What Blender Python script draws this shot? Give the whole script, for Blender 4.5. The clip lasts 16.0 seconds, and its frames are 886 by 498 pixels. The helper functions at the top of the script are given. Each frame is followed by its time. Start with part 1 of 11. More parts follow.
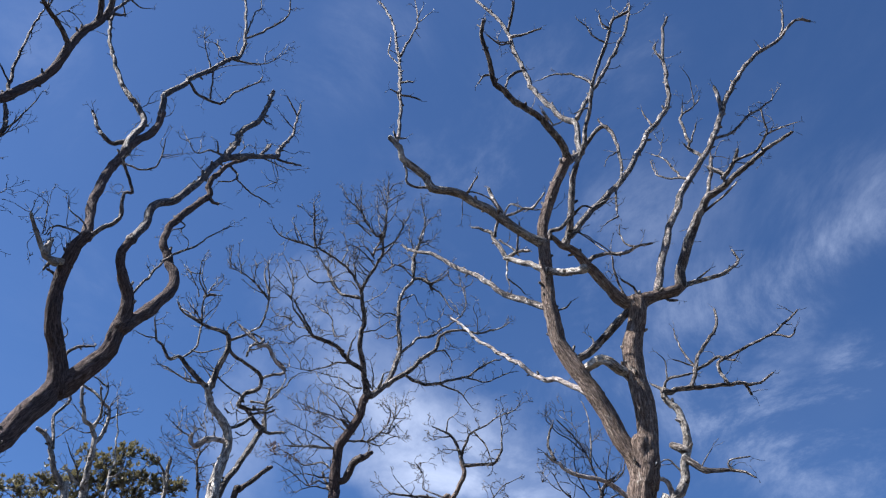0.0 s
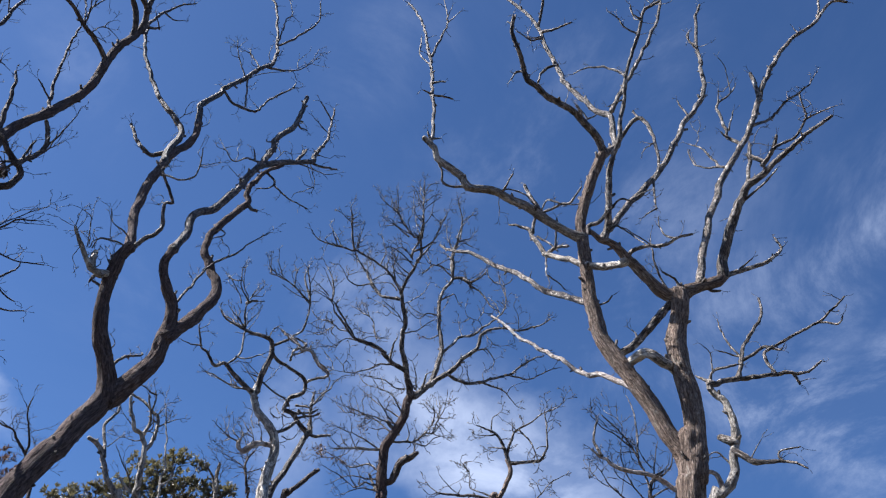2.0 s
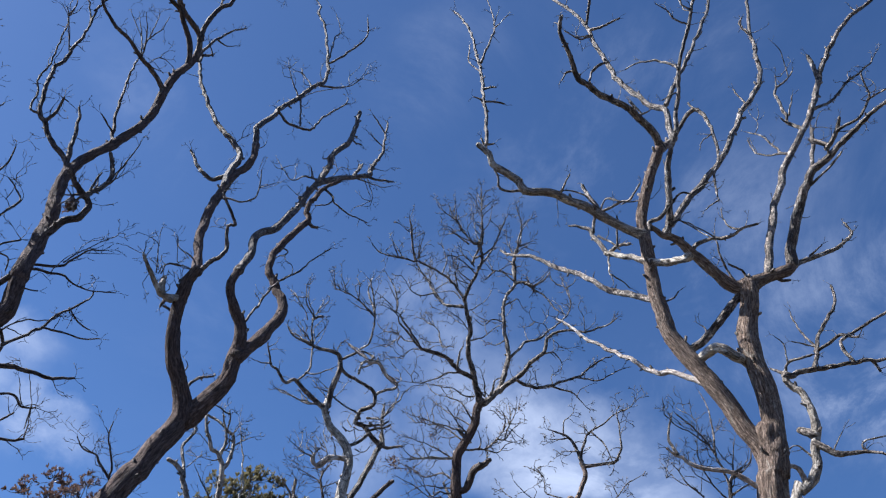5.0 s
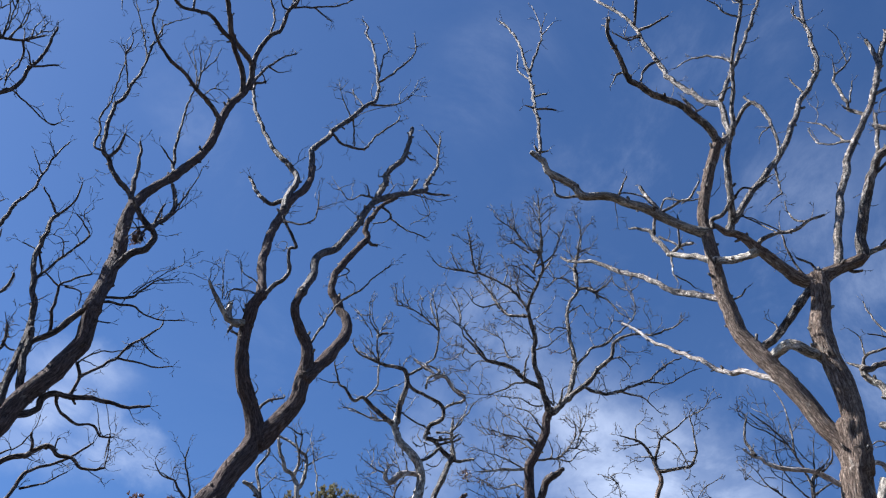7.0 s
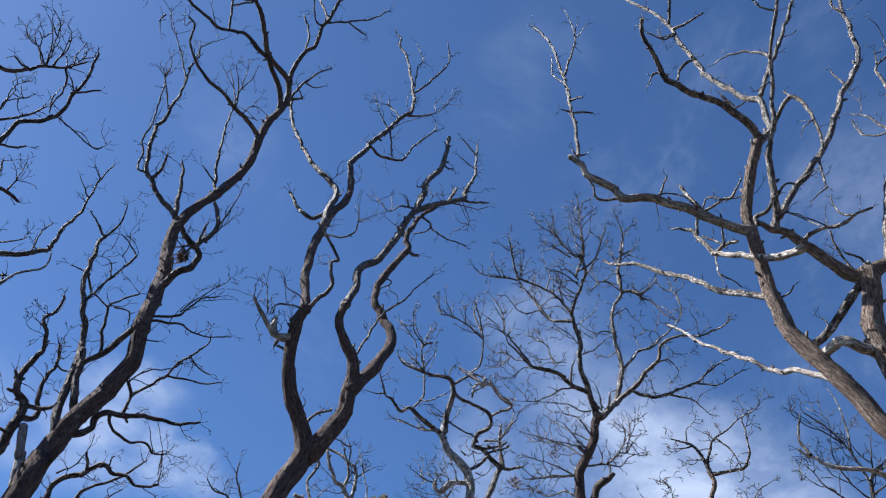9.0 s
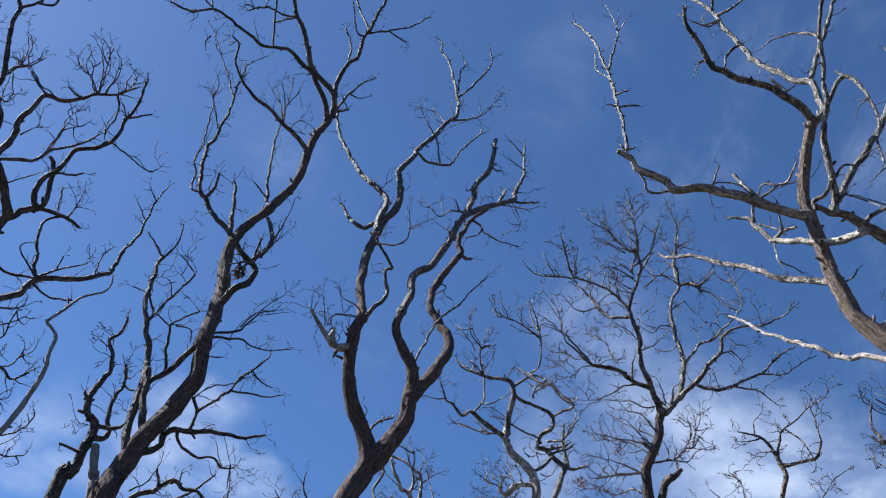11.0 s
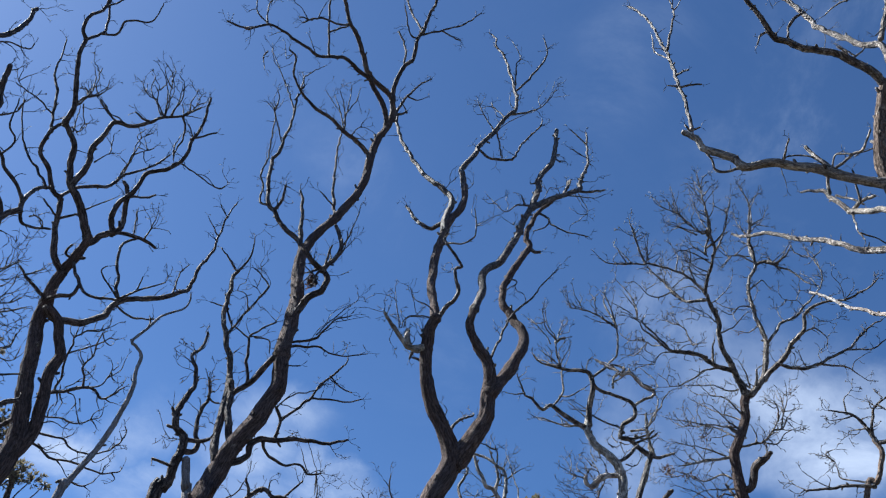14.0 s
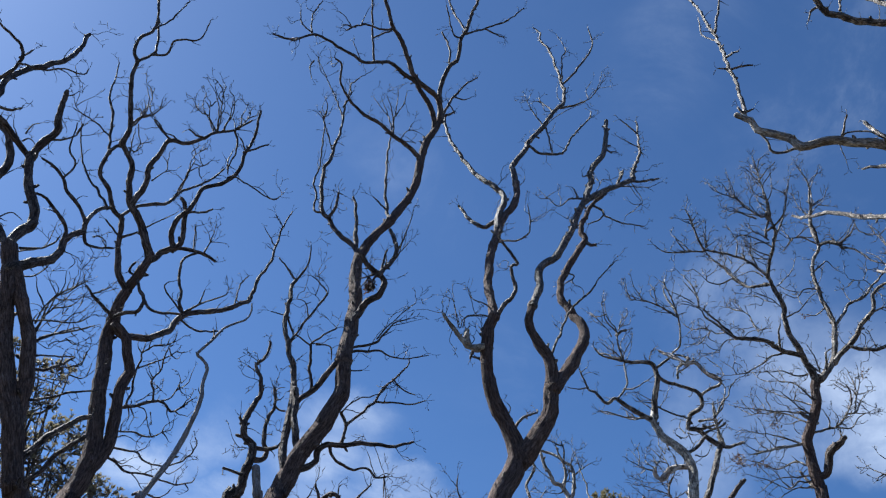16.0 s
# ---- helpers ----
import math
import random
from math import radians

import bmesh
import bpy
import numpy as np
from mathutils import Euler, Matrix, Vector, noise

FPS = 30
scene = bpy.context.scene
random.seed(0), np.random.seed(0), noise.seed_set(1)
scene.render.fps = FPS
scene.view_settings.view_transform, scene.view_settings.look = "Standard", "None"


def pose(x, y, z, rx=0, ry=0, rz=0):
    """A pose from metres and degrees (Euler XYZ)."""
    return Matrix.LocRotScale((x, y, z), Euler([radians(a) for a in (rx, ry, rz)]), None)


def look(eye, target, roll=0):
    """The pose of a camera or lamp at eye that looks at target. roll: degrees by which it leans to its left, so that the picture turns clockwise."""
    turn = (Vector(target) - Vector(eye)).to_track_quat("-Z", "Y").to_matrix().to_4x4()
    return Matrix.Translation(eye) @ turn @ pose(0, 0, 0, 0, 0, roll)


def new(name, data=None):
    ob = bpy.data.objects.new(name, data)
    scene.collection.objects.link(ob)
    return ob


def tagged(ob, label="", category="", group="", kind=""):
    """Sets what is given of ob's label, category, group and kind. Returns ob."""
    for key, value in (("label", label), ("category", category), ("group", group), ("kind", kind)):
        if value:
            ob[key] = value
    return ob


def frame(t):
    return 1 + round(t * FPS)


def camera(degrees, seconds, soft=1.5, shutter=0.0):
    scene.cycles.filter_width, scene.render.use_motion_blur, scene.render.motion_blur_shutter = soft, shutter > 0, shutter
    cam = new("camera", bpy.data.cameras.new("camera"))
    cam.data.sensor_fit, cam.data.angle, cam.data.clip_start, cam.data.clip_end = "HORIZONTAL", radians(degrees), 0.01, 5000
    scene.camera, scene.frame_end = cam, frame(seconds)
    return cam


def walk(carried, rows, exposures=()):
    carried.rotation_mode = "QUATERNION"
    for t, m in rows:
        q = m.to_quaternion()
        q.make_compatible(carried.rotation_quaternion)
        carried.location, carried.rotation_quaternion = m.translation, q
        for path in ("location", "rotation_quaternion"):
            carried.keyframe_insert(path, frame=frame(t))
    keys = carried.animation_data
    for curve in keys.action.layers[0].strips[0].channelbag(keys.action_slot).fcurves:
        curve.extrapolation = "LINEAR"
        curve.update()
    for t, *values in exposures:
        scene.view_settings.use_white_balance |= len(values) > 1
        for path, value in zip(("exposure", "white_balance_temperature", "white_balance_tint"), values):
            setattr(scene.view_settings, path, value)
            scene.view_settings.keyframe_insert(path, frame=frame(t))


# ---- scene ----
EYE = 1.6
cam = camera(52.6, 16.0, soft=1.2)
# the camera stands on one spot and pans to its left: seconds, tilt, lean, turn
TURNS = [
    (0.0, 131.03, -4.18, -3.63),
    (0.5, 130.94, -4.19, -2.79),
    (1.0, 130.87, -4.20, -1.96),
    (1.5, 130.80, -4.21, -1.18),
    (2.0, 130.74, -4.22, -0.43),
    (2.5, 130.69, -4.21, 0.39),
    (3.0, 130.62, -4.23, 1.20),
    (3.5, 130.55, -4.22, 2.05),
    (4.0, 130.51, -4.21, 2.89),
    (6.5, 131.37, -4.10, 8.36),
    (7.0, 131.22, -4.13, 9.81),
    (7.5, 131.07, -4.18, 11.13),
    (8.0, 131.01, -4.30, 12.09),
    (8.5, 131.19, -4.40, 12.57),
    (9.0, 131.51, -4.28, 13.18),
    (11.5, 131.28, -4.21, 18.89),
    (12.0, 131.17, -4.25, 19.82),
    (12.5, 131.09, -4.25, 20.70),
    (13.0, 130.98, -4.16, 21.60),
    (13.5, 130.92, -4.09, 22.58),
    (14.0, 130.82, -4.01, 23.71),
    (14.5, 130.73, -3.94, 24.95),
    (15.0, 130.64, -3.96, 26.12),
    (15.5, 130.56, -3.99, 27.22),
    (16.0, 130.46, -3.94, 28.40),
]
walk(cam, [(t, pose(0, 0, EYE, tilt, lean, turn)) for t, tilt, lean, turn in TURNS],
     exposures=[(0.0, 1.24, 5480, 12), (8.0, 1.25, 5460, 10), (16.0, 1.215, 5420, 6)])

# ---- sky and sun ----
SUN_LEFT, SUN_UP = 96.0, 49.0  # degrees left of +y, degrees above the horizon


def sky():
    world = bpy.data.worlds.new("sky")
    scene.world = world
    world.use_nodes = True
    nt = world.node_tree
    nt.nodes.clear()
    add = nt.nodes.new
    link = nt.links.new
    air = add("ShaderNodeTexSky")
    air.sky_type, air.sun_disc = "NISHITA", False
    air.sun_elevation, air.sun_rotation = radians(SUN_UP), radians(-SUN_LEFT)
    air.air_density, air.dust_density, air.ozone_density = 0.85, 0.5, 7.2
    where = add("ShaderNodeTexCoord")
    split = add("ShaderNodeSeparateXYZ")
    link(where.outputs["Generated"], split.inputs[0])

    def calc(op, a, b=None, c=None, clamp=False):
        n = add("ShaderNodeMath")
        n.operation, n.use_clamp = op, clamp
        for i, v in enumerate((a, b, c)):
            if v is None:
                continue
            if isinstance(v, (int, float)):
                n.inputs[i].default_value = v
            else:
                link(v, n.inputs[i])
        return n.outputs[0]

    # the clouds lie on a flat layer high above
    lift = calc("ADD", calc("MAXIMUM", split.outputs[2], 0.02), 0.08)
    flat = add("ShaderNodeCombineXYZ")
    link(calc("DIVIDE", split.outputs[0], lift), flat.inputs[0])
    link(calc("DIVIDE", split.outputs[1], lift), flat.inputs[1])

    def field(scale, turn, stretch, detail, rough, warp, shift):
        m = add("ShaderNodeMapping")
        m.inputs["Rotation"].default_value = (0, 0, radians(turn))
        m.inputs["Scale"].default_value = (1, stretch, 1)
        m.inputs["Location"].default_value = shift
        link(flat.outputs[0], m.inputs[0])
        n = add("ShaderNodeTexNoise")
        n.inputs["Scale"].default_value = scale
        n.inputs["Detail"].default_value = detail
        n.inputs["Roughness"].default_value = rough
        n.inputs["Distortion"].default_value = warp
        link(m.outputs[0], n.inputs["Vector"])
        return n.outputs[0]

    def smooth(v, lo, hi, top=1.0):
        n = add("ShaderNodeMapRange")
        n.interpolation_type = "SMOOTHSTEP"
        link(v, n.inputs["Value"])
        n.inputs["From Min"].default_value, n.inputs["From Max"].default_value = lo, hi
        n.inputs["To Max"].default_value = top
        return n.outputs[0]

    wisp = smooth(field(3.0, 50, 0.68, 12, 0.68, 0.55, (3.1, 0.4, 0)), 0.45, 0.80)
    puff = smooth(field(4.2, 60, 0.7, 12, 0.64, 0.4, (0.6, 5.3, 0)), 0.36, 0.64)
    broad = smooth(field(0.8, 20, 0.8, 3, 0.5, 0.3, (1.7, 2.2, 0)), 0.40, 0.66)
    # the view's direction, frayed for the clouds' edges
    fray = add("ShaderNodeTexNoise")
    for key, v in (("Scale", 7.0), ("Detail", 8.0), ("Roughness", 0.62)):
        fray.inputs[key].default_value = v
    link(where.outputs["Generated"], fray.inputs["Vector"])
    push = add("ShaderNodeVectorMath")
    push.operation = "MULTIPLY_ADD"
    link(fray.outputs["Color"], push.inputs[0])
    push.inputs[1].default_value = (0.10, 0.10, 0.10)
    link(where.outputs["Generated"], push.inputs[2])

    def cloud(heart, along, length, width, amount):
        """A soft oval patch round the direction heart, longest the way of along."""
        heart, along = Vector(heart).normalized(), Vector(along)
        along = (along - heart * along.dot(heart)).normalized()
        parts = []
        for axis, size in ((along, length), (heart.cross(along), width)):
            d = add("ShaderNodeVectorMath")
            d.operation = "DOT_PRODUCT"
            link(push.outputs[0], d.inputs[0])
            d.inputs[1].default_value = axis / size
            off = calc("SUBTRACT", d.outputs["Value"], axis.dot(Vector((0.05, 0.05, 0.05)) + heart) / size)
            parts.append(calc("MULTIPLY", off, off))
        gone = smooth(calc("SQRT", calc("ADD", *parts)), 0.15, 1.25)
        return calc("MULTIPLY", calc("SUBTRACT", 1.0, gone), amount)

    def gather(rows):
        whole = None
        for row in rows:
            one = cloud(*row)
            whole = one if whole is None else calc("MAXIMUM", whole, one)
        return whole

    # heart, along, half length, half width, amount
    heaps = gather([
        ((0.016, 0.876, 0.483), (0.912, 0.177, -0.369), 0.198, 0.060, 0.80),
        ((0.031, 0.892, 0.451), (0.980, 0.054, -0.193), 0.136, 0.053, 0.93),
        ((-0.115, 0.862, 0.493), (0.994, 0.108, 0.024), 0.074, 0.055, 0.50),
        ((-0.045, 0.846, 0.530), (0.999, 0.053, -0.016), 0.092, 0.055, 0.33),
        ((-0.191, 0.856, 0.481), (0.077, -0.484, 0.872), 0.104, 0.049, 0.38),
        ((-0.540, 0.690, 0.482), (0.753, 0.649, -0.105), 0.068, 0.031, 0.75),
        ((-0.565, 0.692, 0.450), (0.813, 0.568, 0.127), 0.079, 0.037, 0.60),
        ((-0.494, 0.757, 0.427), (0.796, 0.588, -0.144), 0.061, 0.026, 0.75),
        ((-0.570, 0.710, 0.414), (0.813, 0.569, 0.122), 0.096, 0.030, 0.30),
        ((-0.646, 0.621, 0.444), (0.763, 0.441, 0.473), 0.054, 0.030, 0.35),
        ((-0.708, 0.580, 0.403), (0.694, 0.691, 0.205), 0.058, 0.026, 0.80),
        ((-0.665, 0.634, 0.395), (0.738, 0.653, 0.172), 0.071, 0.024, 0.40),
    ])
    veils = gather([
        ((0.182, 0.733, 0.656), (0.857, -0.450, 0.250), 0.160, 0.092, 0.30),
        ((0.054, 0.670, 0.740), (0.834, -0.443, 0.328), 0.149, 0.087, 0.22),
        ((-0.127, 0.800, 0.586), (0.723, 0.472, -0.504), 0.163, 0.069, 0.45),
        ((0.373, 0.693, 0.617), (0.596, -0.694, 0.405), 0.193, 0.053, 0.65),
        ((0.275, 0.748, 0.604), (0.772, -0.551, 0.318), 0.103, 0.048, 0.40),
        ((0.336, 0.801, 0.496), (0.878, -0.088, -0.470), 0.176, 0.076, 0.80),
        ((0.419, 0.749, 0.514), (0.766, -0.599, 0.233), 0.114, 0.063, 0.78),
        ((0.393, 0.624, 0.676), (0.715, -0.672, 0.192), 0.115, 0.040, 0.25),
        ((0.035, 0.705, 0.708), (0.902, -0.334, 0.275), 0.188, 0.094, 0.28),
        ((0.114, 0.607, 0.786), (0.896, -0.409, 0.174), 0.135, 0.068, 0.22),
        ((-0.120, 0.605, 0.787), (0.710, -0.508, 0.488), 0.110, 0.074, 0.20),
        ((-0.292, 0.733, 0.614), (0.656, -0.323, 0.682), 0.181, 0.096, 0.12),
        ((-0.406, 0.592, 0.697), (0.548, 0.763, -0.343), 0.126, 0.044, 0.25),
        ((0.117, 0.791, 0.601), (0.807, -0.434, 0.399), 0.125, 0.075, 0.14),
        ((0.154, 0.836, 0.526), (0.817, -0.444, 0.368), 0.140, 0.090, 0.50),
        ((0.112, 0.812, 0.573), (0.873, -0.393, 0.288), 0.120, 0.060, 0.30),
        ((0.255, 0.837, 0.484), (0.706, -0.536, 0.462), 0.100, 0.060, 0.45),
    ])
    thin = calc("MULTIPLY", calc("MULTIPLY", wisp, calc("MULTIPLY_ADD", broad, 0.85, 0.15)), 0.04)
    heaps = calc("MULTIPLY", heaps, calc("MULTIPLY_ADD", puff, 0.65, 0.35))
    veils = calc("MULTIPLY", veils, calc("MULTIPLY_ADD", wisp, 0.97, 0.03))
    cover = calc("ADD", thin, calc("MAXIMUM", heaps, veils), clamp=True)
    mix = add("ShaderNodeMix")
    mix.data_type = "RGBA"
    link(cover, mix.inputs["Factor"])
    link(air.outputs[0], mix.inputs[6])
    mix.inputs[7].default_value = (6.3, 6.6, 7.5, 1)
    back = add("ShaderNodeBackground")
    back.inputs["Strength"].default_value = 0.051
    link(mix.outputs[2], back.inputs["Color"])
    out = add("ShaderNodeOutputWorld")
    link(back.outputs[0], out.inputs[0])


sky()
lamp = bpy.data.lights.new("sun", "SUN")
lamp.energy, lamp.angle, lamp.color = 5.0, radians(0.5), (1.0, 0.88, 0.73)
sun = new("sun", lamp)
a, e = radians(SUN_LEFT), radians(SUN_UP)
sun.matrix_world = look((0, 0, 40), Vector((0, 0, 40)) - Vector((-math.sin(a) * math.cos(e), math.cos(a) * math.cos(e), math.sin(e))))


# ---- materials ----
def material(name):
    m = bpy.data.materials.new(name)
    m.use_nodes = True
    nt = m.node_tree
    return m, nt, nt.nodes["Principled BSDF"]


def ramp(nt, source, *stops):
    r = nt.nodes.new("ShaderNodeValToRGB")
    nt.links.new(source, r.inputs[0])
    while len(r.color_ramp.elements) < len(stops):
        r.color_ramp.elements.new(0.5)
    for el, (at, col) in zip(r.color_ramp.elements, stops):
        el.position, el.color = at, (*col, 1)
    return r.outputs[0]


def noise_on(nt, source, scale, detail=6, rough=0.6, stretch=(1, 1, 1), warp=0.0):
    m = nt.nodes.new("ShaderNodeMapping")
    m.inputs["Scale"].default_value = stretch
    nt.links.new(source, m.inputs[0])
    n = nt.nodes.new("ShaderNodeTexNoise")
    for key, v in (("Scale", scale), ("Detail", detail), ("Roughness", rough), ("Distortion", warp)):
        n.inputs[key].default_value = v
    nt.links.new(m.outputs[0], n.inputs["Vector"])
    return n.outputs[0]


def blend(nt, fac, a, b, kind="MIX"):
    n = nt.nodes.new("ShaderNodeMix")
    n.data_type, n.blend_type = "RGBA", kind
    for i, v in ((0, fac), (6, a), (7, b)):
        if isinstance(v, (int, float)):
            n.inputs[i].default_value = v
        elif isinstance(v, tuple):
            n.inputs[i].default_value = (*v, 1)
        else:
            nt.links.new(v, n.inputs[i])
    return n.outputs[2]


def bark(name, dark, mid, pale, lichen, patchy, relief, plates, rough=0.85, mottled=0.55, stained=0.8):
    """Bark that runs along the limb: its vectors 'grain' follow the wood. plates: how cracked it is."""
    m, nt, bsdf = material(name)
    g = nt.nodes.new("ShaderNodeAttribute")
    g.attribute_name = "grain"
    grain = g.outputs["Vector"]
    furrow = noise_on(nt, grain, 56, 6, 0.70, (1, 1, 0.15), 0.9)
    blotch = noise_on(nt, grain, 8.0, 6, 0.74, (1, 1, 0.5), 0.6)
    broad = noise_on(nt, grain, 1.7, 3, 0.6, (1, 1, 0.6))
    fleck = noise_on(nt, grain, 70, 4, 0.65, (1, 1, 0.6), 0.8)
    # long plates with dark cracks between them
    warp = nt.nodes.new("ShaderNodeMapping")
    warp.inputs["Scale"].default_value = (1, 1, 0.11)
    nt.links.new(blend(nt, 0.035, grain, furrow, "ADD"), warp.inputs[0])
    cell = nt.nodes.new("ShaderNodeTexVoronoi")
    cell.feature = "DISTANCE_TO_EDGE"
    cell.inputs["Scale"].default_value = 42
    nt.links.new(warp.outputs[0], cell.inputs["Vector"])
    crack = ramp(nt, cell.outputs["Distance"], (0.0, (0.12, 0.11, 0.10)), (0.20, (1, 1, 1)))
    col = ramp(nt, furrow, (0.40, dark), (0.50, mid), (0.62, pale))
    spots = blend(nt, 1.0, ramp(nt, blotch, (patchy, (0, 0, 0)), (patchy + 0.06, (1, 1, 1))), ramp(nt, broad, (0.38, (0.1, 0.1, 0.1)), (0.58, (1, 1, 1))), "MULTIPLY")
    col = blend(nt, spots, col, lichen)
    col = blend(nt, plates, col, crack, "MULTIPLY")
    col = blend(nt, 0.42, col, ramp(nt, fleck, (0.38, (0.30, 0.28, 0.26)), (0.52, (0.95, 0.95, 0.95)), (0.66, (1.25, 1.22, 1.18))), "MULTIPLY")
    mottle = noise_on(nt, grain, 30, 5, 0.7, (1, 1, 0.55), 0.5)
    col = blend(nt, mottled, col, ramp(nt, mottle, (0.38, (0.45, 0.42, 0.40)), (0.48, (0.95, 0.95, 0.95)), (0.61, (1.45, 1.43, 1.40))), "MULTIPLY")
    # dark weathered patches and pale crusts, a hand's width across
    stain = noise_on(nt, grain, 12, 6, 0.72, (1, 1, 0.45), 1.2)
    low = 0.39 + 0.075 * stained
    col = blend(nt, stained, col, ramp(nt, stain, (low, (0.17, 0.15, 0.14)), (low + 0.05, (0.90, 0.89, 0.88)), (0.57, (1.12, 1.12, 1.12)), (0.64, (1.6, 1.6, 1.57))), "MULTIPLY")
    flake = noise_on(nt, grain, 36, 3, 0.6, (1, 1, 0.7), 1.5)
    col = blend(nt, stained, col, ramp(nt, flake, (0.36, (0.16, 0.14, 0.13)), (0.415, (1.0, 1.0, 1.0))), "MULTIPLY")
    info = nt.nodes.new("ShaderNodeObjectInfo")
    col = blend(nt, 1.0, col, ramp(nt, info.outputs["Random"], (0.0, (0.80, 0.78, 0.77)), (1.0, (1.12, 1.09, 1.05))), "MULTIPLY")
    nt.links.new(col, bsdf.inputs["Base Color"])
    bsdf.inputs["Roughness"].default_value = rough
    bsdf.inputs["Specular IOR Level"].default_value = 0.45 if rough < 0.7 else 0.25
    high = nt.nodes.new("ShaderNodeMath")
    high.operation = "MULTIPLY_ADD"
    nt.links.new(crack, high.inputs[0])
    high.inputs[1].default_value = plates
    lump = nt.nodes.new("ShaderNodeMath")
    lump.operation = "ADD"
    nt.links.new(furrow, lump.inputs[0])
    nt.links.new(mottle, lump.inputs[1])
    nt.links.new(lump.outputs[0], high.inputs[2])
    bump = nt.nodes.new("ShaderNodeBump")
    bump.inputs["Strength"].default_value, bump.inputs["Distance"].default_value = relief, 0.035
    nt.links.new(high.outputs[0], bump.inputs["Height"])
    # swellings and hollows, as wide as a thumb is long
    swell = nt.nodes.new("ShaderNodeBump")
    swell.inputs["Strength"].default_value, swell.inputs["Distance"].default_value = 0.9, 0.06
    nt.links.new(noise_on(nt, grain, 17, 3, 0.5, (1, 1, 0.6), 0.3), swell.inputs["Height"])
    nt.links.new(swell.outputs[0], bump.inputs["Normal"])
    nt.links.new(bump.outputs[0], bsdf.inputs["Normal"])
    return m


BARK = bark("old_oak_bark", (0.15, 0.108, 0.086), (0.37, 0.283, 0.228), (0.56, 0.455, 0.375), (0.70, 0.64, 0.55), 0.57, 1.0, 0.5, 0.85, 0.45, 0.22)
DARK_BARK = bark("dark_oak_bark", (0.072, 0.052, 0.049), (0.155, 0.116, 0.105), (0.25, 0.192, 0.175), (0.34, 0.285, 0.25), 0.62, 0.75, 0.45, 0.9, 0.35, 0.25)
MID_BARK = bark("grown_oak_bark", (0.052, 0.041, 0.040), (0.175, 0.141, 0.128), (0.38, 0.33, 0.30), (0.52, 0.47, 0.42), 0.60, 1.0, 0.35, 0.72, 0.6, 0.6)
PALE_BARK = bark("pale_grey_bark", (0.10, 0.085, 0.070), (0.36, 0.325, 0.28), (0.62, 0.58, 0.51), (0.77, 0.74, 0.67), 0.48, 0.8, 0.15, 0.6, 0.65, 0.6)
SMOOTH_BARK = bark("young_oak_bark", (0.036, 0.029, 0.026), (0.24, 0.205, 0.178), (0.58, 0.515, 0.46), (0.79, 0.75, 0.69), 0.52, 1.0, 0.25, 0.6, 1.0, 0.95)
SPOTTED_BARK = bark("spotted_oak_bark", (0.045, 0.036, 0.034), (0.20, 0.168, 0.150), (0.46, 0.40, 0.36), (0.66, 0.61, 0.55), 0.56, 1.0, 0.3, 0.66, 0.8, 0.8)
DEADWOOD = bark("bleached_wood", (0.26, 0.20, 0.17), (0.52, 0.45, 0.40), (0.72, 0.67, 0.62), (0.84, 0.82, 0.79), 0.49, 0.7, 0.12, 0.6, 0.5, 0.55)
GREYWOOD = bark("weathered_grey_wood", (0.15, 0.15, 0.16), (0.27, 0.268, 0.285), (0.37, 0.368, 0.385), (0.44, 0.44, 0.45), 0.6, 0.4, 0.1, 0.85, 0.2, 0.3)


def leaf_material(name, *stops, thin_share=0.32):
    m, nt, bsdf = material(name)
    g = nt.nodes.new("ShaderNodeNewGeometry")
    nt.links.new(ramp(nt, g.outputs["Random Per Island"], *stops), bsdf.inputs["Base Color"])
    bsdf.inputs["Roughness"].default_value = 0.42
    thin = nt.nodes.new("ShaderNodeBsdfTranslucent")
    thin.inputs[0].default_value = (*[c * 0.9 for c in stops[len(stops) // 2][1]], 1)
    both = nt.nodes.new("ShaderNodeMixShader")
    both.inputs[0].default_value = thin_share
    nt.links.new(bsdf.outputs[0], both.inputs[1])
    nt.links.new(thin.outputs[0], both.inputs[2])
    nt.links.new(both.outputs[0], nt.nodes["Material Output"].inputs[0])
    return m


EVERGREEN = leaf_material("evergreen_leaf", (0.0, (0.05, 0.060, 0.030)), (0.5, (0.125, 0.130, 0.066)), (0.85, (0.23, 0.205, 0.105)), (1.0, (0.34, 0.265, 0.15)))
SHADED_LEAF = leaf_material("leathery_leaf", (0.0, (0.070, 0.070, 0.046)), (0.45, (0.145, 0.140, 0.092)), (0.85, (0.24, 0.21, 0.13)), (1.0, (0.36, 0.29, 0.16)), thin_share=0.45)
BROWN = leaf_material("withered_leaf", (0.0, (0.050, 0.031, 0.026)), (0.5, (0.125, 0.078, 0.062)), (1.0, (0.25, 0.18, 0.14)), thin_share=0.4)


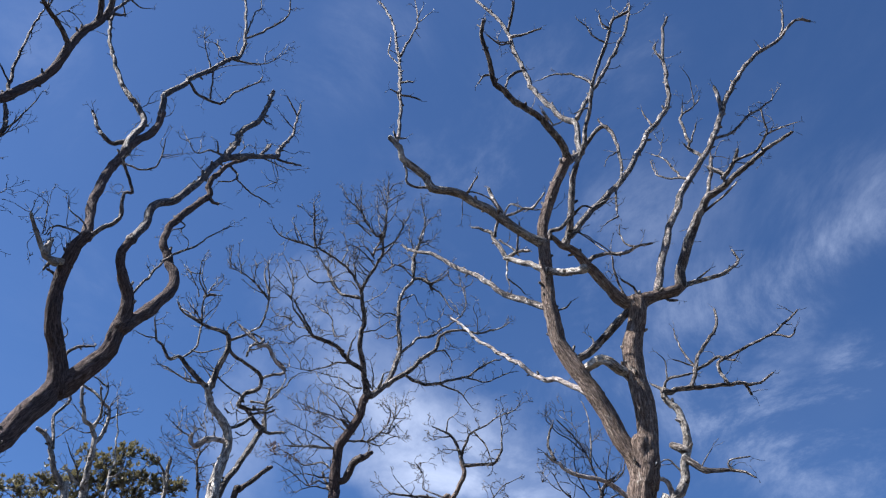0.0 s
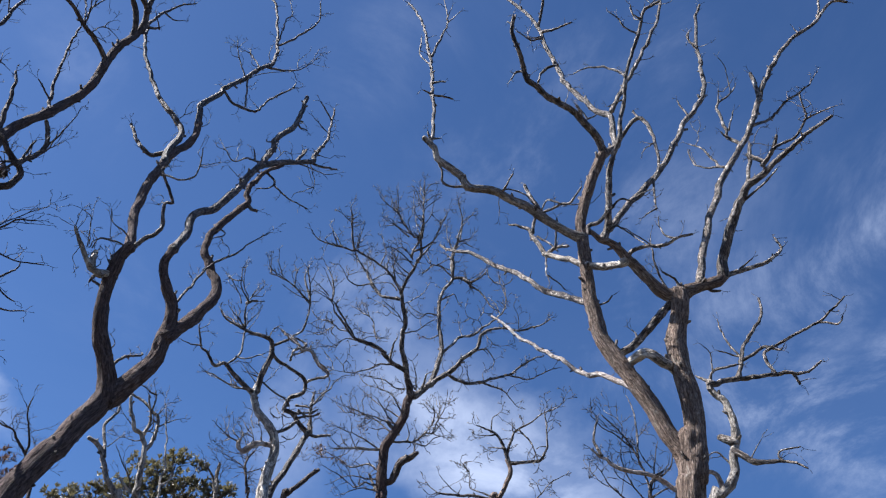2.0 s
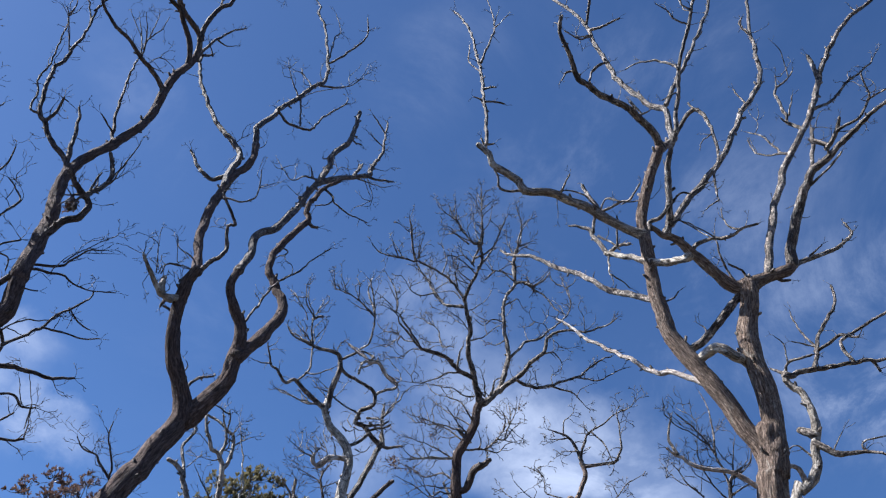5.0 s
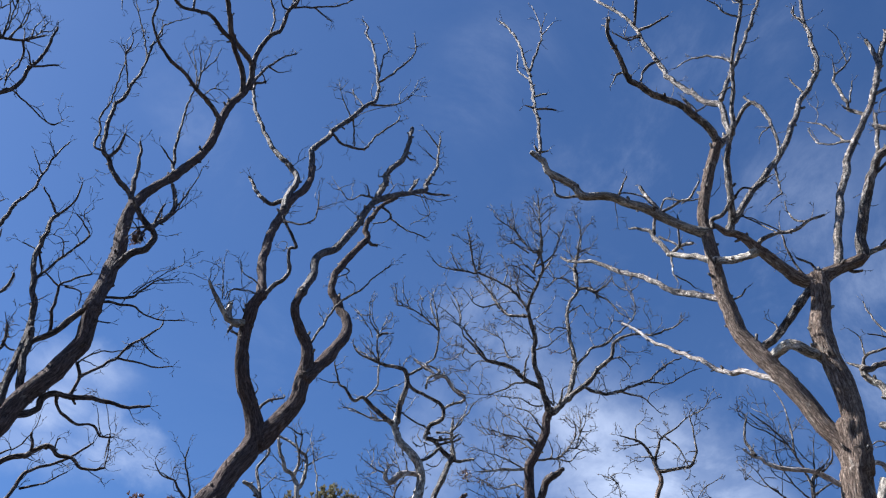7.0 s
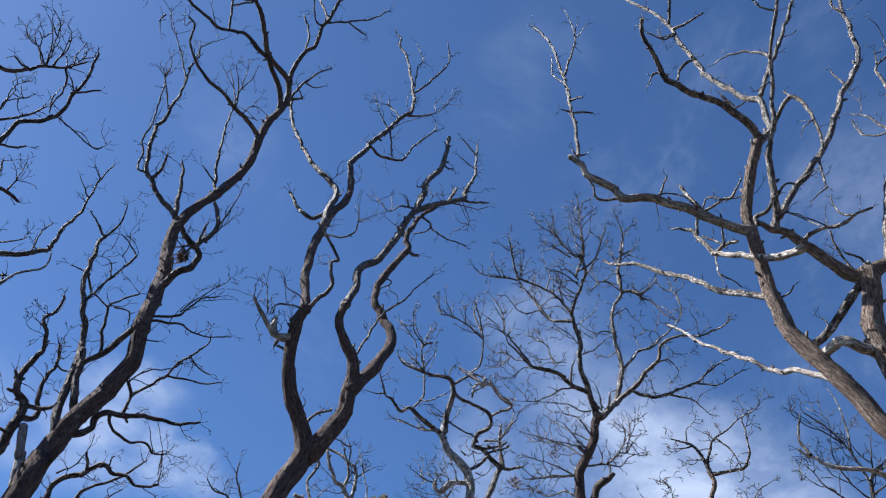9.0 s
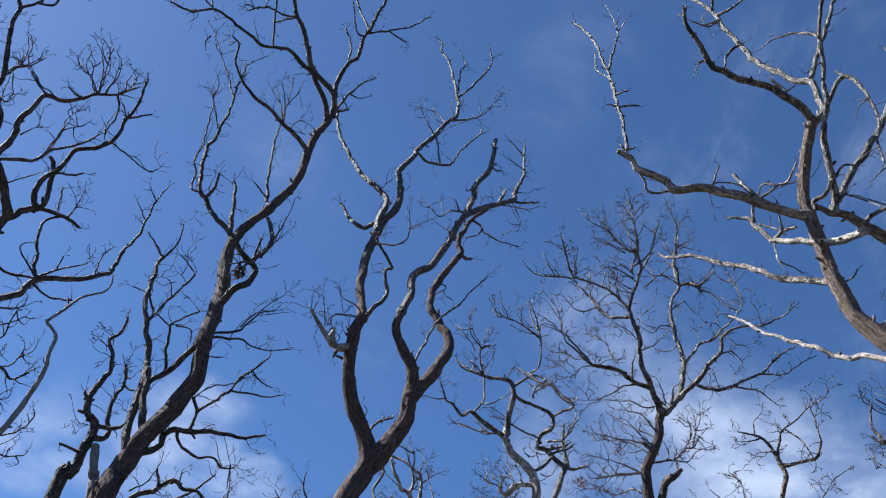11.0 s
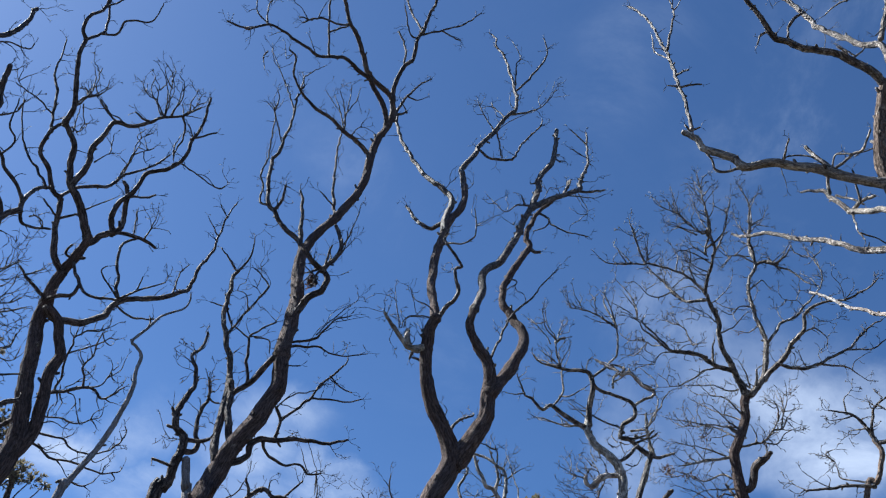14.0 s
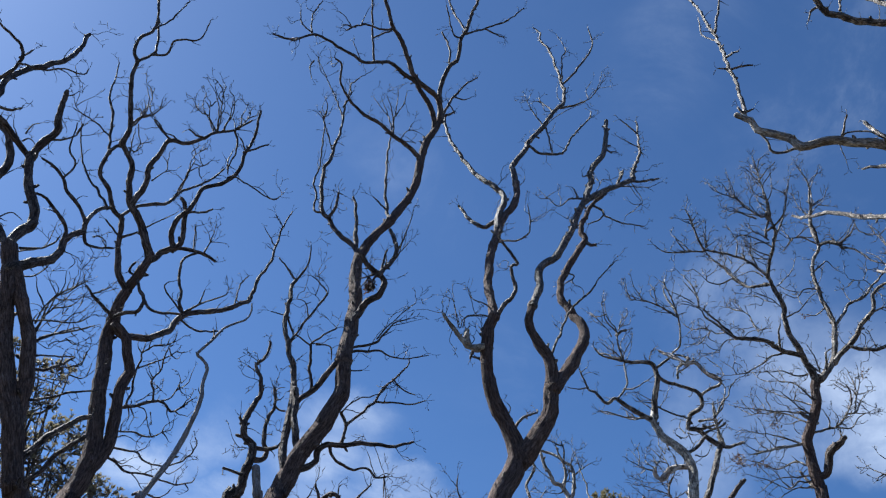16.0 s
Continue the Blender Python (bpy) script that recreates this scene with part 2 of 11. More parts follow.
def litter_material():
    m, nt, bsdf = material("leaf_litter")
    c = nt.nodes.new("ShaderNodeTexCoord").outputs["Object"]
    col = ramp(nt, noise_on(nt, c, 9, 8, 0.7), (0.3, (0.025, 0.017, 0.011)), (0.55, (0.07, 0.046, 0.028)), (0.75, (0.14, 0.10, 0.06)))
    col = blend(nt, ramp(nt, noise_on(nt, c, 0.35, 4), (0.45, (0, 0, 0)), (0.65, (1, 1, 1))), col, (0.035, 0.042, 0.018))
    nt.links.new(col, bsdf.inputs["Base Color"])
    bsdf.inputs["Roughness"].default_value = 0.9
    bump = nt.nodes.new("ShaderNodeBump")
    bump.inputs["Distance"].default_value = 0.05
    nt.links.new(noise_on(nt, c, 22, 4), bump.inputs["Height"])
    nt.links.new(bump.outputs[0], bsdf.inputs["Normal"])
    return m


LITTER = litter_material()


# ---- builders ----
def mesh_part(name, verts, faces, mat, parent, label="", grain=None, kind=""):
    me = bpy.data.meshes.new(name)
    me.from_pydata(verts, [], faces)
    me.materials.append(mat)
    me.polygons.foreach_set("use_smooth", [True] * len(me.polygons))
    if grain is not None:
        at = me.attributes.new("grain", "FLOAT_VECTOR", "POINT")
        at.data.foreach_set("vector", [c for v in grain for c in v])
    me.update()
    ob = new(name, me)
    ob.parent = parent
    return tagged(ob, label, kind=kind)


def ground():
    """One sheet of leaf litter to the horizon, gently uneven near the trees."""
    n, verts, faces = 72, [], []
    ring = [0.0] + [0.8 * 1.118 ** i for i in range(76)]
    for r in ring:
        for k in range(n):
            a = 2 * math.pi * k / n
            x, y = r * math.cos(a), r * math.sin(a)
            fade = 1 / (1 + (r / 60) ** 2)
            z = 0.10 * fade * noise.noise(Vector((x * 0.35, y * 0.35, 0))) - 0.04
            verts.append((x, y, z))
    for i in range(len(ring) - 1):
        for k in range(n):
            j = (k + 1) % n
            faces.append((i * n + k, (i + 1) * n + k, (i + 1) * n + j, i * n + j))
    ob = mesh_part("ground", verts, faces, LITTER, None)
    tagged(ob, "brown leaf litter over uneven woodland ground", "ground", kind="structure")


ground()

current = None  # the tree that limb() adds to
young = old = None  # the bark of its thinner and thicker limbs
lines = []      # its limbs: (points, radii)
holders = []    # its limbs as objects: (points, mesh)


def tree(name, label, x, y, turn, pale=False):
    """Starts a new tree; pale: its younger bark is light and the old wood brown, with "lichen" pale too, with "tips" dark, with "spots" the young bark is half dark."""
    global current, young, old
    young = SPOTTED_BARK if pale == "spots" else SMOOTH_BARK if pale else MID_BARK
    old = PALE_BARK if pale == "lichen" else BARK if pale is True else DARK_BARK
    current = new(name)
    current.empty_display_size = 0.5
    current.location, current.rotation_euler = (x, y, 0), (0, 0, radians(turn))
    tagged(current, label, "tree", "bare trees")
    lines.clear()
    holders.clear()
    random.seed(label)
    return current


def glide(pts, k):
    """k points on each stretch of a smooth line through pts."""
    out = []
    for i in range(len(pts) - 1):
        a, b, c, d = pts[max(i - 1, 0)], pts[i], pts[i + 1], pts[min(i + 2, len(pts) - 1)]
        steps = max(1, k[i])
        for j in range(steps):
            t = j / steps
            out.append((i + t, 0.5 * (2 * b + (c - a) * t + (2 * a - 5 * b + 4 * c - d) * t * t + (3 * b - 3 * c + d - a) * t * t * t)))
    out.append((len(pts) - 1.0, pts[-1].copy()))
    return out


def tube(path, radii, sides, verts, faces, grain, rough=0.0, offset=0.0, seed=0.0):
    """Adds a closed tapering tube along path to verts, faces and grain."""
    first, run = len(verts), offset
    side = None
    for i, p in enumerate(path):
        way = (path[min(i + 1, len(path) - 1)] - path[max(i - 1, 0)])
        way = way.normalized() if way.length > 1e-6 else Vector((0, 0, 1))
        if side is None:
            side = way.orthogonal().normalized()
        side = (side - way * side.dot(way)).normalized()
        other = way.cross(side)
        if i:
            run += (p - path[i - 1]).length
        for k in range(sides):
            a = 2 * math.pi * k / sides
            c, s, r = math.cos(a), math.sin(a), radii[i]
            if rough:
                r *= 1 + rough * (noise.noise(Vector((c * 1.6 + seed, s * 1.6, run * 2.5 / (radii[i] * 6 + 0.2)))) + 0.5 * noise.noise(Vector((c * 4 + seed, s * 4, run * 3))) + 0.35 * noise.noise(Vector((c * 9 + seed, s * 9, run * 4))))
            verts.append(p + side * (c * r) + other * (s * r))
            grain.append((c * radii[i] + seed, s * radii[i], run))
    n = len(path)
    for i in range(n - 1):
        for k in range(sides):
            j = (k + 1) % sides
            faces.append((first + i * sides + k, first + i * sides + j, first + (i + 1) * sides + j, first + (i + 1) * sides + k))
    faces.append(tuple(first + k for k in reversed(range(sides))))
    faces.append(tuple(first + (n - 1) * sides + k for k in range(sides)))


def nearest_limb(p):
    return min(holders, key=lambda h: min((q - p).length_squared for q in h[0]))[1] if holders else current


def limb(name, girth, *knots, wood=""):
    """A trunk, limb or branch of the current tree through knots (right, away, up), with radii spread along it."""
    pts = [Vector(k) for k in knots]
    r_mid = sum(girth) / len(girth)
    step = max(0.03, min(0.12, r_mid * 0.8))
    k = [max(2, min(24, int((pts[i + 1] - pts[i]).length / step))) for i in range(len(pts) - 1)]
    line = glide(pts, k)
    seed = random.random() * 50
    path, radii = [], []
    top = len(pts) - 1
    kink, aim, left, last = Vector(), Vector(), 0.0, pts[0]
    for at, p in line:
        f = at / top * (len(girth) - 1)
        i = min(int(f), len(girth) - 2)
        r = girth[i] + (girth[i + 1] - girth[i]) * (f - i)
        q = p * (1.1 / (r * 5 + 0.12))
        bend = noise.noise_vector(q + Vector((seed, 0, 0))) * ((0.26 if r < 0.05 else 0.16) * r + 0.005) + noise.noise_vector(q * 3.1 + Vector((0, seed, 0))) * ((0.10 if r < 0.05 else 0.06) * r + 0.002)
        swell = 1 + 0.08 * noise.noise(q * 4.5 + Vector((seed, seed, 0))) + 0.09 * noise.noise(q * 1.4 + Vector((0, seed, 0))) + 0.22 * max(0, noise.noise(q * 2.3 + Vector((0, 0, seed))) - 0.25)
        collar = 1 + 0.22 * max(0.0, 1 - (p - pts[0]).length / (2.2 * girth[0] + 0.01)) if pts[0].z > 0 else 1
        # the wood runs straight from one old bud to the next and turns there
        go = (p - last).length
        last = p
        kink = kink.lerp(aim, min(1.0, go / max(left, 1e-4)))
        left -= go
        if left <= 0:
            aim, left = noise.random_unit_vector() * (min(0.55 * r, 0.016) + 0.003), (3.5 * r + 0.05) * random.uniform(0.6, 1.5)
        path.append(p + (bend * 0.7 + kink) * (min(1, at * 2) * (0.25 if wood == "grey" else 1.0)))
        radii.append(r * swell * collar)
    # rounded ends
    if pts[0].z > 0:
        back, foot, r = (path[0] - path[1]).normalized(), path[0], radii[0]
        for out, wide in ((0.5, 0.85), (0.85, 0.5)):
            path.insert(0, foot + back * (r * out))
            radii.insert(0, r * wide)
    end = (path[-1] - path[-2]).normalized()
    tip, r = path[-1], radii[-1]
    for out, wide in ((0.35, 0.93), (0.65, 0.74), (0.85, 0.48), (0.95, 0.2)):
        path.append(tip + end * (r * out))
        radii.append(r * wide)
    sides = 36 if r_mid > 0.09 else 20 if r_mid > 0.045 else 10 if r_mid > 0.02 else 6
    verts, faces, grain = [], [], []
    tube(path, radii, sides, verts, faces, grain, 0.16 if r_mid > 0.03 else 0.22, seed=seed)
    # a twig belongs to the limb that it grows from
    holder = current
    if name == "twig":
        holder = nearest_limb(pts[0])
    ob = mesh_part(name, verts, faces, {"bleached": DEADWOOD, "grey": GREYWOOD, "pale": PALE_BARK, "dark": MID_BARK}.get(wood, old if r_mid > 0.06 else young), holder,
              {"bleached": "bleached barkless dead wood", "grey": "smooth weathered grey wood"}.get(wood, ""), grain)
    lines.append((path, radii, name))
    if name != "twig":
        holders.append((path, ob))


def twigs(per_metre, length, fork=2, stub=0.0, limit=0.05, fine=0.003, knobs=2.0):
    """Fine crooked twigs on the thinner limbs of the current tree, and short broken spurs (stub: their share)."""
    verts, faces, grain = [], [], []

    def grow(p, way, r, long, level):
        n = max(3, int(long / 0.055))
        path, radii = [p.copy()], [r]
        for i in range(n):
            jog = Vector((random.gauss(0, 1), random.gauss(0, 1), random.gauss(0.12, 1)))
            way = (way + jog * 0.36).normalized()
            p = p + way * (long / n)
            path.append(p.copy())
            radii.append(max(fine, r * (1 - 0.75 * (i + 1) / n)))
            if level and 0 < i < n - 1 and random.random() < 0.55:
                turn = way.orthogonal().normalized()
                turn.rotate(Matrix.Rotation(random.random() * 6.283, 3, way))
                grow(p, (way * 0.75 + turn * 0.8 + Vector((0, 0, 0.15))).normalized(), radii[-1] * 0.72, long * random.uniform(0.3, 0.6), level - 1)
        tube(path, radii, 4 if level else 3, verts, faces, grain)

    for path, radii, name in lines:
        total = sum((path[i + 1] - path[i]).length for i in range(len(path) - 1))
        for j in range(int(total * knobs * random.uniform(0.5, 1.5))):
            i = random.randrange(len(path) // 5, max(len(path) // 5 + 1, len(path) - 6))
            if radii[i] > 0.009:
                way = (path[i + 1] - path[i]).normalized()
                turn = way.orthogonal().normalized()
                turn.rotate(Matrix.Rotation(random.random() * 6.283, 3, way))
                spur = (way * 0.5 + turn).normalized()
                thick = min(radii[i] * random.uniform(0.28, 0.55), 0.022)
                reach = radii[i] + thick * random.uniform(0.6, 3.2)
                tube([path[i], path[i] + spur * reach * 0.7, path[i] + spur * reach + way * thick * 0.5, path[i] + spur * (reach + thick * 0.4) + way * thick * 0.8],
                     [thick * 1.2, thick, thick * 0.85, thick * 0.3], 6, verts, faces, grain, 0.2, seed=random.random() * 9)
        if radii[len(radii) // 2] > limit or name == "trunk" and radii[-1] > 0.03:
            continue
        count = total * per_metre * random.uniform(0.7, 1.3)
        for j in range(int(count) + (random.random() < count % 1)):
            i = min(len(path) - 2, int(len(path) * random.uniform(0.12, 1.0)))
            way = (path[i + 1] - path[i]).normalized()
            turn = way.orthogonal().normalized()
            turn.rotate(Matrix.Rotation(random.random() * 6.283, 3, way))
            r = min(radii[i] * 0.6, fine * 2.6)
            start = (way * 0.6 + turn * 0.9 + Vector((0, 0, 0.25))).normalized()
            if random.random() < stub:
                grow(path[i], start, radii[i] * 0.45, random.uniform(0.06, 0.16), 0)
            else:
                grow(path[i], start, r, length * random.uniform(0.45, 1.25), fork)
        if radii[-1] < 0.012:
            for j in range(2):
                way = (path[-1] - path[-3]).normalized()
                turn = Vector((random.gauss(0, 1), random.gauss(0, 1), random.gauss(0, 1)))
                grow(path[-1], (way + turn * 0.35).normalized(), radii[-1] * 0.8, length * random.uniform(0.3, 0.8), fork - 1)
    if verts:
        mesh_part("twig_spray", verts, faces, young, current, "fine crooked leafless twigs", grain, kind="stuff")


def leaf(verts, faces, c, way, size, roll):
    """One leaf from its stalk at c: pointed, cupped and folded along its rib."""
    across = way.orthogonal().normalized()
    across.rotate(Matrix.Rotation(roll, 3, way))
    up = way.cross(across)
    k = len(verts)
    w = size * 0.17
    verts += [c, c + way * size * 0.35 + across * w + up * size * 0.05, c + way * size * 0.75 + across * w * 0.8 + up * size * 0.01, c + way * size - up * size * 0.14,
              c + way * size * 0.75 - across * w * 0.8 + up * size * 0.01, c + way * size * 0.35 - across * w + up * size * 0.05, c + way * size * 0.5 - up * size * 0.04]
    faces += [(k, k + 1, k + 6), (k + 1, k + 2, k + 6), (k + 2, k + 3, k + 6), (k + 3, k + 4, k + 6), (k + 4, k + 5, k + 6), (k + 5, k, k + 6)]


def tuft(verts, faces, tip, way, count, size):
    """A whorl of leaves that spread from the end of a twig."""
    for i in range(count):
        out = way.orthogonal().normalized()
        out.rotate(Matrix.Rotation(i * 2.4 + random.random(), 3, way))
        spread = random.uniform(0.35, 1.5)
        to = (way + out * spread + Vector((0, 0, random.uniform(-0.35, 0.2)))).normalized()
        leaf(verts, faces, tip - way * size * random.uniform(0, 0.5), to, size * random.uniform(0.65, 1.15), random.gauss(0, 0.7))


def withered(spots, count, size, label):
    """The last dead leaves, in loose bunches on the limbs nearest to spots (right, away, up, reach)."""
    verts, faces = [], []
    for x, y, z, reach in spots:
        p = Vector((x, y, z))
        path = min((l[0] for l in lines), key=lambda l: min((q - p).length_squared for q in l))
        near = sorted(path, key=lambda q: (q - p).length_squared)[:8]
        for i in range(int(count * reach / 0.1)):
            q = random.choice(near) + Vector((random.gauss(0, 0.5), random.gauss(0, 0.5), random.gauss(-0.1, 0.5))) * reach
            leaf(verts, faces, q, Vector((random.gauss(0, 0.6), random.gauss(0, 0.6), random.gauss(-0.7, 0.6))).normalized(), size * random.uniform(0.6, 1.2), random.random() * 6.283)
    mesh_part("leaves", verts, faces, BROWN, current, label, kind="stuff")


def leafy_crown(masses, mat, size, whorl, dense, label, airy=0.0):
    """A crown in uneven masses (right, away, up, radius): boughs from the trunk, twigs from the boughs, and a whorl of leaves on each twig."""
    trunk = lines[0][0]
    leaves, plates, verts, faces, grain = [], [], [], [], []
    for x, y, z, r in masses:
        heart = Vector((x, y, z))
        low = [q for q in trunk if q.z < z - 0.35] or trunk
        root = low[-1 - random.randrange(max(1, len(low) // 3))]
        bow = root.lerp(heart, 0.55) + Vector((random.gauss(0, 0.1), random.gauss(0, 0.1), -0.18))
        limb("branch", (0.022, 0.014, 0.007), tuple(root), tuple(bow), tuple(heart))
        for i in range(int(dense * (r * 10) ** 1.75)):
            d = Vector((random.gauss(0, 1), random.gauss(0, 1), random.gauss(0.25, 0.8))).normalized()
            rough = 1 + 0.55 * noise.noise(d * 1.8 + heart * 3)
            tip = heart + d * (r * rough * random.uniform(0.4, 1.3))
            if noise.noise(tip * 2.6) < -0.25 + airy:
                continue
            base = heart + (tip - heart) * 0.35 + Vector((0, 0, -0.25 * r))
            mid = base.lerp(tip, 0.55) + Vector((random.gauss(0, 0.02), random.gauss(0, 0.02), -0.02))
            tube([base, mid, tip], [0.007, 0.005, 0.003], 4, verts, faces, grain)
            way = (d * 0.8 + Vector((0, 0, 0.45))).normalized()
            tuft(leaves, plates, tip, way, random.randint(whorl - 3, whorl + 3), size)
    mesh_part("twig_spray", verts, faces, MID_BARK, current, "thin leafy twigs", grain, kind="stuff")
    mesh_part("foliage", leaves, plates, mat, current, label, kind="stuff")


# ---- the trees: each limb's radii, then its knots (right, away, up) ----

oak_r = tree("oak_tree", "large dead-looking bare oak with pale furrowed bark and broken limbs", 2.66, 9.64, -14.85, pale=True)
limb("trunk", (.28, .191, .1799, .1737, .1645), (0, 0, -.15), (-.05, 0, .5), (-.24, -.009, 3.428), (-.1, -.064, 6.201), (-.04, -.074, 6.544), (-.001, -.083, 6.816), (-.001, -.091, 7.07))
limb("limb", (.12, .1326, .1253, .1171, .1208), (.029, -.082, 6.787), (.058, -.098, 7.264), (.048, -.113, 7.651), (-.021, -.13, 8.055), (-.031, -.149, 8.476), (.038, -.168, 8.866), (.047, -.182, 9.16))
limb("limb", (.1052, .1106, .1002, .0778, .0714), (-.061, -.074, 6.544), (-.12, -.084, 6.865), (-.239, -.093, 7.098), (-.407, -.107, 7.496), (-.604, -.121, 7.843), (-.79, -.136, 8.189), (-.918, -.148, 8.466), (-1.025, -.159, 8.705), (-1.092, -.177, 9.056), (-1.12, -.195, 9.414), (-1.156, -.22, 9.854), (-1.183, -.245, 10.273), (-1.18, -.268, 10.651), (-1.11, -.289, 10.971), (-1.021, -.31, 11.271), (-.921, -.337, 11.659), (-.814, -.356, 11.9))
limb("limb", (.0932, .0798, .0662, .0455, .031), (.028, -.181, 9.141), (-.11, -.235, 9.144), (-.332, -.377, 9.324), (-.569, -.548, 9.569), (-.746, -.663, 9.76), (-.903, -.741, 9.8), (-1.02, -.824, 9.893))
limb("limb", (.0548, .0498, .0456, .0402, .0324), (-.847, -.717, 9.814), (-.778, -.776, 9.947), (-.746, -.858, 10.057), (-.713, -.975, 10.319), (-.687, -1.142, 10.65), (-.628, -1.227, 10.847), (-.497, -1.359, 11.088))
limb("branch", (.0324, .0273, .0243, .0231, .0221), (-.497, -1.359, 11.088), (-.421, -1.517, 11.429), (-.356, -1.671, 11.788), (-.301, -1.766, 11.967), (-.204, -1.867, 12.247), (-.109, -1.978, 12.468), (-.015, -2.074, 12.742), (.044, -2.141, 12.913), (.255, -2.19, 12.938))
limb("branch", (.033, .0295, .0271, .0254, .0201), (-.564, -1.523, 11.502), (-.413, -1.434, 11.989), (-.28, -1.358, 12.405), (-.1, -1.241, 12.96), (.072, -1.146, 13.539), (.283, -1.043, 14.32), (.348, -.951, 14.958))
limb("limb", (.0627, .0531, .0456, .0361, .0257), (-.794, -.355, 11.892), (-.878, -.635, 12.023), (-1.04, -.872, 12.087), (-1.195, -1.101, 12.145), (-1.4, -1.327, 12.172), (-1.613, -1.548, 12.199), (-1.732, -1.715, 12.255), (-1.78, -1.887, 12.351), (-1.803, -2.079, 12.484), (-1.86, -2.279, 12.656), (-1.816, -2.441, 12.839))
limb("branch", (.0627, .0581, .0544), (-.814, -.354, 11.882), (-.7, -.286, 12.05), (-.587, -.216, 12.21))
limb("limb", (.0497, .0471, .0435, .0366, .0247), (-.615, -.215, 12.183), (-.636, -.164, 12.558), (-.677, -.094, 13.012), (-.885, -.012, 13.307), (-1.074, .038, 13.644), (-1.295, .126, 14.097), (-1.456, .169, 14.441), (-1.576, .22, 14.941), (-1.745, .264, 15.471), (-1.844, .308, 15.952), (-1.951, .326, 16.411), (-2.186, .352, 16.956), (-2.577, .394, 17.661), (-2.79, .405, 18.055))
limb("branch", (.0287, .0264, .0233), (-1.95, .321, 16.462), (-1.882, .157, 16.653), (-1.81, -.047, 16.877))
limb("twig", (.0286, .0216, .0167), (-1.872, .301, 16.225), (-1.506, .191, 16.148), (-1.275, .099, 16.083))
limb("twig", (.0228, .0177, .0108), (-1.902, .299, 16.029), (-2.082, .218, 15.902), (-2.283, .1, 16.067))
limb("twig", (.0176, .0159, .0151, .0136), (-1.597, -1.635, 12.257), (-1.567, -1.594, 12.486), (-1.468, -1.567, 12.652), (-1.323, -1.488, 12.777))
limb("twig", (.0213, .0156, .0083), (-1.793, -1.824, 12.311), (-1.905, -1.773, 12.379), (-1.998, -1.69, 12.36))
limb("branch", (.036, .0317, .0258, .0209, .0124), (-.587, -.216, 12.21), (-.438, -.314, 12.407), (-.206, -.406, 12.528), (-.071, -.435, 12.219), (-.024, -.487, 11.84), (.004, -.554, 11.313), (-.1, -.625, 10.814), (-.11, -.677, 10.411))
limb("twig", (.0123, .0076), (-.1, -.671, 10.321), (-.299, -.736, 10.126))
limb("twig", (.0183, .0154, .0144), (-.206, -.406, 12.528), (-.283, -.343, 12.759), (-.292, -.322, 12.83))
limb("twig", (.0134, .0077, .0047), (-.024, -.487, 11.84), (-.186, -.578, 11.63), (-.233, -.617, 11.438))
limb("twig", (.021, .0184, .0123, .0088), (-.328, -1.76, 11.913), (-.477, -1.708, 12.189), (-.832, -1.608, 12.434), (-1.075, -1.524, 12.462))
limb("twig", (.0171, .0137, .011, .0085), (-.083, -1.985, 12.543), (-.271, -2.052, 12.692), (-.364, -2.103, 12.858), (-.481, -2.15, 12.993))
limb("twig", (.0171, .0136, .0085), (-.023, -2.076, 12.764), (-.134, -2.132, 12.825), (-.159, -2.196, 12.989))
limb("twig", (.0124, .0098, .0079), (-.419, -1.595, 11.609), (-.525, -1.627, 11.52), (-.594, -1.641, 11.453))
limb("twig", (.022, .0173, .0135), (-1.01, -.812, 12.047), (-1.065, -.93, 12.209), (-1.125, -.994, 12.337))
limb("twig", (.0173, .012, .0092), (-1.014, -.872, 12.136), (-.89, -.803, 12.266), (-.837, -.761, 12.387))
limb("branch", (.0471, .045, .0431, .0347, .0229), (-.76, -.776, 9.947), (-.667, -.735, 10.109), (-.508, -.629, 10.476), (-.321, -.518, 10.794), (-.08, -.386, 11.213), (.104, -.279, 11.593), (.281, -.157, 12.126), (.49, -.019, 12.76), (.78, .092, 13.313), (.892, .192, 13.934), (.903, .24, 14.483), (.885, .304, 15.086), (.994, .387, 16.075), (1.104, .415, 16.412))
limb("twig", (.0187, .0099), (.541, .042, 12.974), (.416, .156, 13.472))
limb("twig", (.0219, .014, .0111), (.885, .307, 15.051), (.769, .406, 15.461), (.809, .432, 15.649))
limb("twig", (.0125, .0115, .0086), (-.08, -.386, 11.213), (-.11, -.426, 11.01), (-.1, -.523, 10.464))
limb("limb", (.0933, .0894, .081, .0755, .0725), (.087, -.18, 9.132), (.165, -.159, 9.219), (.355, -.085, 9.332), (.595, .013, 9.468), (.686, .031, 9.613))
limb("limb", (.0553, .0523, .0478, .0335, .0233), (.354, -.089, 9.408), (.416, .018, 9.861), (.559, .145, 10.415), (.674, .241, 10.936), (.817, .312, 11.399), (.941, .386, 11.774), (1.136, .454, 12.186), (1.353, .538, 12.656), (1.589, .606, 13.235), (1.774, .666, 13.836), (1.988, .704, 14.381), (2.221, .74, 14.865), (2.444, .777, 15.288), (2.77, .818, 15.633), (3.093, .838, 15.956), (3.273, .859, 16.248), (3.493, .869, 16.458), (3.742, .917, 16.461))
limb("twig", (.0234, .0213, .0182), (3.134, .86, 16.07), (3.228, .858, 16.406), (3.281, .874, 16.868))
limb("branch", (.0407, .0356, .0316), (1.784, .664, 13.864), (1.775, .711, 14.298), (1.753, .724, 14.596))
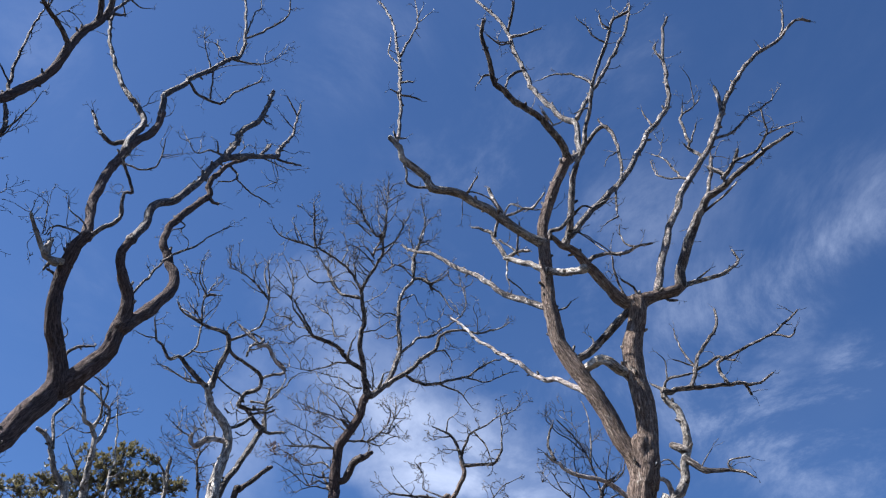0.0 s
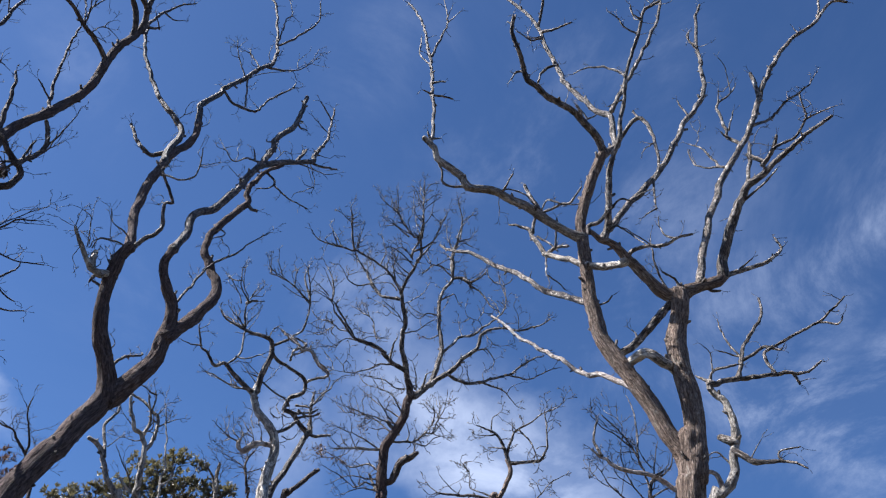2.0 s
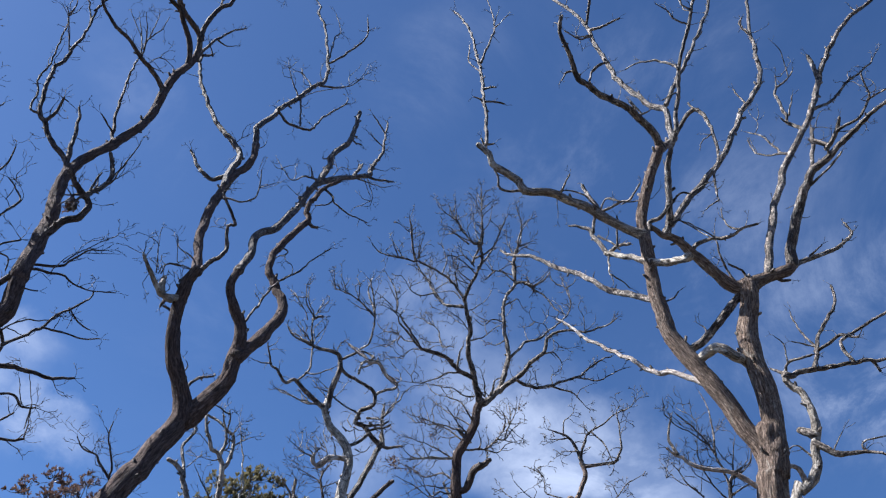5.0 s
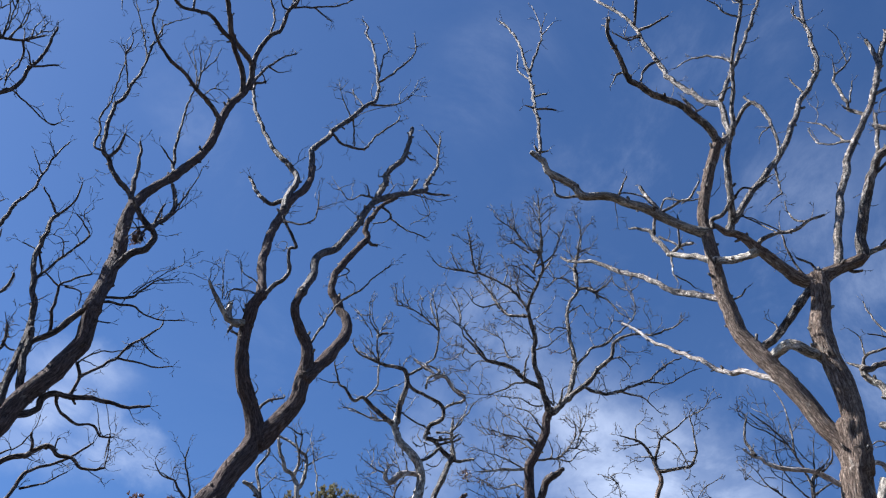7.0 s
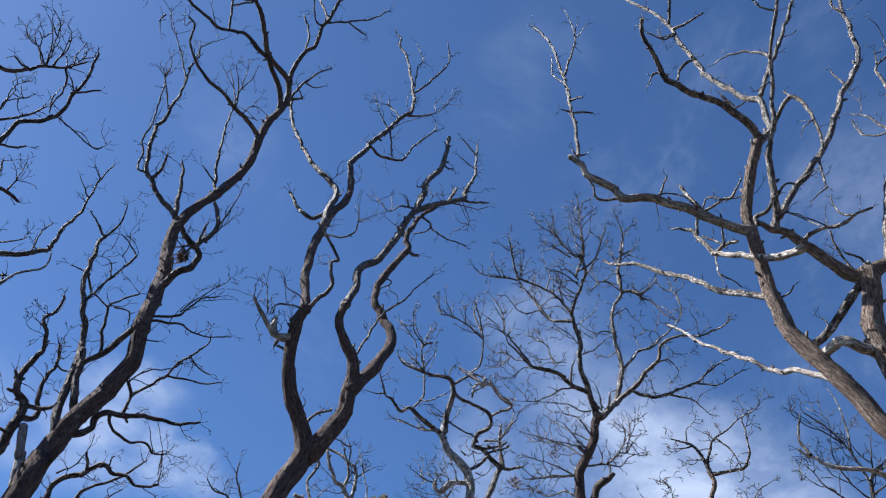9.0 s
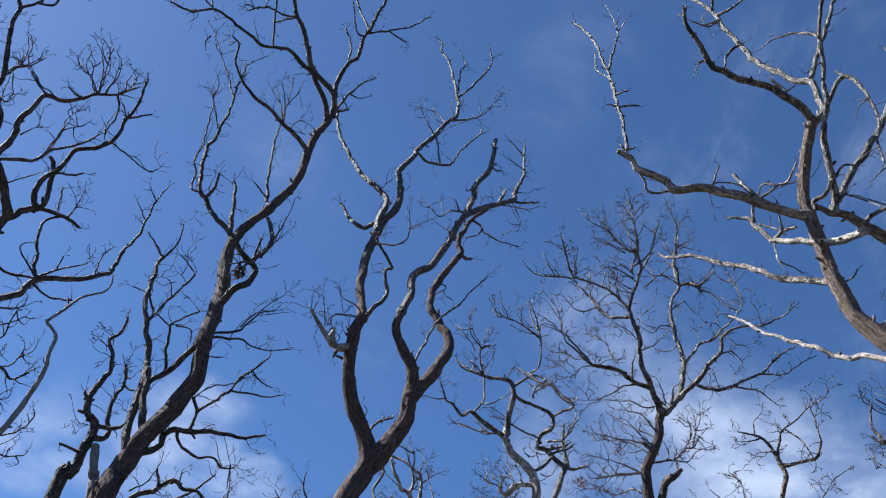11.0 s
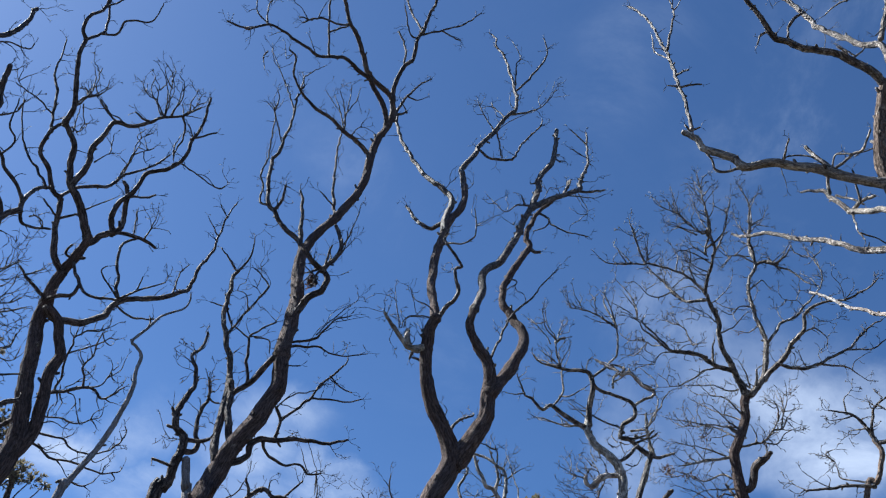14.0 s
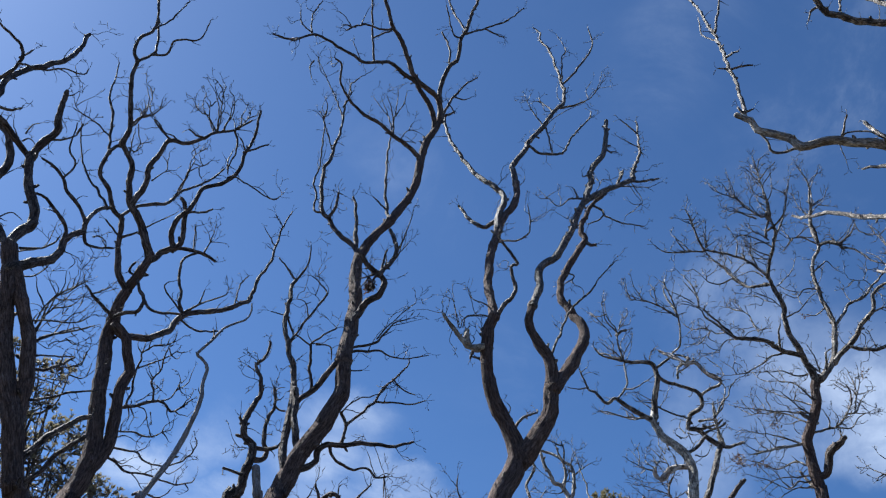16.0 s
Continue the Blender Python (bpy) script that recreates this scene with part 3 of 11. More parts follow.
limb("limb", (.0726, .0644, .0556, .0405, .0211), (.676, .033, 9.585), (.701, -.058, 9.803), (.792, -.176, 10.003), (.893, -.269, 10.24), (.972, -.389, 10.447), (1.073, -.451, 10.573), (1.152, -.536, 10.672), (1.335, -.622, 10.759), (1.558, -.735, 10.893), (1.797, -.849, 11.023), (2.038, -.984, 11.134), (2.34, -1.114, 11.237))
limb("branch", (.0296, .0267, .0216, .0165, .0051), (1.56, .614, 13.131), (1.709, .674, 13.214), (1.951, .779, 13.477), (2.214, .883, 13.892), (2.478, .97, 14.147), (2.728, 1.043, 14.48), (2.932, 1.088, 14.845))
limb("branch", (.0287, .0278, .0271), (1.152, -.538, 10.698), (1.234, -.459, 11.084), (1.31, -.341, 11.703))
limb("branch", (.0261, .0211), (1.257, -.401, 11.411), (1.437, -.441, 11.226))
limb("branch", (.0346, .0277, .0217), (1.428, -.436, 11.145), (1.55, -.551, 11.276), (1.648, -.671, 11.449))
limb("branch", (.0218, .0189, .0168, .0139, .0129), (1.599, -.606, 11.288), (1.861, -.715, 11.328), (2.013, -.829, 11.453), (2.06, -.888, 11.549), (2.026, -.979, 11.722), (2.016, -1.04, 11.839))
limb("twig", (.0168, .0111, .0046), (2.036, -.859, 11.506), (2.253, -.963, 11.526), (2.457, -1.06, 11.479))
limb("branch", (.0202, .0172, .0122), (1.103, -.447, 10.509), (1.31, -.583, 10.579), (1.529, -.748, 10.71))
limb("branch", (.0285, .0275, .0245, .0194, .0102), (1.313, .542, 12.609), (1.281, .537, 12.675), (1.153, .587, 12.9), (1.132, .613, 13.141), (1.103, .649, 13.523), (1.072, .674, 13.743), (1.135, .701, 13.924), (1.299, .729, 14.086), (1.453, .768, 14.34))
limb("twig", (.0153, .0051), (1.114, .685, 13.866), (1.145, .555, 14.128))
limb("twig", (.0153, .0101), (1.193, .597, 13.082), (1.306, .501, 13.427))
limb("twig", (.0102, .007, .0051), (1.36, .739, 14.207), (1.321, .514, 14.593), (1.221, .386, 14.728))
limb("branch", (.0233, .0204, .0173, .0122, .0103), (1.073, .419, 12.009), (.936, .503, 12.175), (.817, .593, 12.53), (.657, .698, 12.893), (.526, .771, 13.049))
limb("twig", (.0182, .0143, .0123, .0102), (.985, .461, 12.092), (.645, .609, 12.311), (.544, .66, 12.526), (.505, .705, 12.798))
limb("branch", (.0408, .035, .0293, .0243, .0133), (.675, .036, 9.547), (.748, .084, 9.638), (.923, .18, 9.774), (1.222, .299, 9.931), (1.412, .39, 10.123), (1.549, .453, 10.322), (1.5, .488, 10.539))
limb("twig", (.0161, .0081), (.933, .179, 9.803), (1.108, .096, 9.89))
limb("twig", (.0237, .0199, .0159), (.435, -.035, 9.386), (.496, -.004, 9.293), (.606, .02, 9.324))
limb("branch", (.0278, .0257, .0238, .0189, .015), (-.569, -.549, 9.596), (-.425, -.606, 9.66), (-.214, -.656, 9.651), (-.025, -.73, 9.603), (.117, -.759, 9.661), (.313, -.833, 9.64))
limb("twig", (.0151, .0132, .0104, .0076), (.117, -.759, 9.661), (.004, -.711, 9.724), (-.081, -.649, 9.963), (-.09, -.561, 10.246))
limb("twig", (.0123, .0094, .0074), (-.657, -.732, 10.046), (-.466, -.839, 9.738), (-.277, -.944, 9.434))
limb("twig", (.0156, .0136, .0115), (-.1, -.241, 9.267), (-.187, -.333, 9.508), (-.225, -.454, 9.778))
limb("twig", (.0196, .0156, .0117), (.067, -.188, 9.273), (.028, -.247, 9.397), (-.12, -.33, 9.443))
limb("limb", (.0507, .0501, .046, .0395, .0378), (-.598, -.545, 9.523), (-.706, -.493, 9.53), (-1.074, -.292, 9.721), (-1.335, -.173, 9.956), (-1.573, -.051, 10.165), (-1.779, .043, 10.342), wood="pale")
limb("branch", (.0338, .0309, .027, .0131), (-1.779, .045, 10.324), (-1.953, .099, 10.732), (-2.076, .137, 10.949), (-2.375, .224, 11.193))
limb("twig", (.0259, .0218), (-1.984, .117, 10.859), (-1.93, -.001, 11.055))
limb("twig", (.0298, .0257, .0206), (-1.738, .045, 10.324), (-1.61, -.063, 10.362), (-1.404, -.163, 10.24))
limb("twig", (.0169, .0149, .0129), (-1.902, .097, 10.741), (-1.71, .059, 10.526), (-1.589, .018, 10.338))
limb("twig", (.0169, .0109, .0078), (-1.76, .049, 10.267), (-1.738, -.086, 9.846), (-1.672, -.154, 9.618))
limb("twig", (.0118, .0099, .0079), (-1.703, -.135, 9.764), (-1.583, -.051, 9.69), (-1.482, .033, 9.604))
limb("twig", (.0168, .0146, .0126), (-1.61, -.061, 10.325), (-1.566, -.208, 10.551), (-1.547, -.298, 10.7))
limb("limb", (.0675, .0655, .061, .053, .040), (-1.192, -.247, 10.309), (-1.315, -.302, 10.336), (-1.551, -.467, 10.422), (-1.75, -.581, 10.551), (-1.951, -.72, 10.663), (-2.162, -.827, 10.717), (-2.427, -.983, 10.775), (-2.71, -1.104, 10.78), (-2.812, -1.187, 10.925), (-2.987, -1.31, 11.049), (-3.134, -1.387, 11.159), (-3.196, -1.464, 11.308), (-3.33, -1.539, 11.449), wood="pale")
limb("branch", (.0294, .0281, .0267, .0234, .0179), (-3.224, -1.493, 11.409), (-3.267, -1.346, 12.025), (-3.384, -1.192, 12.712), (-3.495, -1.031, 13.451), (-3.605, -.888, 14.152), (-3.742, -.789, 14.759), (-3.924, -.653, 15.545), (-4.149, -.543, 16.251), (-4.451, -.433, 16.921))
limb("branch", (.0259, .0205, .016, .0103, .0057), (-3.632, -.837, 14.452), (-3.577, -.688, 15.116), (-3.523, -.567, 15.776), (-3.652, -.445, 16.584), (-3.814, -.362, 17.22))
limb("twig", (.0112, .0055), (-3.523, -.567, 15.776), (-3.21, -.744, 15.816))
limb("twig", (.0112, .0055), (-3.537, -.58, 15.871), (-3.391, -.746, 16.058))
limb("twig", (.0148, .013, .0102), (-3.598, -.88, 14.08), (-3.895, -.778, 14.671), (-3.941, -.677, 15.267))
limb("twig", (.0238, .0145), (-3.487, -1.029, 13.427), (-3.243, -1.096, 13.311))
limb("twig", (.0192, .0139), (-3.425, -1.117, 12.989), (-3.15, -.915, 13.07))
limb("twig", (.0192, .009), (-3.425, -1.118, 12.997), (-3.562, -1.265, 12.958))
limb("twig", (.0214, .0168), (-3.224, -1.495, 11.434), (-3.267, -1.571, 11.573))
limb("twig", (.0214, .0125), (-3.204, -1.5, 11.482), (-3.095, -1.46, 11.517))
limb("branch", (.0171, .0172, .0192, .0202), (-3.151, -1.387, 11.166), (-3.091, -1.335, 11.069), (-3.026, -1.221, 10.771), (-2.765, -1.103, 10.763))
limb("twig", (.0168, .0119), (-2.261, -.906, 10.759), (-2.043, -1.136, 10.885))
limb("twig", (.0121, .0121, .0122, .0123), (-2.261, -.906, 10.759), (-2.155, -.863, 10.868), (-1.943, -.781, 10.791), (-1.743, -.637, 10.602))
limb("branch", (.0285, .0268, .0259), (-1.73, -.583, 10.587), (-1.89, -.505, 10.99), (-1.992, -.447, 11.298))
limb("branch", (.0248, .0189, .017, .0121), (-1.73, -.583, 10.57), (-1.433, -.715, 10.584), (-1.277, -.764, 10.544), (-1.109, -.876, 10.695))
limb("twig", (.0162, .0142, .0122), (-1.739, -.583, 10.587), (-1.634, -.673, 10.728), (-1.42, -.739, 10.559))
limb("twig", (.0084, .0038), (-2.29, -.902, 10.716), (-2.318, -.731, 10.444))
limb("branch", (.031, .03, .0272, .0252, .0233), (-1.02, -.822, 9.876), (-1.037, -.853, 9.969), (-.886, -.88, 9.991), (-.8, -.91, 10.074), (-.743, -.939, 10.14))
limb("twig", (.0196, .0148, .012), (-.687, -.919, 10.215), (-.555, -.972, 10.284), (-.443, -.993, 10.226))
limb("twig", (.0124, .0086), (-.377, -.565, 10.683), (-.166, -.669, 10.685))
limb("limb", (.0471, .0455, .0384, .0315, .02), (-1.111, -.182, 9.17), (-1.226, -.083, 9.295), (-1.501, .137, 9.596), (-1.794, .378, 9.888), (-1.969, .512, 10.11), (-2.301, .743, 10.556), (-2.585, .896, 10.864), (-2.882, 1.057, 11.14), (-3.198, 1.194, 11.502), (-3.511, 1.308, 11.697), (-3.726, 1.385, 11.826), (-3.885, 1.429, 11.994))
limb("limb", (.0365, .0342, .0309, .0252, .018), (-.663, -.12, 7.824), (-.817, .005, 7.981), (-1.045, .177, 8.218), (-1.31, .374, 8.394), (-1.547, .557, 8.716), (-1.776, .711, 8.968), (-2.061, .876, 9.254), (-2.411, 1.06, 9.656), (-2.606, 1.143, 9.909), (-2.824, 1.235, 10.164), wood="bleached")
limb("limb", (.0501, .0511, .0531, .0532, .0522), (-.031, -.177, 9.056), (-.119, -.173, 8.971), (-.307, -.163, 8.762), (-.553, -.15, 8.495), (-.76, -.141, 8.304))
limb("limb", (.063, .064, .064, .062, .058), (-.06, -.05, 8.04), (-.141, -.13, 8.074), (-.233, -.28, 8.034), (-.33, -.36, 8.081), (-.432, -.36, 8.132), (-.537, -.25, 8.171), (-.664, -.1, 8.177), wood="pale")
limb("twig", (.0157, .0128, .0117), (-1.033, -.179, 9.103), (-.883, -.233, 9.126), (-.823, -.263, 9.179))
limb("twig", (.0148, .0108, .0079), (-.533, -.15, 8.515), (-.554, -.13, 8.63), (-.603, -.132, 8.687))
limb("limb", (.0347, .0296, .0245, .0194, .0134), (-.17, -.07, 6.426), (-.249, -.097, 6.428), (-.415, -.179, 6.531), (-.629, -.283, 6.575), (-.878, -.388, 6.591), (-1.03, -.442, 6.698), (-1.141, -.523, 6.777), wood="bleached")
limb("branch", (.0203, .0175, .0136, .0108), (-1.04, -.444, 6.718), (-1.121, -.399, 6.916), (-1.115, -.329, 7.142), (-1.067, -.308, 7.275))
limb("twig", (.0131, .0109, .0087), (-1.842, -2.344, 12.729), (-1.954, -2.292, 12.941))
limb("twig", (.0154, .0143, .0132), (-1.887, -2.323, 12.814), (-1.849, -2.302, 12.928), (-1.833, -2.277, 13.104))
limb("twig", (.0148, .0127, .0106), (-1.815, -1.814, 12.325), (-1.881, -1.826, 12.328), (-1.927, -1.837, 12.23), (-1.964, -1.848, 12.131))
limb("twig", (.0065, .005, .0035), (-1.742, -1.749, 12.274), (-1.709, -1.735, 12.311), (-1.663, -1.714, 12.382), (-1.632, -1.698, 12.436))
limb("twig", (.0169, .0141, .0113), (-1.902, .299, 16.029), (-2.016, .282, 16.071), (-2.101, .27, 16.039), (-2.146, .264, 16.113))
limb("twig", (.0084, .0064, .0045), (-2.101, .27, 16.039), (-2.09, .288, 15.88))
limb("twig", (.0146, .0124, .0101), (-2.142, .183, 15.952), (-2.234, .143, 16.023), (-2.307, .11, 16.087), (-2.339, .094, 16.127), wood="bleached")
limb("twig", (.0086, .0066, .0046), (-2.146, .264, 16.113), (-2.166, .335, 16.456))
limb("twig", (.0085, .0065, .0046), (-2.15, .278, 16.182), (-2.065, .211, 16.352))
limb("twig", (.0178, .0163, .0148), (-1.95, .321, 16.462), (-1.894, .297, 16.713), (-1.871, .276, 16.965), (-1.836, .257, 17.163), (-1.824, .245, 17.3))
limb("twig", (.009, .0069, .0048), (-2.381, .373, 17.309), (-2.338, .334, 17.367), (-2.309, .29, 17.455))
limb("twig", (.0082, .0063, .0044), (-1.728, .26, 15.418), (-1.781, .215, 15.517), (-1.861, .174, 15.568))
limb("twig", (.0132, .011, .0088), (-1.367, -1.512, 12.739), (-1.453, -1.487, 12.747), (-1.535, -1.461, 12.715), (-1.609, -1.434, 12.654), (-1.628, -1.412, 12.521), (-1.619, -1.399, 12.427))
limb("twig", (.0076, .0058, .0041), (-1.327, .135, 14.166), (-1.251, .11, 14.166), (-1.18, .089, 14.126))
limb("twig", (.0067, .0051, .0036), (-1.277, -1.191, 12.156), (-1.232, -1.144, 12.428), (-1.209, -1.111, 12.627))
limb("twig", (.0134, .0123, .0112), (-.977, -.851, 12.175), (-1.025, -.879, 12.274), (-1.072, -.906, 12.371), (-1.112, -.926, 12.435))
limb("twig", (.0065, .005, .0035), (-.832, -1.608, 12.434), (-.858, -1.597, 12.506))
limb("twig", (.0065, .005, .0035), (-.345, -2.093, 12.825), (-.357, -2.126, 12.919))
limb("twig", (.0065, .0049, .0034), (-.09, -1.997, 12.523), (-.023, -1.968, 12.559), (.059, -1.933, 12.615))
limb("twig", (.0088, .0077, .0066), (-.015, -2.074, 12.742), (-.098, -2.064, 12.803), (-.139, -2.054, 12.967), (-.163, -2.043, 13.161), wood="pale")
limb("twig", (.0064, .0049, .0034), (-.024, -2.064, 12.715), (.108, -2.104, 12.585))
limb("twig", (.0112, .0101, .009), (.02, -2.114, 12.845), (.094, -2.086, 13.004), (.185, -2.054, 13.171), (.263, -2.022, 13.374))
limb("twig", (.0064, .0049, .0034), (.171, -2.17, 12.928), (.269, -2.219, 12.851), (.37, -2.268, 12.781), (.451, -2.309, 12.784), (.493, -2.332, 12.808))
limb("twig", (.0066, .005, .0035), (.15, -2.165, 12.926), (.087, -2.185, 13.033), (.028, -2.202, 13.124))
limb("twig", (.0162, .0148, .0135), (.89, .285, 14.905), (.821, .243, 15.044), (.773, .212, 15.147), (.788, .18, 15.302))
limb("twig", (.008, .0062, .0043), (.816, .239, 15.054), (.75, .262, 15.135))
limb("twig", (.008, .0061, .0042), (.887, .298, 15.026), (.997, .245, 14.94), (1.093, .199, 14.924))
limb("twig", (.0148, .0123, .0099), (.78, .092, 13.313), (.836, .11, 13.403), (.889, .126, 13.484))
limb("twig", (.0079, .0061, .0042), (1.139, .581, 14.076), (1.215, .6, 14.077), (1.295, .621, 14.193), (1.375, .644, 14.313), (1.454, .671, 14.486))
limb("twig", (.0171, .0143, .0114), (2.737, .814, 15.599), (2.705, .845, 15.722), (2.684, .871, 15.832))
limb("twig", (.0082, .0063, .0044), (2.748, 1.047, 14.516), (2.765, 1.033, 14.63))
limb("twig", (.0078, .006, .0042), (2.188, .873, 13.851), (2.156, .864, 13.934), (2.06, .856, 13.913))
limb("twig", (.008, .0061, .0043), (2.267, .9, 13.943), (2.304, .97, 14.258))
limb("twig", (.0077, .0059, .0041), (2.169, .868, 13.901), (2.298, .805, 13.792), (2.361, .762, 13.628))
limb("twig", (.0077, .0059, .0041), (2.361, .762, 13.628), (2.462, .72, 13.487), (2.538, .7, 13.521), (2.538, .702, 13.625), (2.479, .718, 13.699))
limb("twig", (.0064, .0049, .0034), (2.027, -.847, 11.482), (1.949, -.891, 11.482), (2.075, -.906, 11.563), (2.178, -.956, 11.522), (2.245, -.995, 11.489))
limb("twig", (.0171, .0159, .0147), (1.179, .577, 12.855), (1.101, .549, 12.909), (1.062, .531, 12.965))
limb("twig", (.0073, .0056, .0039), (.594, .635, 12.419), (.566, .649, 12.561), (.538, .667, 12.747))
limb("twig", (.0077, .0059, .0041), (.631, .713, 12.924), (.711, .781, 13.159), (.71, .826, 13.351), (.652, .876, 13.562), (.622, .932, 13.777))
limb("twig", (.0076, .0059, .0041), (.71, .826, 13.351), (.768, .803, 13.459), (.765, .777, 13.621))
limb("twig", (.0072, .0056, .0039), (.841, .575, 12.459), (.887, .619, 12.611))
limb("twig", (.0066, .005, .0035), (1.31, -.341, 11.703), (1.449, -.371, 11.659), (1.534, -.39, 11.587), (1.605, -.406, 11.533))
limb("twig", (.0069, .0053, .0037), (1.379, -.356, 11.681), (1.448, -.285, 11.937), (1.513, -.235, 12.108), (1.609, -.193, 12.201))
limb("twig", (.0065, .005, .0035), (1.293, -.409, 11.374), (1.422, -.426, 11.352), (1.503, -.437, 11.375))
limb("twig", (.0129, .0118, .0107), (1.44, -.447, 11.158), (1.347, -.47, 11.212), (1.273, -.486, 11.242))
limb("twig", (.0065, .005, .0035), (1.56, -.563, 11.293), (1.706, -.546, 11.296), (1.822, -.533, 11.303))
limb("twig", (.0179, .0168, .0157), (1.452, -.459, 11.171), (1.566, -.396, 11.371), (1.669, -.326, 11.632), (1.717, -.276, 11.838))
limb("twig", (.0062, .0048, .0033), (1.869, -.889, 11.056), (1.905, -.879, 10.979), (1.877, -.872, 10.9))
limb("twig", (.0062, .0048, .0033), (1.917, -.916, 11.079), (1.924, -.929, 10.979))
limb("twig", (.0128, .0106, .0085), (-1.117, -.287, 10.939), (-1.278, -.304, 10.93), (-1.386, -.316, 10.946), (-1.469, -.325, 10.903))
limb("twig", (.0065, .005, .0035), (-1.117, -.287, 10.939), (-1.029, -.264, 10.957), (-.945, -.237, 11.088), (-.886, -.217, 11.182))
limb("twig", (.0063, .0048, .0033), (-.335, -.586, 10.683), (-.235, -.57, 10.7), (-.151, -.556, 10.781), (-.098, -.545, 10.863))
limb("twig", (.0059, .0045, .0031), (.156, -.774, 9.657), (.214, -.712, 9.882))
limb("twig", (.0097, .0087, .0077), (-.214, -.656, 9.651), (-.298, -.713, 9.722), (-.367, -.755, 9.765), (-.459, -.806, 9.803), (-.529, -.846, 9.838), (-.615, -.889, 9.852), (-.673, -.917, 9.865))
limb("twig", (.0059, .0045, .0031), (-.231, -.667, 9.665), (-.219, -.71, 9.786), (-.197, -.738, 9.861))
limb("twig", (.0059, .0045, .0032), (-.198, -.369, 9.589), (-.274, -.3, 9.483), (-.307, -.277, 9.456))
limb("twig", (.0059, .0045, .0032), (-.229, -.341, 9.547), (-.299, -.38, 9.6))
limb("twig", (.0059, .0045, .0031), (-.17, -.315, 9.46), (-.267, -.355, 9.418))
twigs(1.8, 0.2, 2, 0.45, knobs=2.6)

oak_q = tree("oak_tree", "slender bare oak with a crooked lichen-pale stem and knotty stubs", 2.62, 11.21, -16.13, pale="lichen")
limb("trunk", (.105, .068, .0619, .0548, .0428), (0, 0, -.15), (-.06, 0, .5), (-.29, 0, 3.8), (.6, 0, 6.91), (.74, 0, 7.07), (.89, -.026, 7.222), (.969, -.026, 7.422), (.969, -.026, 7.632), (1.039, -.026, 7.881), (1.039, -.052, 8.162), (.969, -.052, 8.441), (.839, -.052, 8.63), (.799, -.078, 8.79), wood="pale")
limb("limb", (.036, .0329, .0299, .0278), (.78, 0, 7.2), (.73, -.052, 7.344), (.63, -.078, 7.406), (.55, -.104, 7.378), wood="bleached")
limb("limb", (.0428, .039, .0293, .0183, .0132), (.799, -.078, 8.75), (.91, -.026, 8.77), (1.02, 0, 8.84), (1.364, .104, 8.91), (1.69, .182, 8.981), (1.999, .259, 9.02), (2.196, .31, 9.081), (2.33, .336, 9.182), (2.404, .361, 9.253))
limb("twig", (.0223, .0173), (1.979, .259, 9.01), (2.041, .285, 8.868))
limb("branch", (.0301, .0292, .0273, .0214, .0184), (1.202, .052, 8.9), (1.305, .13, 9.273), (1.377, .182, 9.566), (1.563, .259, 9.862), (1.72, .336, 10.22), (1.722, .387, 10.497))
limb("branch", (.0262, .023, .0218, .0187, .0127), (1.275, .13, 9.212), (1.59, 0, 9.32), (1.777, -.052, 9.308), (2.056, -.182, 9.393), (2.372, -.285, 9.467), (2.532, -.361, 9.562), (2.784, -.462, 9.752))
limb("twig", (.0177, .0147, .0127), (2.392, -.285, 9.487), (2.607, -.387, 9.355), (2.689, -.437, 9.441))
limb("branch", (.0219, .0218, .0207), (1.737, -.052, 9.298), (1.602, -.156, 9.077), (1.683, -.285, 8.699))
limb("twig", (.0219, .0169), (1.717, -.052, 9.289), (1.841, -.13, 9.187))
limb("twig", (.0171, .0152, .0122, .0092), (1.295, .13, 9.253), (1.186, .207, 9.536), (1.108, .285, 9.812), (1.049, .387, 10.181))
limb("twig", (.0131, .0111, .009), (1.275, .13, 9.293), (1.133, .104, 9.353), (.981, .052, 9.382))
limb("branch", (.0209, .0199, .0167), (.819, -.078, 8.82), (.878, -.13, 8.909), (1.181, -.285, 8.896))
limb("twig", (.0129, .0079, .0039), (.868, -.13, 8.899), (.857, -.207, 9.194), (.738, -.259, 9.321))
limb("branch", (.0259, .0199, .013), (.809, -.078, 8.78), (.73, -.052, 8.85), (.64, -.026, 8.93))
limb("branch", (.0579, .0519, .046), (1.019, -.026, 7.821), (.94, -.026, 7.861), (.84, 0, 7.92))
limb("branch", (.0489, .0449, .0398, .0218, .0118), (.999, -.026, 7.682), (1.089, -.052, 7.613), (1.178, -.078, 7.525), (1.305, -.13, 7.449), (1.609, -.207, 7.404), (1.841, -.285, 7.272))
limb("twig", (.0158, .0139, .008), (1.579, -.207, 7.404), (1.551, -.182, 7.551), (1.837, -.052, 7.693))
limb("twig", (.0119, .01, .004), (1.197, -.078, 7.545), (1.247, -.078, 7.645), (1.369, -.026, 7.851))
limb("twig", (.016, .011, .008), (.94, -.026, 7.492), (.77, .026, 7.718), (.65, .078, 7.705))
limb("twig", (.013, .0108, .0087), (1.71, -.073, 9.254), (1.759, -.097, 9.211), (1.819, -.122, 9.198))
limb("twig", (.0064, .0049, .0034), (1.651, -.233, 8.85), (1.7, -.205, 8.913), (1.73, -.186, 8.961))
limb("twig", (.0066, .005, .0035), (1.59, 0, 9.32), (1.571, -.019, 9.381))
twigs(1.6, 0.25, 1, 0.4)

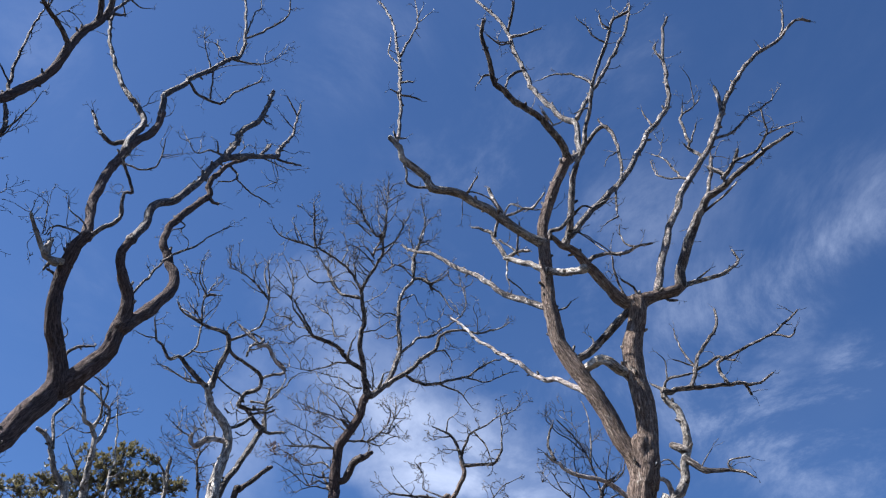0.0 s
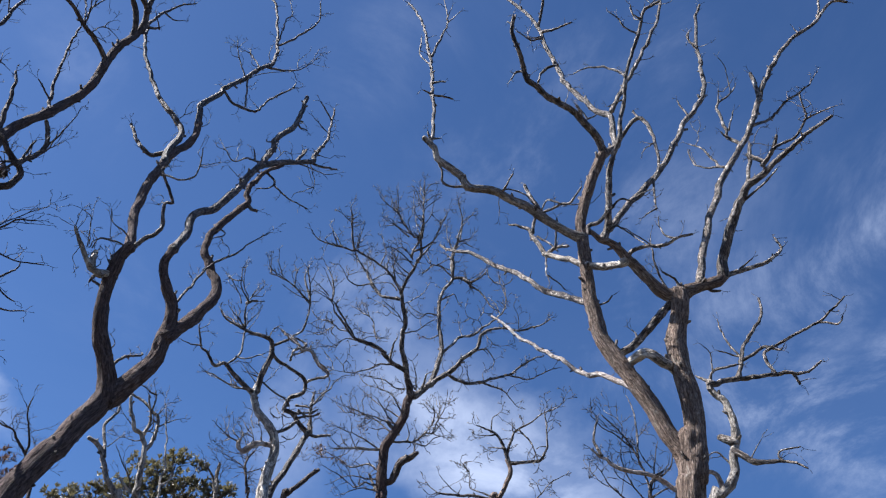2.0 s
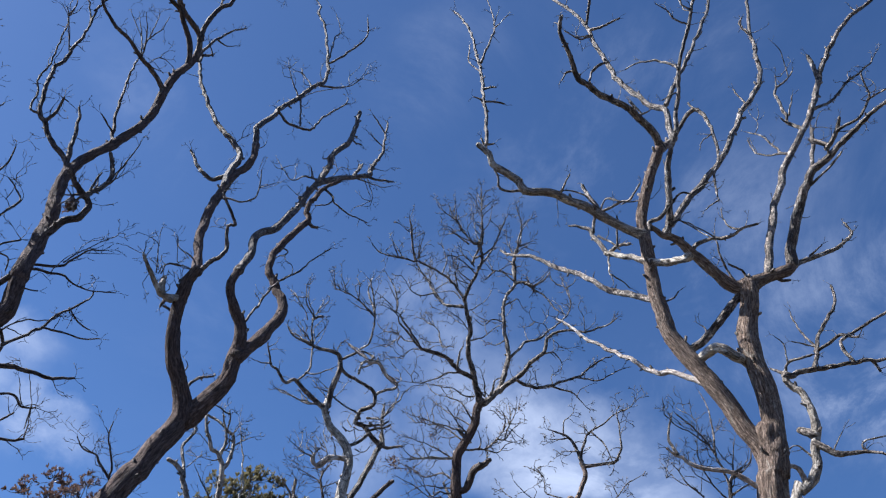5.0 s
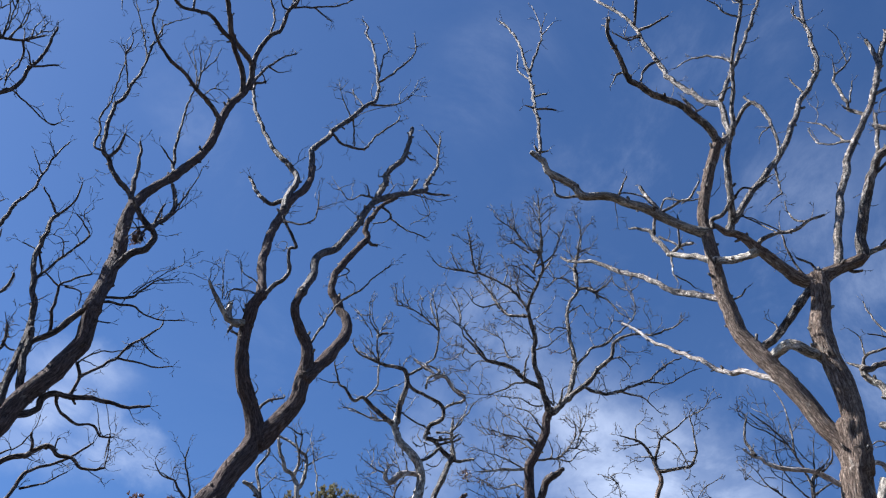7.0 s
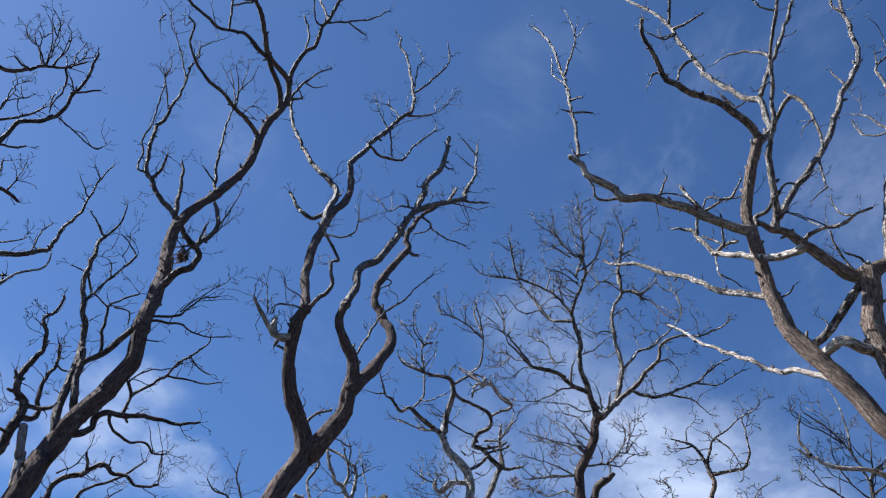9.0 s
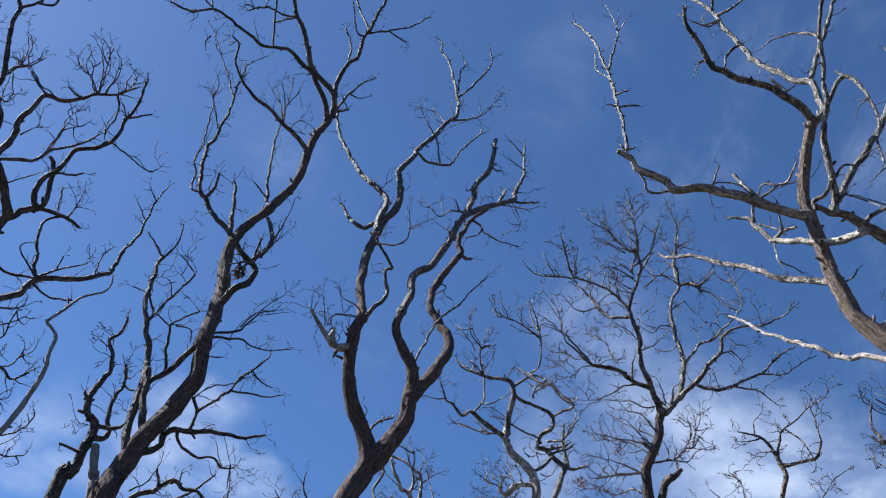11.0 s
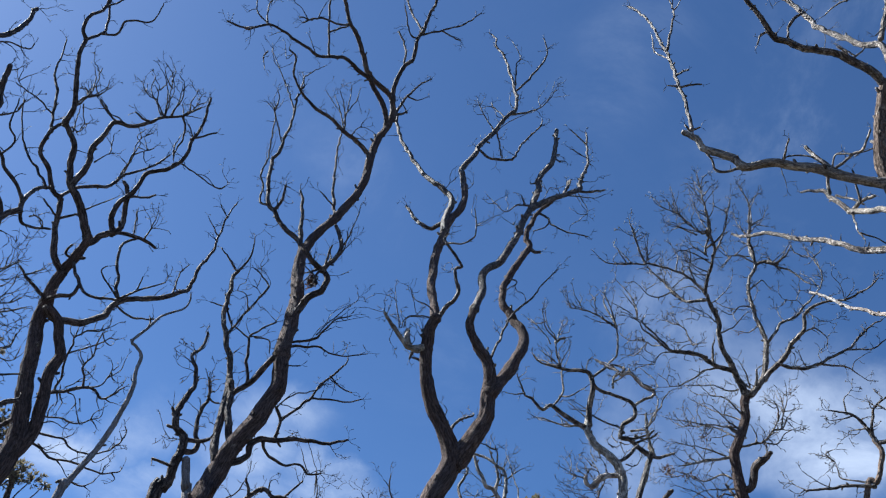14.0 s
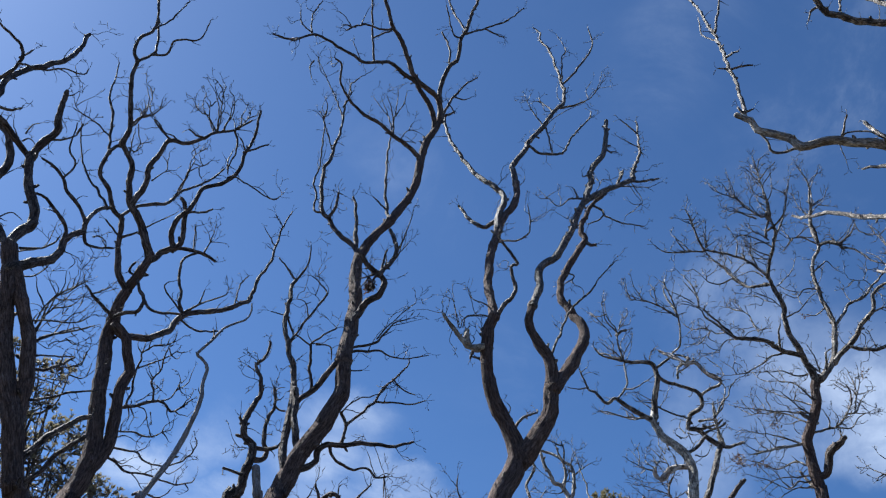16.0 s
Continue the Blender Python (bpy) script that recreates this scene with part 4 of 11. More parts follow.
oak_p = tree("sapling", "thin many-stemmed bare sapling behind the large oak", 3.32, 14.63, -12.04, pale=True)
limb("trunk", (.056, .038, .036, .031, .0259), (0, 0, -.15), (-.05, 0, .5), (-.27, 0, 4.43), (-.2, 0, 8.06), (-.13, -.026, 8.742), (-.03, -.052, 9.064), (.119, -.052, 9.194))
limb("branch", (.021, .0179, .0148, .0128, .0108), (-.1, -.052, 8.854), (-.23, -.182, 9.332), (-.398, -.285, 9.674), (-.623, -.387, 9.945), (-.866, -.487, 10.155))
limb("branch", (.0208, .0159, .012, .0081), (-.269, -.233, 9.414), (-.27, -.078, 10.073), (-.29, .052, 10.509), (-.411, .156, 10.949))
limb("branch", (.0158, .0128, .0108, .0078), (-.358, -.285, 9.585), (-.632, -.437, 9.77), (-.826, -.512, 9.852), (-1.057, -.635, 10.073))
limb("branch", (.021, .0149, .0109), (-.01, -.052, 9.064), (.257, -.156, 9.241), (.344, -.259, 9.495))
limb("branch", (.016, .0099, .005), (-.03, -.052, 9.064), (.029, -.156, 9.449), (.097, -.233, 9.741))
limb("branch", (.016, .0129, .0089, .0049), (-.15, -.026, 8.662), (-.398, -.182, 8.905), (-.564, -.361, 9.363), (-.513, -.487, 9.733))
limb("branch", (.0159, .0119, .0069, .0049), (-.557, -.182, 8.677), (-.784, -.259, 8.881), (-.949, -.336, 9.164), (-1.057, -.361, 9.264))
limb("branch", (.0099, .008, .005), (-.646, -.207, 8.798), (-.987, -.104, 9.068), (-1.231, .026, 9.478))
limb("branch", (.0099, .0079, .0049), (-.398, -.182, 8.905), (-.655, -.259, 9.089), (-.751, -.387, 9.463))
limb("branch", (.021, .0139, .0099), (-.11, -.026, 8.742), (.118, -.13, 8.831), (.247, -.156, 8.883))
limb("twig", (.008, .0062, .0043), (0, -.104, 9.256), (-.167, -.139, 9.406), (-.255, -.172, 9.614), (-.369, -.198, 9.739), (-.464, -.22, 9.844), (-.592, -.243, 9.927), (-.691, -.259, 9.978), (-.791, -.276, 10.03), (-.941, -.303, 10.136))
limb("twig", (.0083, .0063, .0044), (-.502, -.227, 9.869), (-.517, -.194, 10.069), (-.584, -.166, 10.229), (-.685, -.141, 10.342), (-.734, -.113, 10.505), (-.751, -.086, 10.682))
limb("twig", (.0082, .0063, .0044), (-.685, -.141, 10.342), (-.789, -.117, 10.42), (-.861, -.095, 10.52))
limb("twig", (.0082, .0063, .0044), (-.584, -.166, 10.229), (-.61, -.134, 10.404))
limb("twig", (.008, .0061, .0043), (-.791, -.276, 10.03), (-.915, -.376, 10.152), (-1.012, -.447, 10.231))
limb("twig", (.008, .0061, .0043), (-.204, -.156, 9.236), (-.269, -.175, 9.334), (-.383, -.2, 9.434), (-.405, -.221, 9.591), (-.467, -.248, 9.748))
limb("twig", (.0081, .0062, .0043), (.074, -.052, 9.155), (.17, -.002, 9.305), (.258, .042, 9.438), (.294, .097, 9.657))
limb("twig", (.0079, .0061, .0042), (-.4, -.217, 9.56), (-.606, -.264, 9.516), (-.703, -.286, 9.585))
limb("twig", (.0078, .006, .0042), (-.916, -.321, 9.107), (-.86, -.367, 9.19))
limb("twig", (.0079, .0061, .0042), (-1.06, -.065, 9.191), (-1.15, -.088, 9.118), (-1.078, -.075, 9.233), (-1.026, -.087, 9.282))
limb("twig", (.008, .0061, .0043), (-1.15, -.088, 9.118), (-1.129, -.056, 9.299), (-1.097, -.034, 9.422))
limb("twig", (.0078, .006, .0042), (-.602, -.197, 8.718), (-.561, -.236, 8.927), (-.525, -.263, 9.074))
twigs(2.4, 0.4, 2, fine=0.0042)

oak_c = tree("oak_tree", "bare spreading oak with fine twigs and some withered brown leaves", -1.82, 16.9, 5.82, pale="tips")
limb("trunk", (.164, .1025, .0942, .0887, .088), (0, 0, -.15), (0, 0, .5), (.002, -.22, 5.045), (.1, -.699, 8.935), (.11, -.73, 9.16), (.081, -.799, 9.476), (.052, -.853, 9.859), (.072, -.911, 10.089), (.232, -.963, 10.45), (.354, -1.009, 10.764), (.4, -1.08, 11.065), (.484, -1.104, 11.229))
limb("limb", (.0703, .0564, .048, .043, .0354), (.465, -1.099, 11.194), (.388, -1.264, 11.412), (.293, -1.428, 11.633), (.155, -1.656, 11.939), (.127, -1.828, 12.233), (.172, -1.924, 12.375), (.126, -2.052, 12.57), (.038, -2.176, 12.753), (-.007, -2.3, 12.952))
limb("branch", (.0354, .0315, .0277, .025, .0232), (-.007, -2.294, 12.921), (.126, -2.535, 13.199), (.282, -2.781, 13.496), (.28, -2.947, 13.727), (.237, -3.037, 13.866))
limb("branch", (.0232, .0187, .0118, .0059), (.237, -3.031, 13.837), (.27, -3.137, 14.065), (.244, -3.303, 14.416), (.183, -3.553, 14.971))
limb("branch", (.0292, .0246, .02, .0174, .006), (.002, -2.294, 12.921), (-.243, -2.428, 13.18), (-.4, -2.512, 13.308), (-.643, -2.591, 13.398), (-.943, -2.688, 13.502), (-1.322, -2.767, 13.51), (-1.792, -2.863, 13.552), (-2.006, -2.963, 13.728))
limb("twig", (.0236, .0167, .0114), (-.321, -2.478, 13.225), (-.357, -2.439, 13.367), (-.384, -2.434, 13.469))
limb("branch", (.0171, .0163, .012, .0093, .006), (.245, -3.027, 13.815), (.048, -3.011, 13.899), (-.276, -3.025, 14.422), (-.532, -3, 14.669), (-.768, -3.016, 15.039))
limb("twig", (.0145, .0111, .0059), (.219, -3.031, 13.837), (-.046, -3.112, 13.856), (-.436, -3.258, 13.963))
limb("branch", (.0234, .0191, .0139, .0095, .006), (.238, -2.767, 13.412), (.412, -2.716, 13.759), (.577, -2.617, 14.237), (.691, -2.548, 14.705), (.778, -2.493, 15.036))
limb("branch", (.0293, .0286, .0216, .0135, .0064), (.028, -2.185, 12.809), (-.043, -2.165, 12.818), (-.448, -1.961, 13.038), (-.648, -1.86, 13.336), (-.748, -1.792, 13.695), (-1.098, -1.614, 14.182))
limb("branch", (.0471, .0401, .0316, .0178, .0053), (.322, -1.418, 11.566), (.164, -1.503, 11.613), (-.092, -1.663, 11.672), (-.344, -1.855, 11.797), (-.603, -1.973, 11.793), (-.842, -2.087, 11.79), (-1.042, -2.243, 11.96), (-1.247, -2.391, 12.108), (-1.355, -2.516, 12.286), (-1.645, -2.642, 12.382))
limb("twig", (.0114, .0097, .0062), (-1.355, -2.516, 12.286), (-1.356, -2.626, 12.495), (-1.554, -2.783, 12.807))
limb("branch", (.023, .0184, .0147, .0101, .0055), (.229, -1.479, 11.622), (-.186, -1.552, 11.601), (-.45, -1.599, 11.415), (-.78, -1.647, 11.245), (-1.143, -1.716, 11.21))
limb("branch", (.0292, .0182, .0118), (-.064, -1.659, 11.639), (-.018, -1.799, 11.898), (.037, -1.872, 12.058))
limb("limb", (.0646, .0515, .0374, .027, .0074), (.531, -1.102, 11.212), (.756, -1.059, 11.455), (.888, -1.007, 11.802), (.972, -.986, 12.172), (1.01, -.951, 12.449), (.944, -.93, 12.963), (.886, -.904, 13.433), (.886, -.867, 13.969), (1.027, -.84, 14.391), (1.119, -.83, 14.609), (1.08, -.83, 15.016), (1.087, -.825, 15.51), (1.216, -.825, 15.886), (1.25, -.833, 16.395), (1.115, -.853, 17.045))
limb("branch", (.0262, .0243, .0205, .0139, .013), (1.111, -.827, 14.594), (1.32, -.92, 14.565), (1.579, -1.004, 14.323), (1.779, -1.091, 14.085), (1.98, -1.163, 13.733), (2.096, -1.216, 13.584))
limb("twig", (.013, .0065), (1.532, -1.008, 14.347), (1.88, -1.01, 14.928))
limb("twig", (.0131, .0122, .0092, .0065), (1.081, -.814, 14.927), (1.006, -.828, 14.875), (.733, -.907, 14.908), (.482, -.958, 14.636))
limb("branch", (.0535, .0484, .0395, .0237, .0117), (.841, -1.024, 11.568), (.943, -1.066, 11.669), (1.173, -1.167, 11.81), (1.363, -1.249, 11.993), (1.452, -1.324, 12.131), (1.738, -1.434, 12.332), (1.803, -1.534, 12.625), (2.059, -1.637, 12.771), (2.602, -1.758, 12.725), (2.997, -1.855, 12.854), (3.199, -1.952, 12.983))
limb("branch", (.031, .0264, .0208, .0115, .0066), (1.011, -.947, 12.423), (1.219, -.864, 12.721), (1.373, -.78, 12.992), (1.708, -.668, 13.228), (1.928, -.593, 13.505), (2.217, -.492, 13.88), (2.409, -.436, 14.201), (2.447, -.386, 14.641), (2.398, -.349, 15.004), (2.292, -.324, 15.288))
limb("branch", (.0354, .033, .0266, .0219, .0124), (1.153, -1.166, 11.802), (1.442, -1.002, 11.767), (1.762, -.855, 11.835), (2.138, -.738, 12.081), (2.518, -.597, 12.32), (2.8, -.5, 12.631), (3.081, -.429, 12.934), (3.366, -.345, 13.112))
limb("branch", (.019, .016, .0141, .0121), (2.537, -.597, 12.32), (2.955, -.8, 12.148), (3.18, -.965, 12.208), (3.385, -1.107, 12.267))
limb("branch", (.0246, .0162, .0124, .0057), (2.002, -.789, 11.916), (2.404, -.632, 11.893), (2.578, -.518, 11.806), (2.801, -.398, 11.665))
limb("twig", (.0175, .0148, .0093, .0056), (1.748, -1.43, 12.308), (1.946, -1.366, 12.398), (2.113, -1.258, 12.222), (2.102, -1.176, 12.031))
limb("limb", (.0562, .0702, .0716, .0665, .0391), (.119, -.788, 9.396), (.271, -.841, 9.417), (.345, -.923, 9.558), (.364, -1, 9.699), (.437, -1.052, 9.776), (.568, -1.112, 9.839), (.697, -1.175, 9.907), wood="dark")
limb("twig", (.0168, .014, .0112), (.678, -1.167, 9.894), (.651, -1.131, 10.006), (.659, -1.121, 10.109))
limb("branch", (.0228, .02, .0181, .0095, .0057), (.185, -.929, 10.213), (.47, -.811, 10.308), (.643, -.743, 10.377), (.874, -.634, 10.701), (1.057, -.562, 11.096), (1.174, -.473, 11.508))
limb("limb", (.0284, .0246, .0188, .0114), (.053, -.907, 10.054), (-.241, -.974, 9.977), (-.569, -1.069, 9.909), (-.896, -1.133, 9.815), wood="pale")
limb("branch", (.0462, .0405, .0348), (.289, -.971, 10.502), (.156, -.998, 10.51), (.053, -1.062, 10.589))
limb("branch", (.017, .0141, .0102, .0056), (.28, -.98, 10.563), (-.115, -1.163, 10.563), (-.523, -1.345, 10.571), (-.979, -1.525, 10.596))
limb("branch", (.017, .0114, .0057), (.336, -1.003, 10.72), (-.146, -.866, 11.044), (-.604, -.72, 11.465))
limb("branch", (.0287, .0259, .023), (.091, -.729, 9.152), (-.034, -.699, 9.319), (-.169, -.636, 9.619))
limb("branch", (.0177, .0158, .0121, .0102, .0055), (.324, -1.17, 11.313), (.147, -1.216, 11.268), (-.095, -1.286, 11.385), (-.326, -1.338, 11.383), (-.676, -1.416, 11.388))
limb("branch", (.0179, .0121, .0093, .0055), (.336, -1.016, 10.807), (.062, -1.219, 11.123), (-.198, -1.305, 11.17), (-.39, -1.44, 11.369))
limb("branch", (.0232, .0176, .0101, .0055), (.359, -1.327, 11.486), (.544, -1.387, 11.202), (.486, -1.561, 11.492), (.392, -1.664, 11.681))
limb("branch", (.0357, .0262, .0176), (.615, -1.064, 11.308), (.697, -1.194, 11.466), (.72, -1.324, 11.639))
limb("branch", (.0228, .0169, .0113, .0084, .0056), (.081, -.867, 9.965), (-.203, -.963, 10.082), (-.485, -1.033, 10.205), (-.784, -1.093, 10.268), (-1.072, -1.155, 10.328))
limb("branch", (.0229, .0191, .0144, .0107, .0058), (.081, -.814, 9.583), (-.216, -.71, 9.783), (-.554, -.577, 9.758), (-.855, -.452, 9.975), (-1.226, -.354, 10.175))
limb("branch", (.0172, .0134, .0095, .0058), (.071, -.796, 9.449), (-.243, -.843, 9.416), (-.575, -.895, 9.41), (-.878, -.942, 9.184))
limb("branch", (.0173, .0105, .0056), (.08, -.716, 9.25), (-.329, -.864, 9.186), (-.631, -.965, 8.972))
limb("branch", (.0172, .0134, .0096, .0058), (.605, -.741, 10.368), (.876, -.612, 10.374), (1.04, -.544, 10.62), (1.282, -.487, 10.75))
limb("branch", (.0182, .0144, .0095, .0057), (.845, -.63, 10.674), (1.039, -.586, 10.726), (1.163, -.566, 10.947), (1.316, -.54, 11.113))
limb("branch", (.0182, .0114, .0056), (.971, -.584, 10.894), (1.004, -.719, 11.115), (.896, -.818, 11.245))
limb("branch", (.0175, .0113, .0061), (-.504, -2.543, 13.362), (-.434, -2.541, 13.708), (-.511, -2.534, 14.024))
limb("branch", (.0176, .0122, .0087, .0061), (-.139, -2.363, 13.059), (-.223, -2.553, 13.422), (-.161, -2.656, 13.648), (-.246, -2.753, 13.863))
limb("branch", (.0174, .0121, .0086, .006), (.196, -2.656, 13.321), (-.099, -2.867, 13.478), (-.34, -2.972, 13.511), (-.537, -3.016, 13.329))
limb("branch", (.0176, .0096, .0061), (.135, -2.535, 13.199), (-.135, -2.693, 13.314), (-.212, -2.774, 13.458))
limb("branch", (.0187, .014, .0102, .0066), (.906, -.904, 13.433), (.623, -.955, 13.437), (.446, -.977, 13.248), (.249, -1.067, 13.324))
limb("branch", (.0173, .0126, .0089, .0054), (.136, -1.824, 12.209), (.441, -1.975, 12.241), (.655, -2.093, 12.389), (.821, -2.195, 12.457))
limb("branch", (.0197, .0122, .0066), (.905, -.861, 13.936), (1.18, -.738, 14.224), (1.329, -.6, 14.106))
limb("branch", (.0188, .0113, .0065), (.953, -.93, 12.963), (.73, -.834, 12.851), (.542, -.82, 12.921))
limb("branch", (.0116, .0107, .0081, .0063), (.064, -2.168, 12.705), (.171, -2.116, 12.814), (.449, -2.009, 13.17), (.576, -1.924, 13.554))
limb("branch", (.0117, .0089, .0063), (.136, -1.925, 12.383), (-.035, -2.027, 12.562), (-.336, -2.171, 12.721))
limb("branch", (.012, .0094, .0077, .0059), (.289, -2.952, 13.756), (.143, -2.903, 14.255), (.048, -2.866, 14.774), (-.012, -2.832, 15.134))
limb("branch", (.0119, .0093, .0058), (.27, -3.137, 14.065), (.413, -3.253, 14.295), (.436, -3.391, 14.653))
limb("branch", (.012, .0085, .006), (.099, -3.015, 13.835), (-.046, -3.005, 14.226), (.056, -2.986, 14.495))
limb("branch", (.012, .0093, .0058), (-.276, -3.025, 14.422), (-.308, -3.121, 14.654), (-.348, -3.218, 14.892))
limb("branch", (.0122, .0087, .006), (-1.322, -2.767, 13.51), (-1.487, -2.726, 13.819), (-1.685, -2.686, 14.154))
limb("branch", (.0113, .0095, .0078, .0059), (-1.032, -2.679, 13.45), (-1.161, -2.83, 13.766), (-1.185, -2.997, 14.094), (-1.247, -3.09, 14.317))
limb("branch", (.0122, .0078, .0061), (-1.073, -2.724, 13.487), (-.945, -2.855, 13.699), (-.889, -2.911, 13.813))
limb("branch", (.0139, .0084, .0064), (1.223, -.846, 16.231), (1.416, -1.047, 16.44), (1.476, -1.104, 16.486))
limb("branch", (.014, .0093, .0066), (1.133, -.834, 15.69), (1.46, -.772, 15.955), (1.571, -.767, 16.167))
limb("branch", (.013, .0103, .0066), (1.087, -.825, 15.51), (.921, -.723, 15.934), (.875, -.676, 16.348))
limb("branch", (.0171, .0143, .0105, .0086, .0057), (.185, -.953, 10.379), (-.014, -.877, 10.581), (-.195, -.794, 10.737), (-.376, -.731, 10.834), (-.559, -.66, 10.887), (-.732, -.591, 10.948), (-.859, -.522, 10.991), (-1.024, -.471, 11.156), (-1.102, -.439, 11.279))
limb("branch", (.0115, .0086, .0057), (-.637, -.614, 10.921), (-.739, -.687, 11.062), (-.774, -.73, 11.184))
limb("branch", (.0114, .0086, .0057), (-.54, -.66, 10.887), (-.598, -.616, 11.115), (-.683, -.598, 11.334))
limb("branch", (.0114, .0095, .0076, .0057), (-.472, -.684, 10.877), (-.473, -.661, 11.071), (-.529, -.66, 11.228), (-.462, -.652, 11.352))
limb("branch", (.0114, .0086, .0058), (-.253, -.75, 10.781), (-.339, -.71, 10.693), (-.446, -.65, 10.64))
limb("branch", (.0169, .0141, .0103, .0074, .0055), (.251, -1, 10.527), (.062, -1.125, 10.658), (-.087, -1.226, 10.813), (-.207, -1.321, 10.923), (-.318, -1.377, 10.955))
limb("branch", (.0112, .0084, .0055), (-.012, -1.164, 10.753), (.034, -1.239, 10.898), (.11, -1.278, 10.984))
limb("branch", (.0182, .0144, .0124, .0087, .0057), (1.009, -.584, 10.718), (1.058, -.546, 10.981), (1.107, -.515, 11.112), (1.03, -.466, 11.289), (.917, -.432, 11.393), (.822, -.38, 11.541))
limb("branch", (.0125, .0096, .0057), (1.107, -.515, 11.112), (1.126, -.478, 11.376), (1.07, -.443, 11.639))
limb("branch", (.0125, .0095, .0057), (1.116, -.515, 11.123), (1.207, -.616, 11.281), (1.23, -.722, 11.482))
limb("branch", (.0125, .0086, .0057), (1.116, -.515, 11.112), (1.277, -.566, 11.114), (1.372, -.594, 11.132))
limb("branch", (.0115, .0087, .0058), (.991, -.582, 10.7), (1.156, -.529, 10.69), (1.353, -.431, 10.714))
limb("branch", (.0115, .0086, .0058), (1.068, -.542, 10.955), (1.172, -.569, 10.797), (1.251, -.576, 10.664))
limb("branch", (.0123, .0095, .0056), (1.004, -.719, 11.115), (.907, -.767, 11.08), (.83, -.805, 11.158))
limb("branch", (.0172, .0133, .0086, .0057), (.47, -.811, 10.308), (.525, -.884, 10.45), (.468, -.981, 10.572), (.411, -1.017, 10.642))
limb("branch", (.0115, .0085, .0057), (.605, -.741, 10.368), (.679, -.838, 10.492), (.61, -.936, 10.625))
limb("branch", (.0172, .0142, .0123, .0075, .0056), (.091, -.785, 9.377), (-.071, -.828, 9.301), (-.233, -.906, 9.296), (-.384, -.939, 9.165), (-.553, -1.024, 9.205), (-.656, -1.064, 9.129))
limb("branch", (.0114, .0094, .0075, .0057), (-.375, -.939, 9.165), (-.506, -1.011, 9.31), (-.58, -1.057, 9.453), (-.7, -1.095, 9.543))
limb("branch", (.0114, .0094, .0075, .0057), (-.553, -1.024, 9.205), (-.729, -1.113, 9.299), (-.87, -1.145, 9.343), (-1.062, -1.229, 9.401))
limb("branch", (.0114, .0085, .0057), (-.337, -.924, 9.244), (-.337, -.971, 9.397), (-.42, -1.014, 9.522))
limb("branch", (.0114, .0084, .0057), (-.626, -1.068, 9.9), (-.759, -1.037, 10.048), (-.833, -1.012, 10.24))
limb("branch", (.0114, .0094, .0075, .0056), (-.739, -1.088, 9.866), (-.876, -1.172, 9.904), (-.996, -1.234, 9.983), (-1.086, -1.293, 10.037))
limb("branch", (.0347, .0259, .0206, .0189, .0126), (-.052, -2.166, 12.826), (-.258, -2.104, 12.879), (-.41, -2.043, 12.941), (-.509, -2.021, 13.097), (-.661, -1.985, 13.327), (-.761, -1.963, 13.491), (-.923, -1.917, 13.813), (-1.076, -1.884, 14.061))
limb("branch", (.018, .0152, .0134, .0079, .0062), (-.657, -1.867, 13.375), (-.826, -1.921, 13.245), (-1.003, -1.988, 13.197), (-1.167, -2.096, 13.249), (-1.268, -2.19, 13.382), (-1.37, -2.253, 13.47))
limb("branch", (.0134, .0062), (-1.167, -2.096, 13.249), (-1.144, -2.182, 13.335))
limb("branch", (.0133, .0106, .008, .0063), (-.095, -2.298, 12.937), (-.237, -2.265, 13.137), (-.47, -2.198, 13.159), (-.64, -2.125, 13.142))
limb("branch", (.0134, .009, .0063), (-.626, -1.993, 13.374), (-.501, -1.946, 13.534), (-.385, -1.916, 13.659))
limb("branch", (.0134, .0107, .008, .0062), (-.707, -1.975, 13.408), (-.776, -2.052, 13.567), (-.709, -2.126, 13.708), (-.742, -2.178, 13.86))
limb("branch", (.0133, .0062), (-.718, -2.122, 13.677), (-.817, -2.083, 13.883))
limb("branch", (.0133, .0063), (-.631, -2.078, 13.572), (-.686, -2.024, 13.836))
limb("branch", (.0235, .0206, .0171, .0093, .0059), (-1.072, -2.732, 13.533), (-1.159, -2.881, 13.744), (-1.185, -3.018, 13.936), (-1.238, -3.136, 14.144), (-1.268, -3.199, 14.237), (-1.223, -3.263, 14.345))
limb("branch", (.0129, .0103, .0059), (-1.203, -2.989, 14.043), (-1.303, -3.028, 14.075), (-1.427, -3.091, 14.152))
limb("branch", (.0129, .006), (-1.184, -3.002, 14.116), (-1.096, -3.031, 14.183))
limb("branch", (.0129, .0104, .006), (-.992, -2.774, 13.555), (-.996, -2.873, 13.7), (-.945, -3.012, 13.907))
limb("branch", (.0129, .0061), (-1.01, -2.774, 13.555), (-.842, -2.853, 13.587))
limb("branch", (.0129, .0095, .006), (-1.427, -2.739, 13.57), (-1.532, -2.843, 13.729), (-1.584, -2.939, 13.873))
limb("branch", (.0129, .0061), (-1.357, -2.767, 13.51), (-1.408, -2.745, 13.705))
limb("branch", (.0234, .018, .0145, .0093, .0058), (.108, -2.78, 13.488), (.22, -2.979, 13.81), (.117, -3.015, 13.835), (-.011, -3.082, 13.937), (-.173, -3.176, 14.043), (-.282, -3.265, 14.214), (-.476, -3.338, 14.315), (-.668, -3.42, 14.42), (-.733, -3.475, 14.527))
limb("branch", (.0127, .0093, .0058), (-.214, -3.226, 14.15), (-.331, -3.309, 14.376), (-.339, -3.386, 14.625))
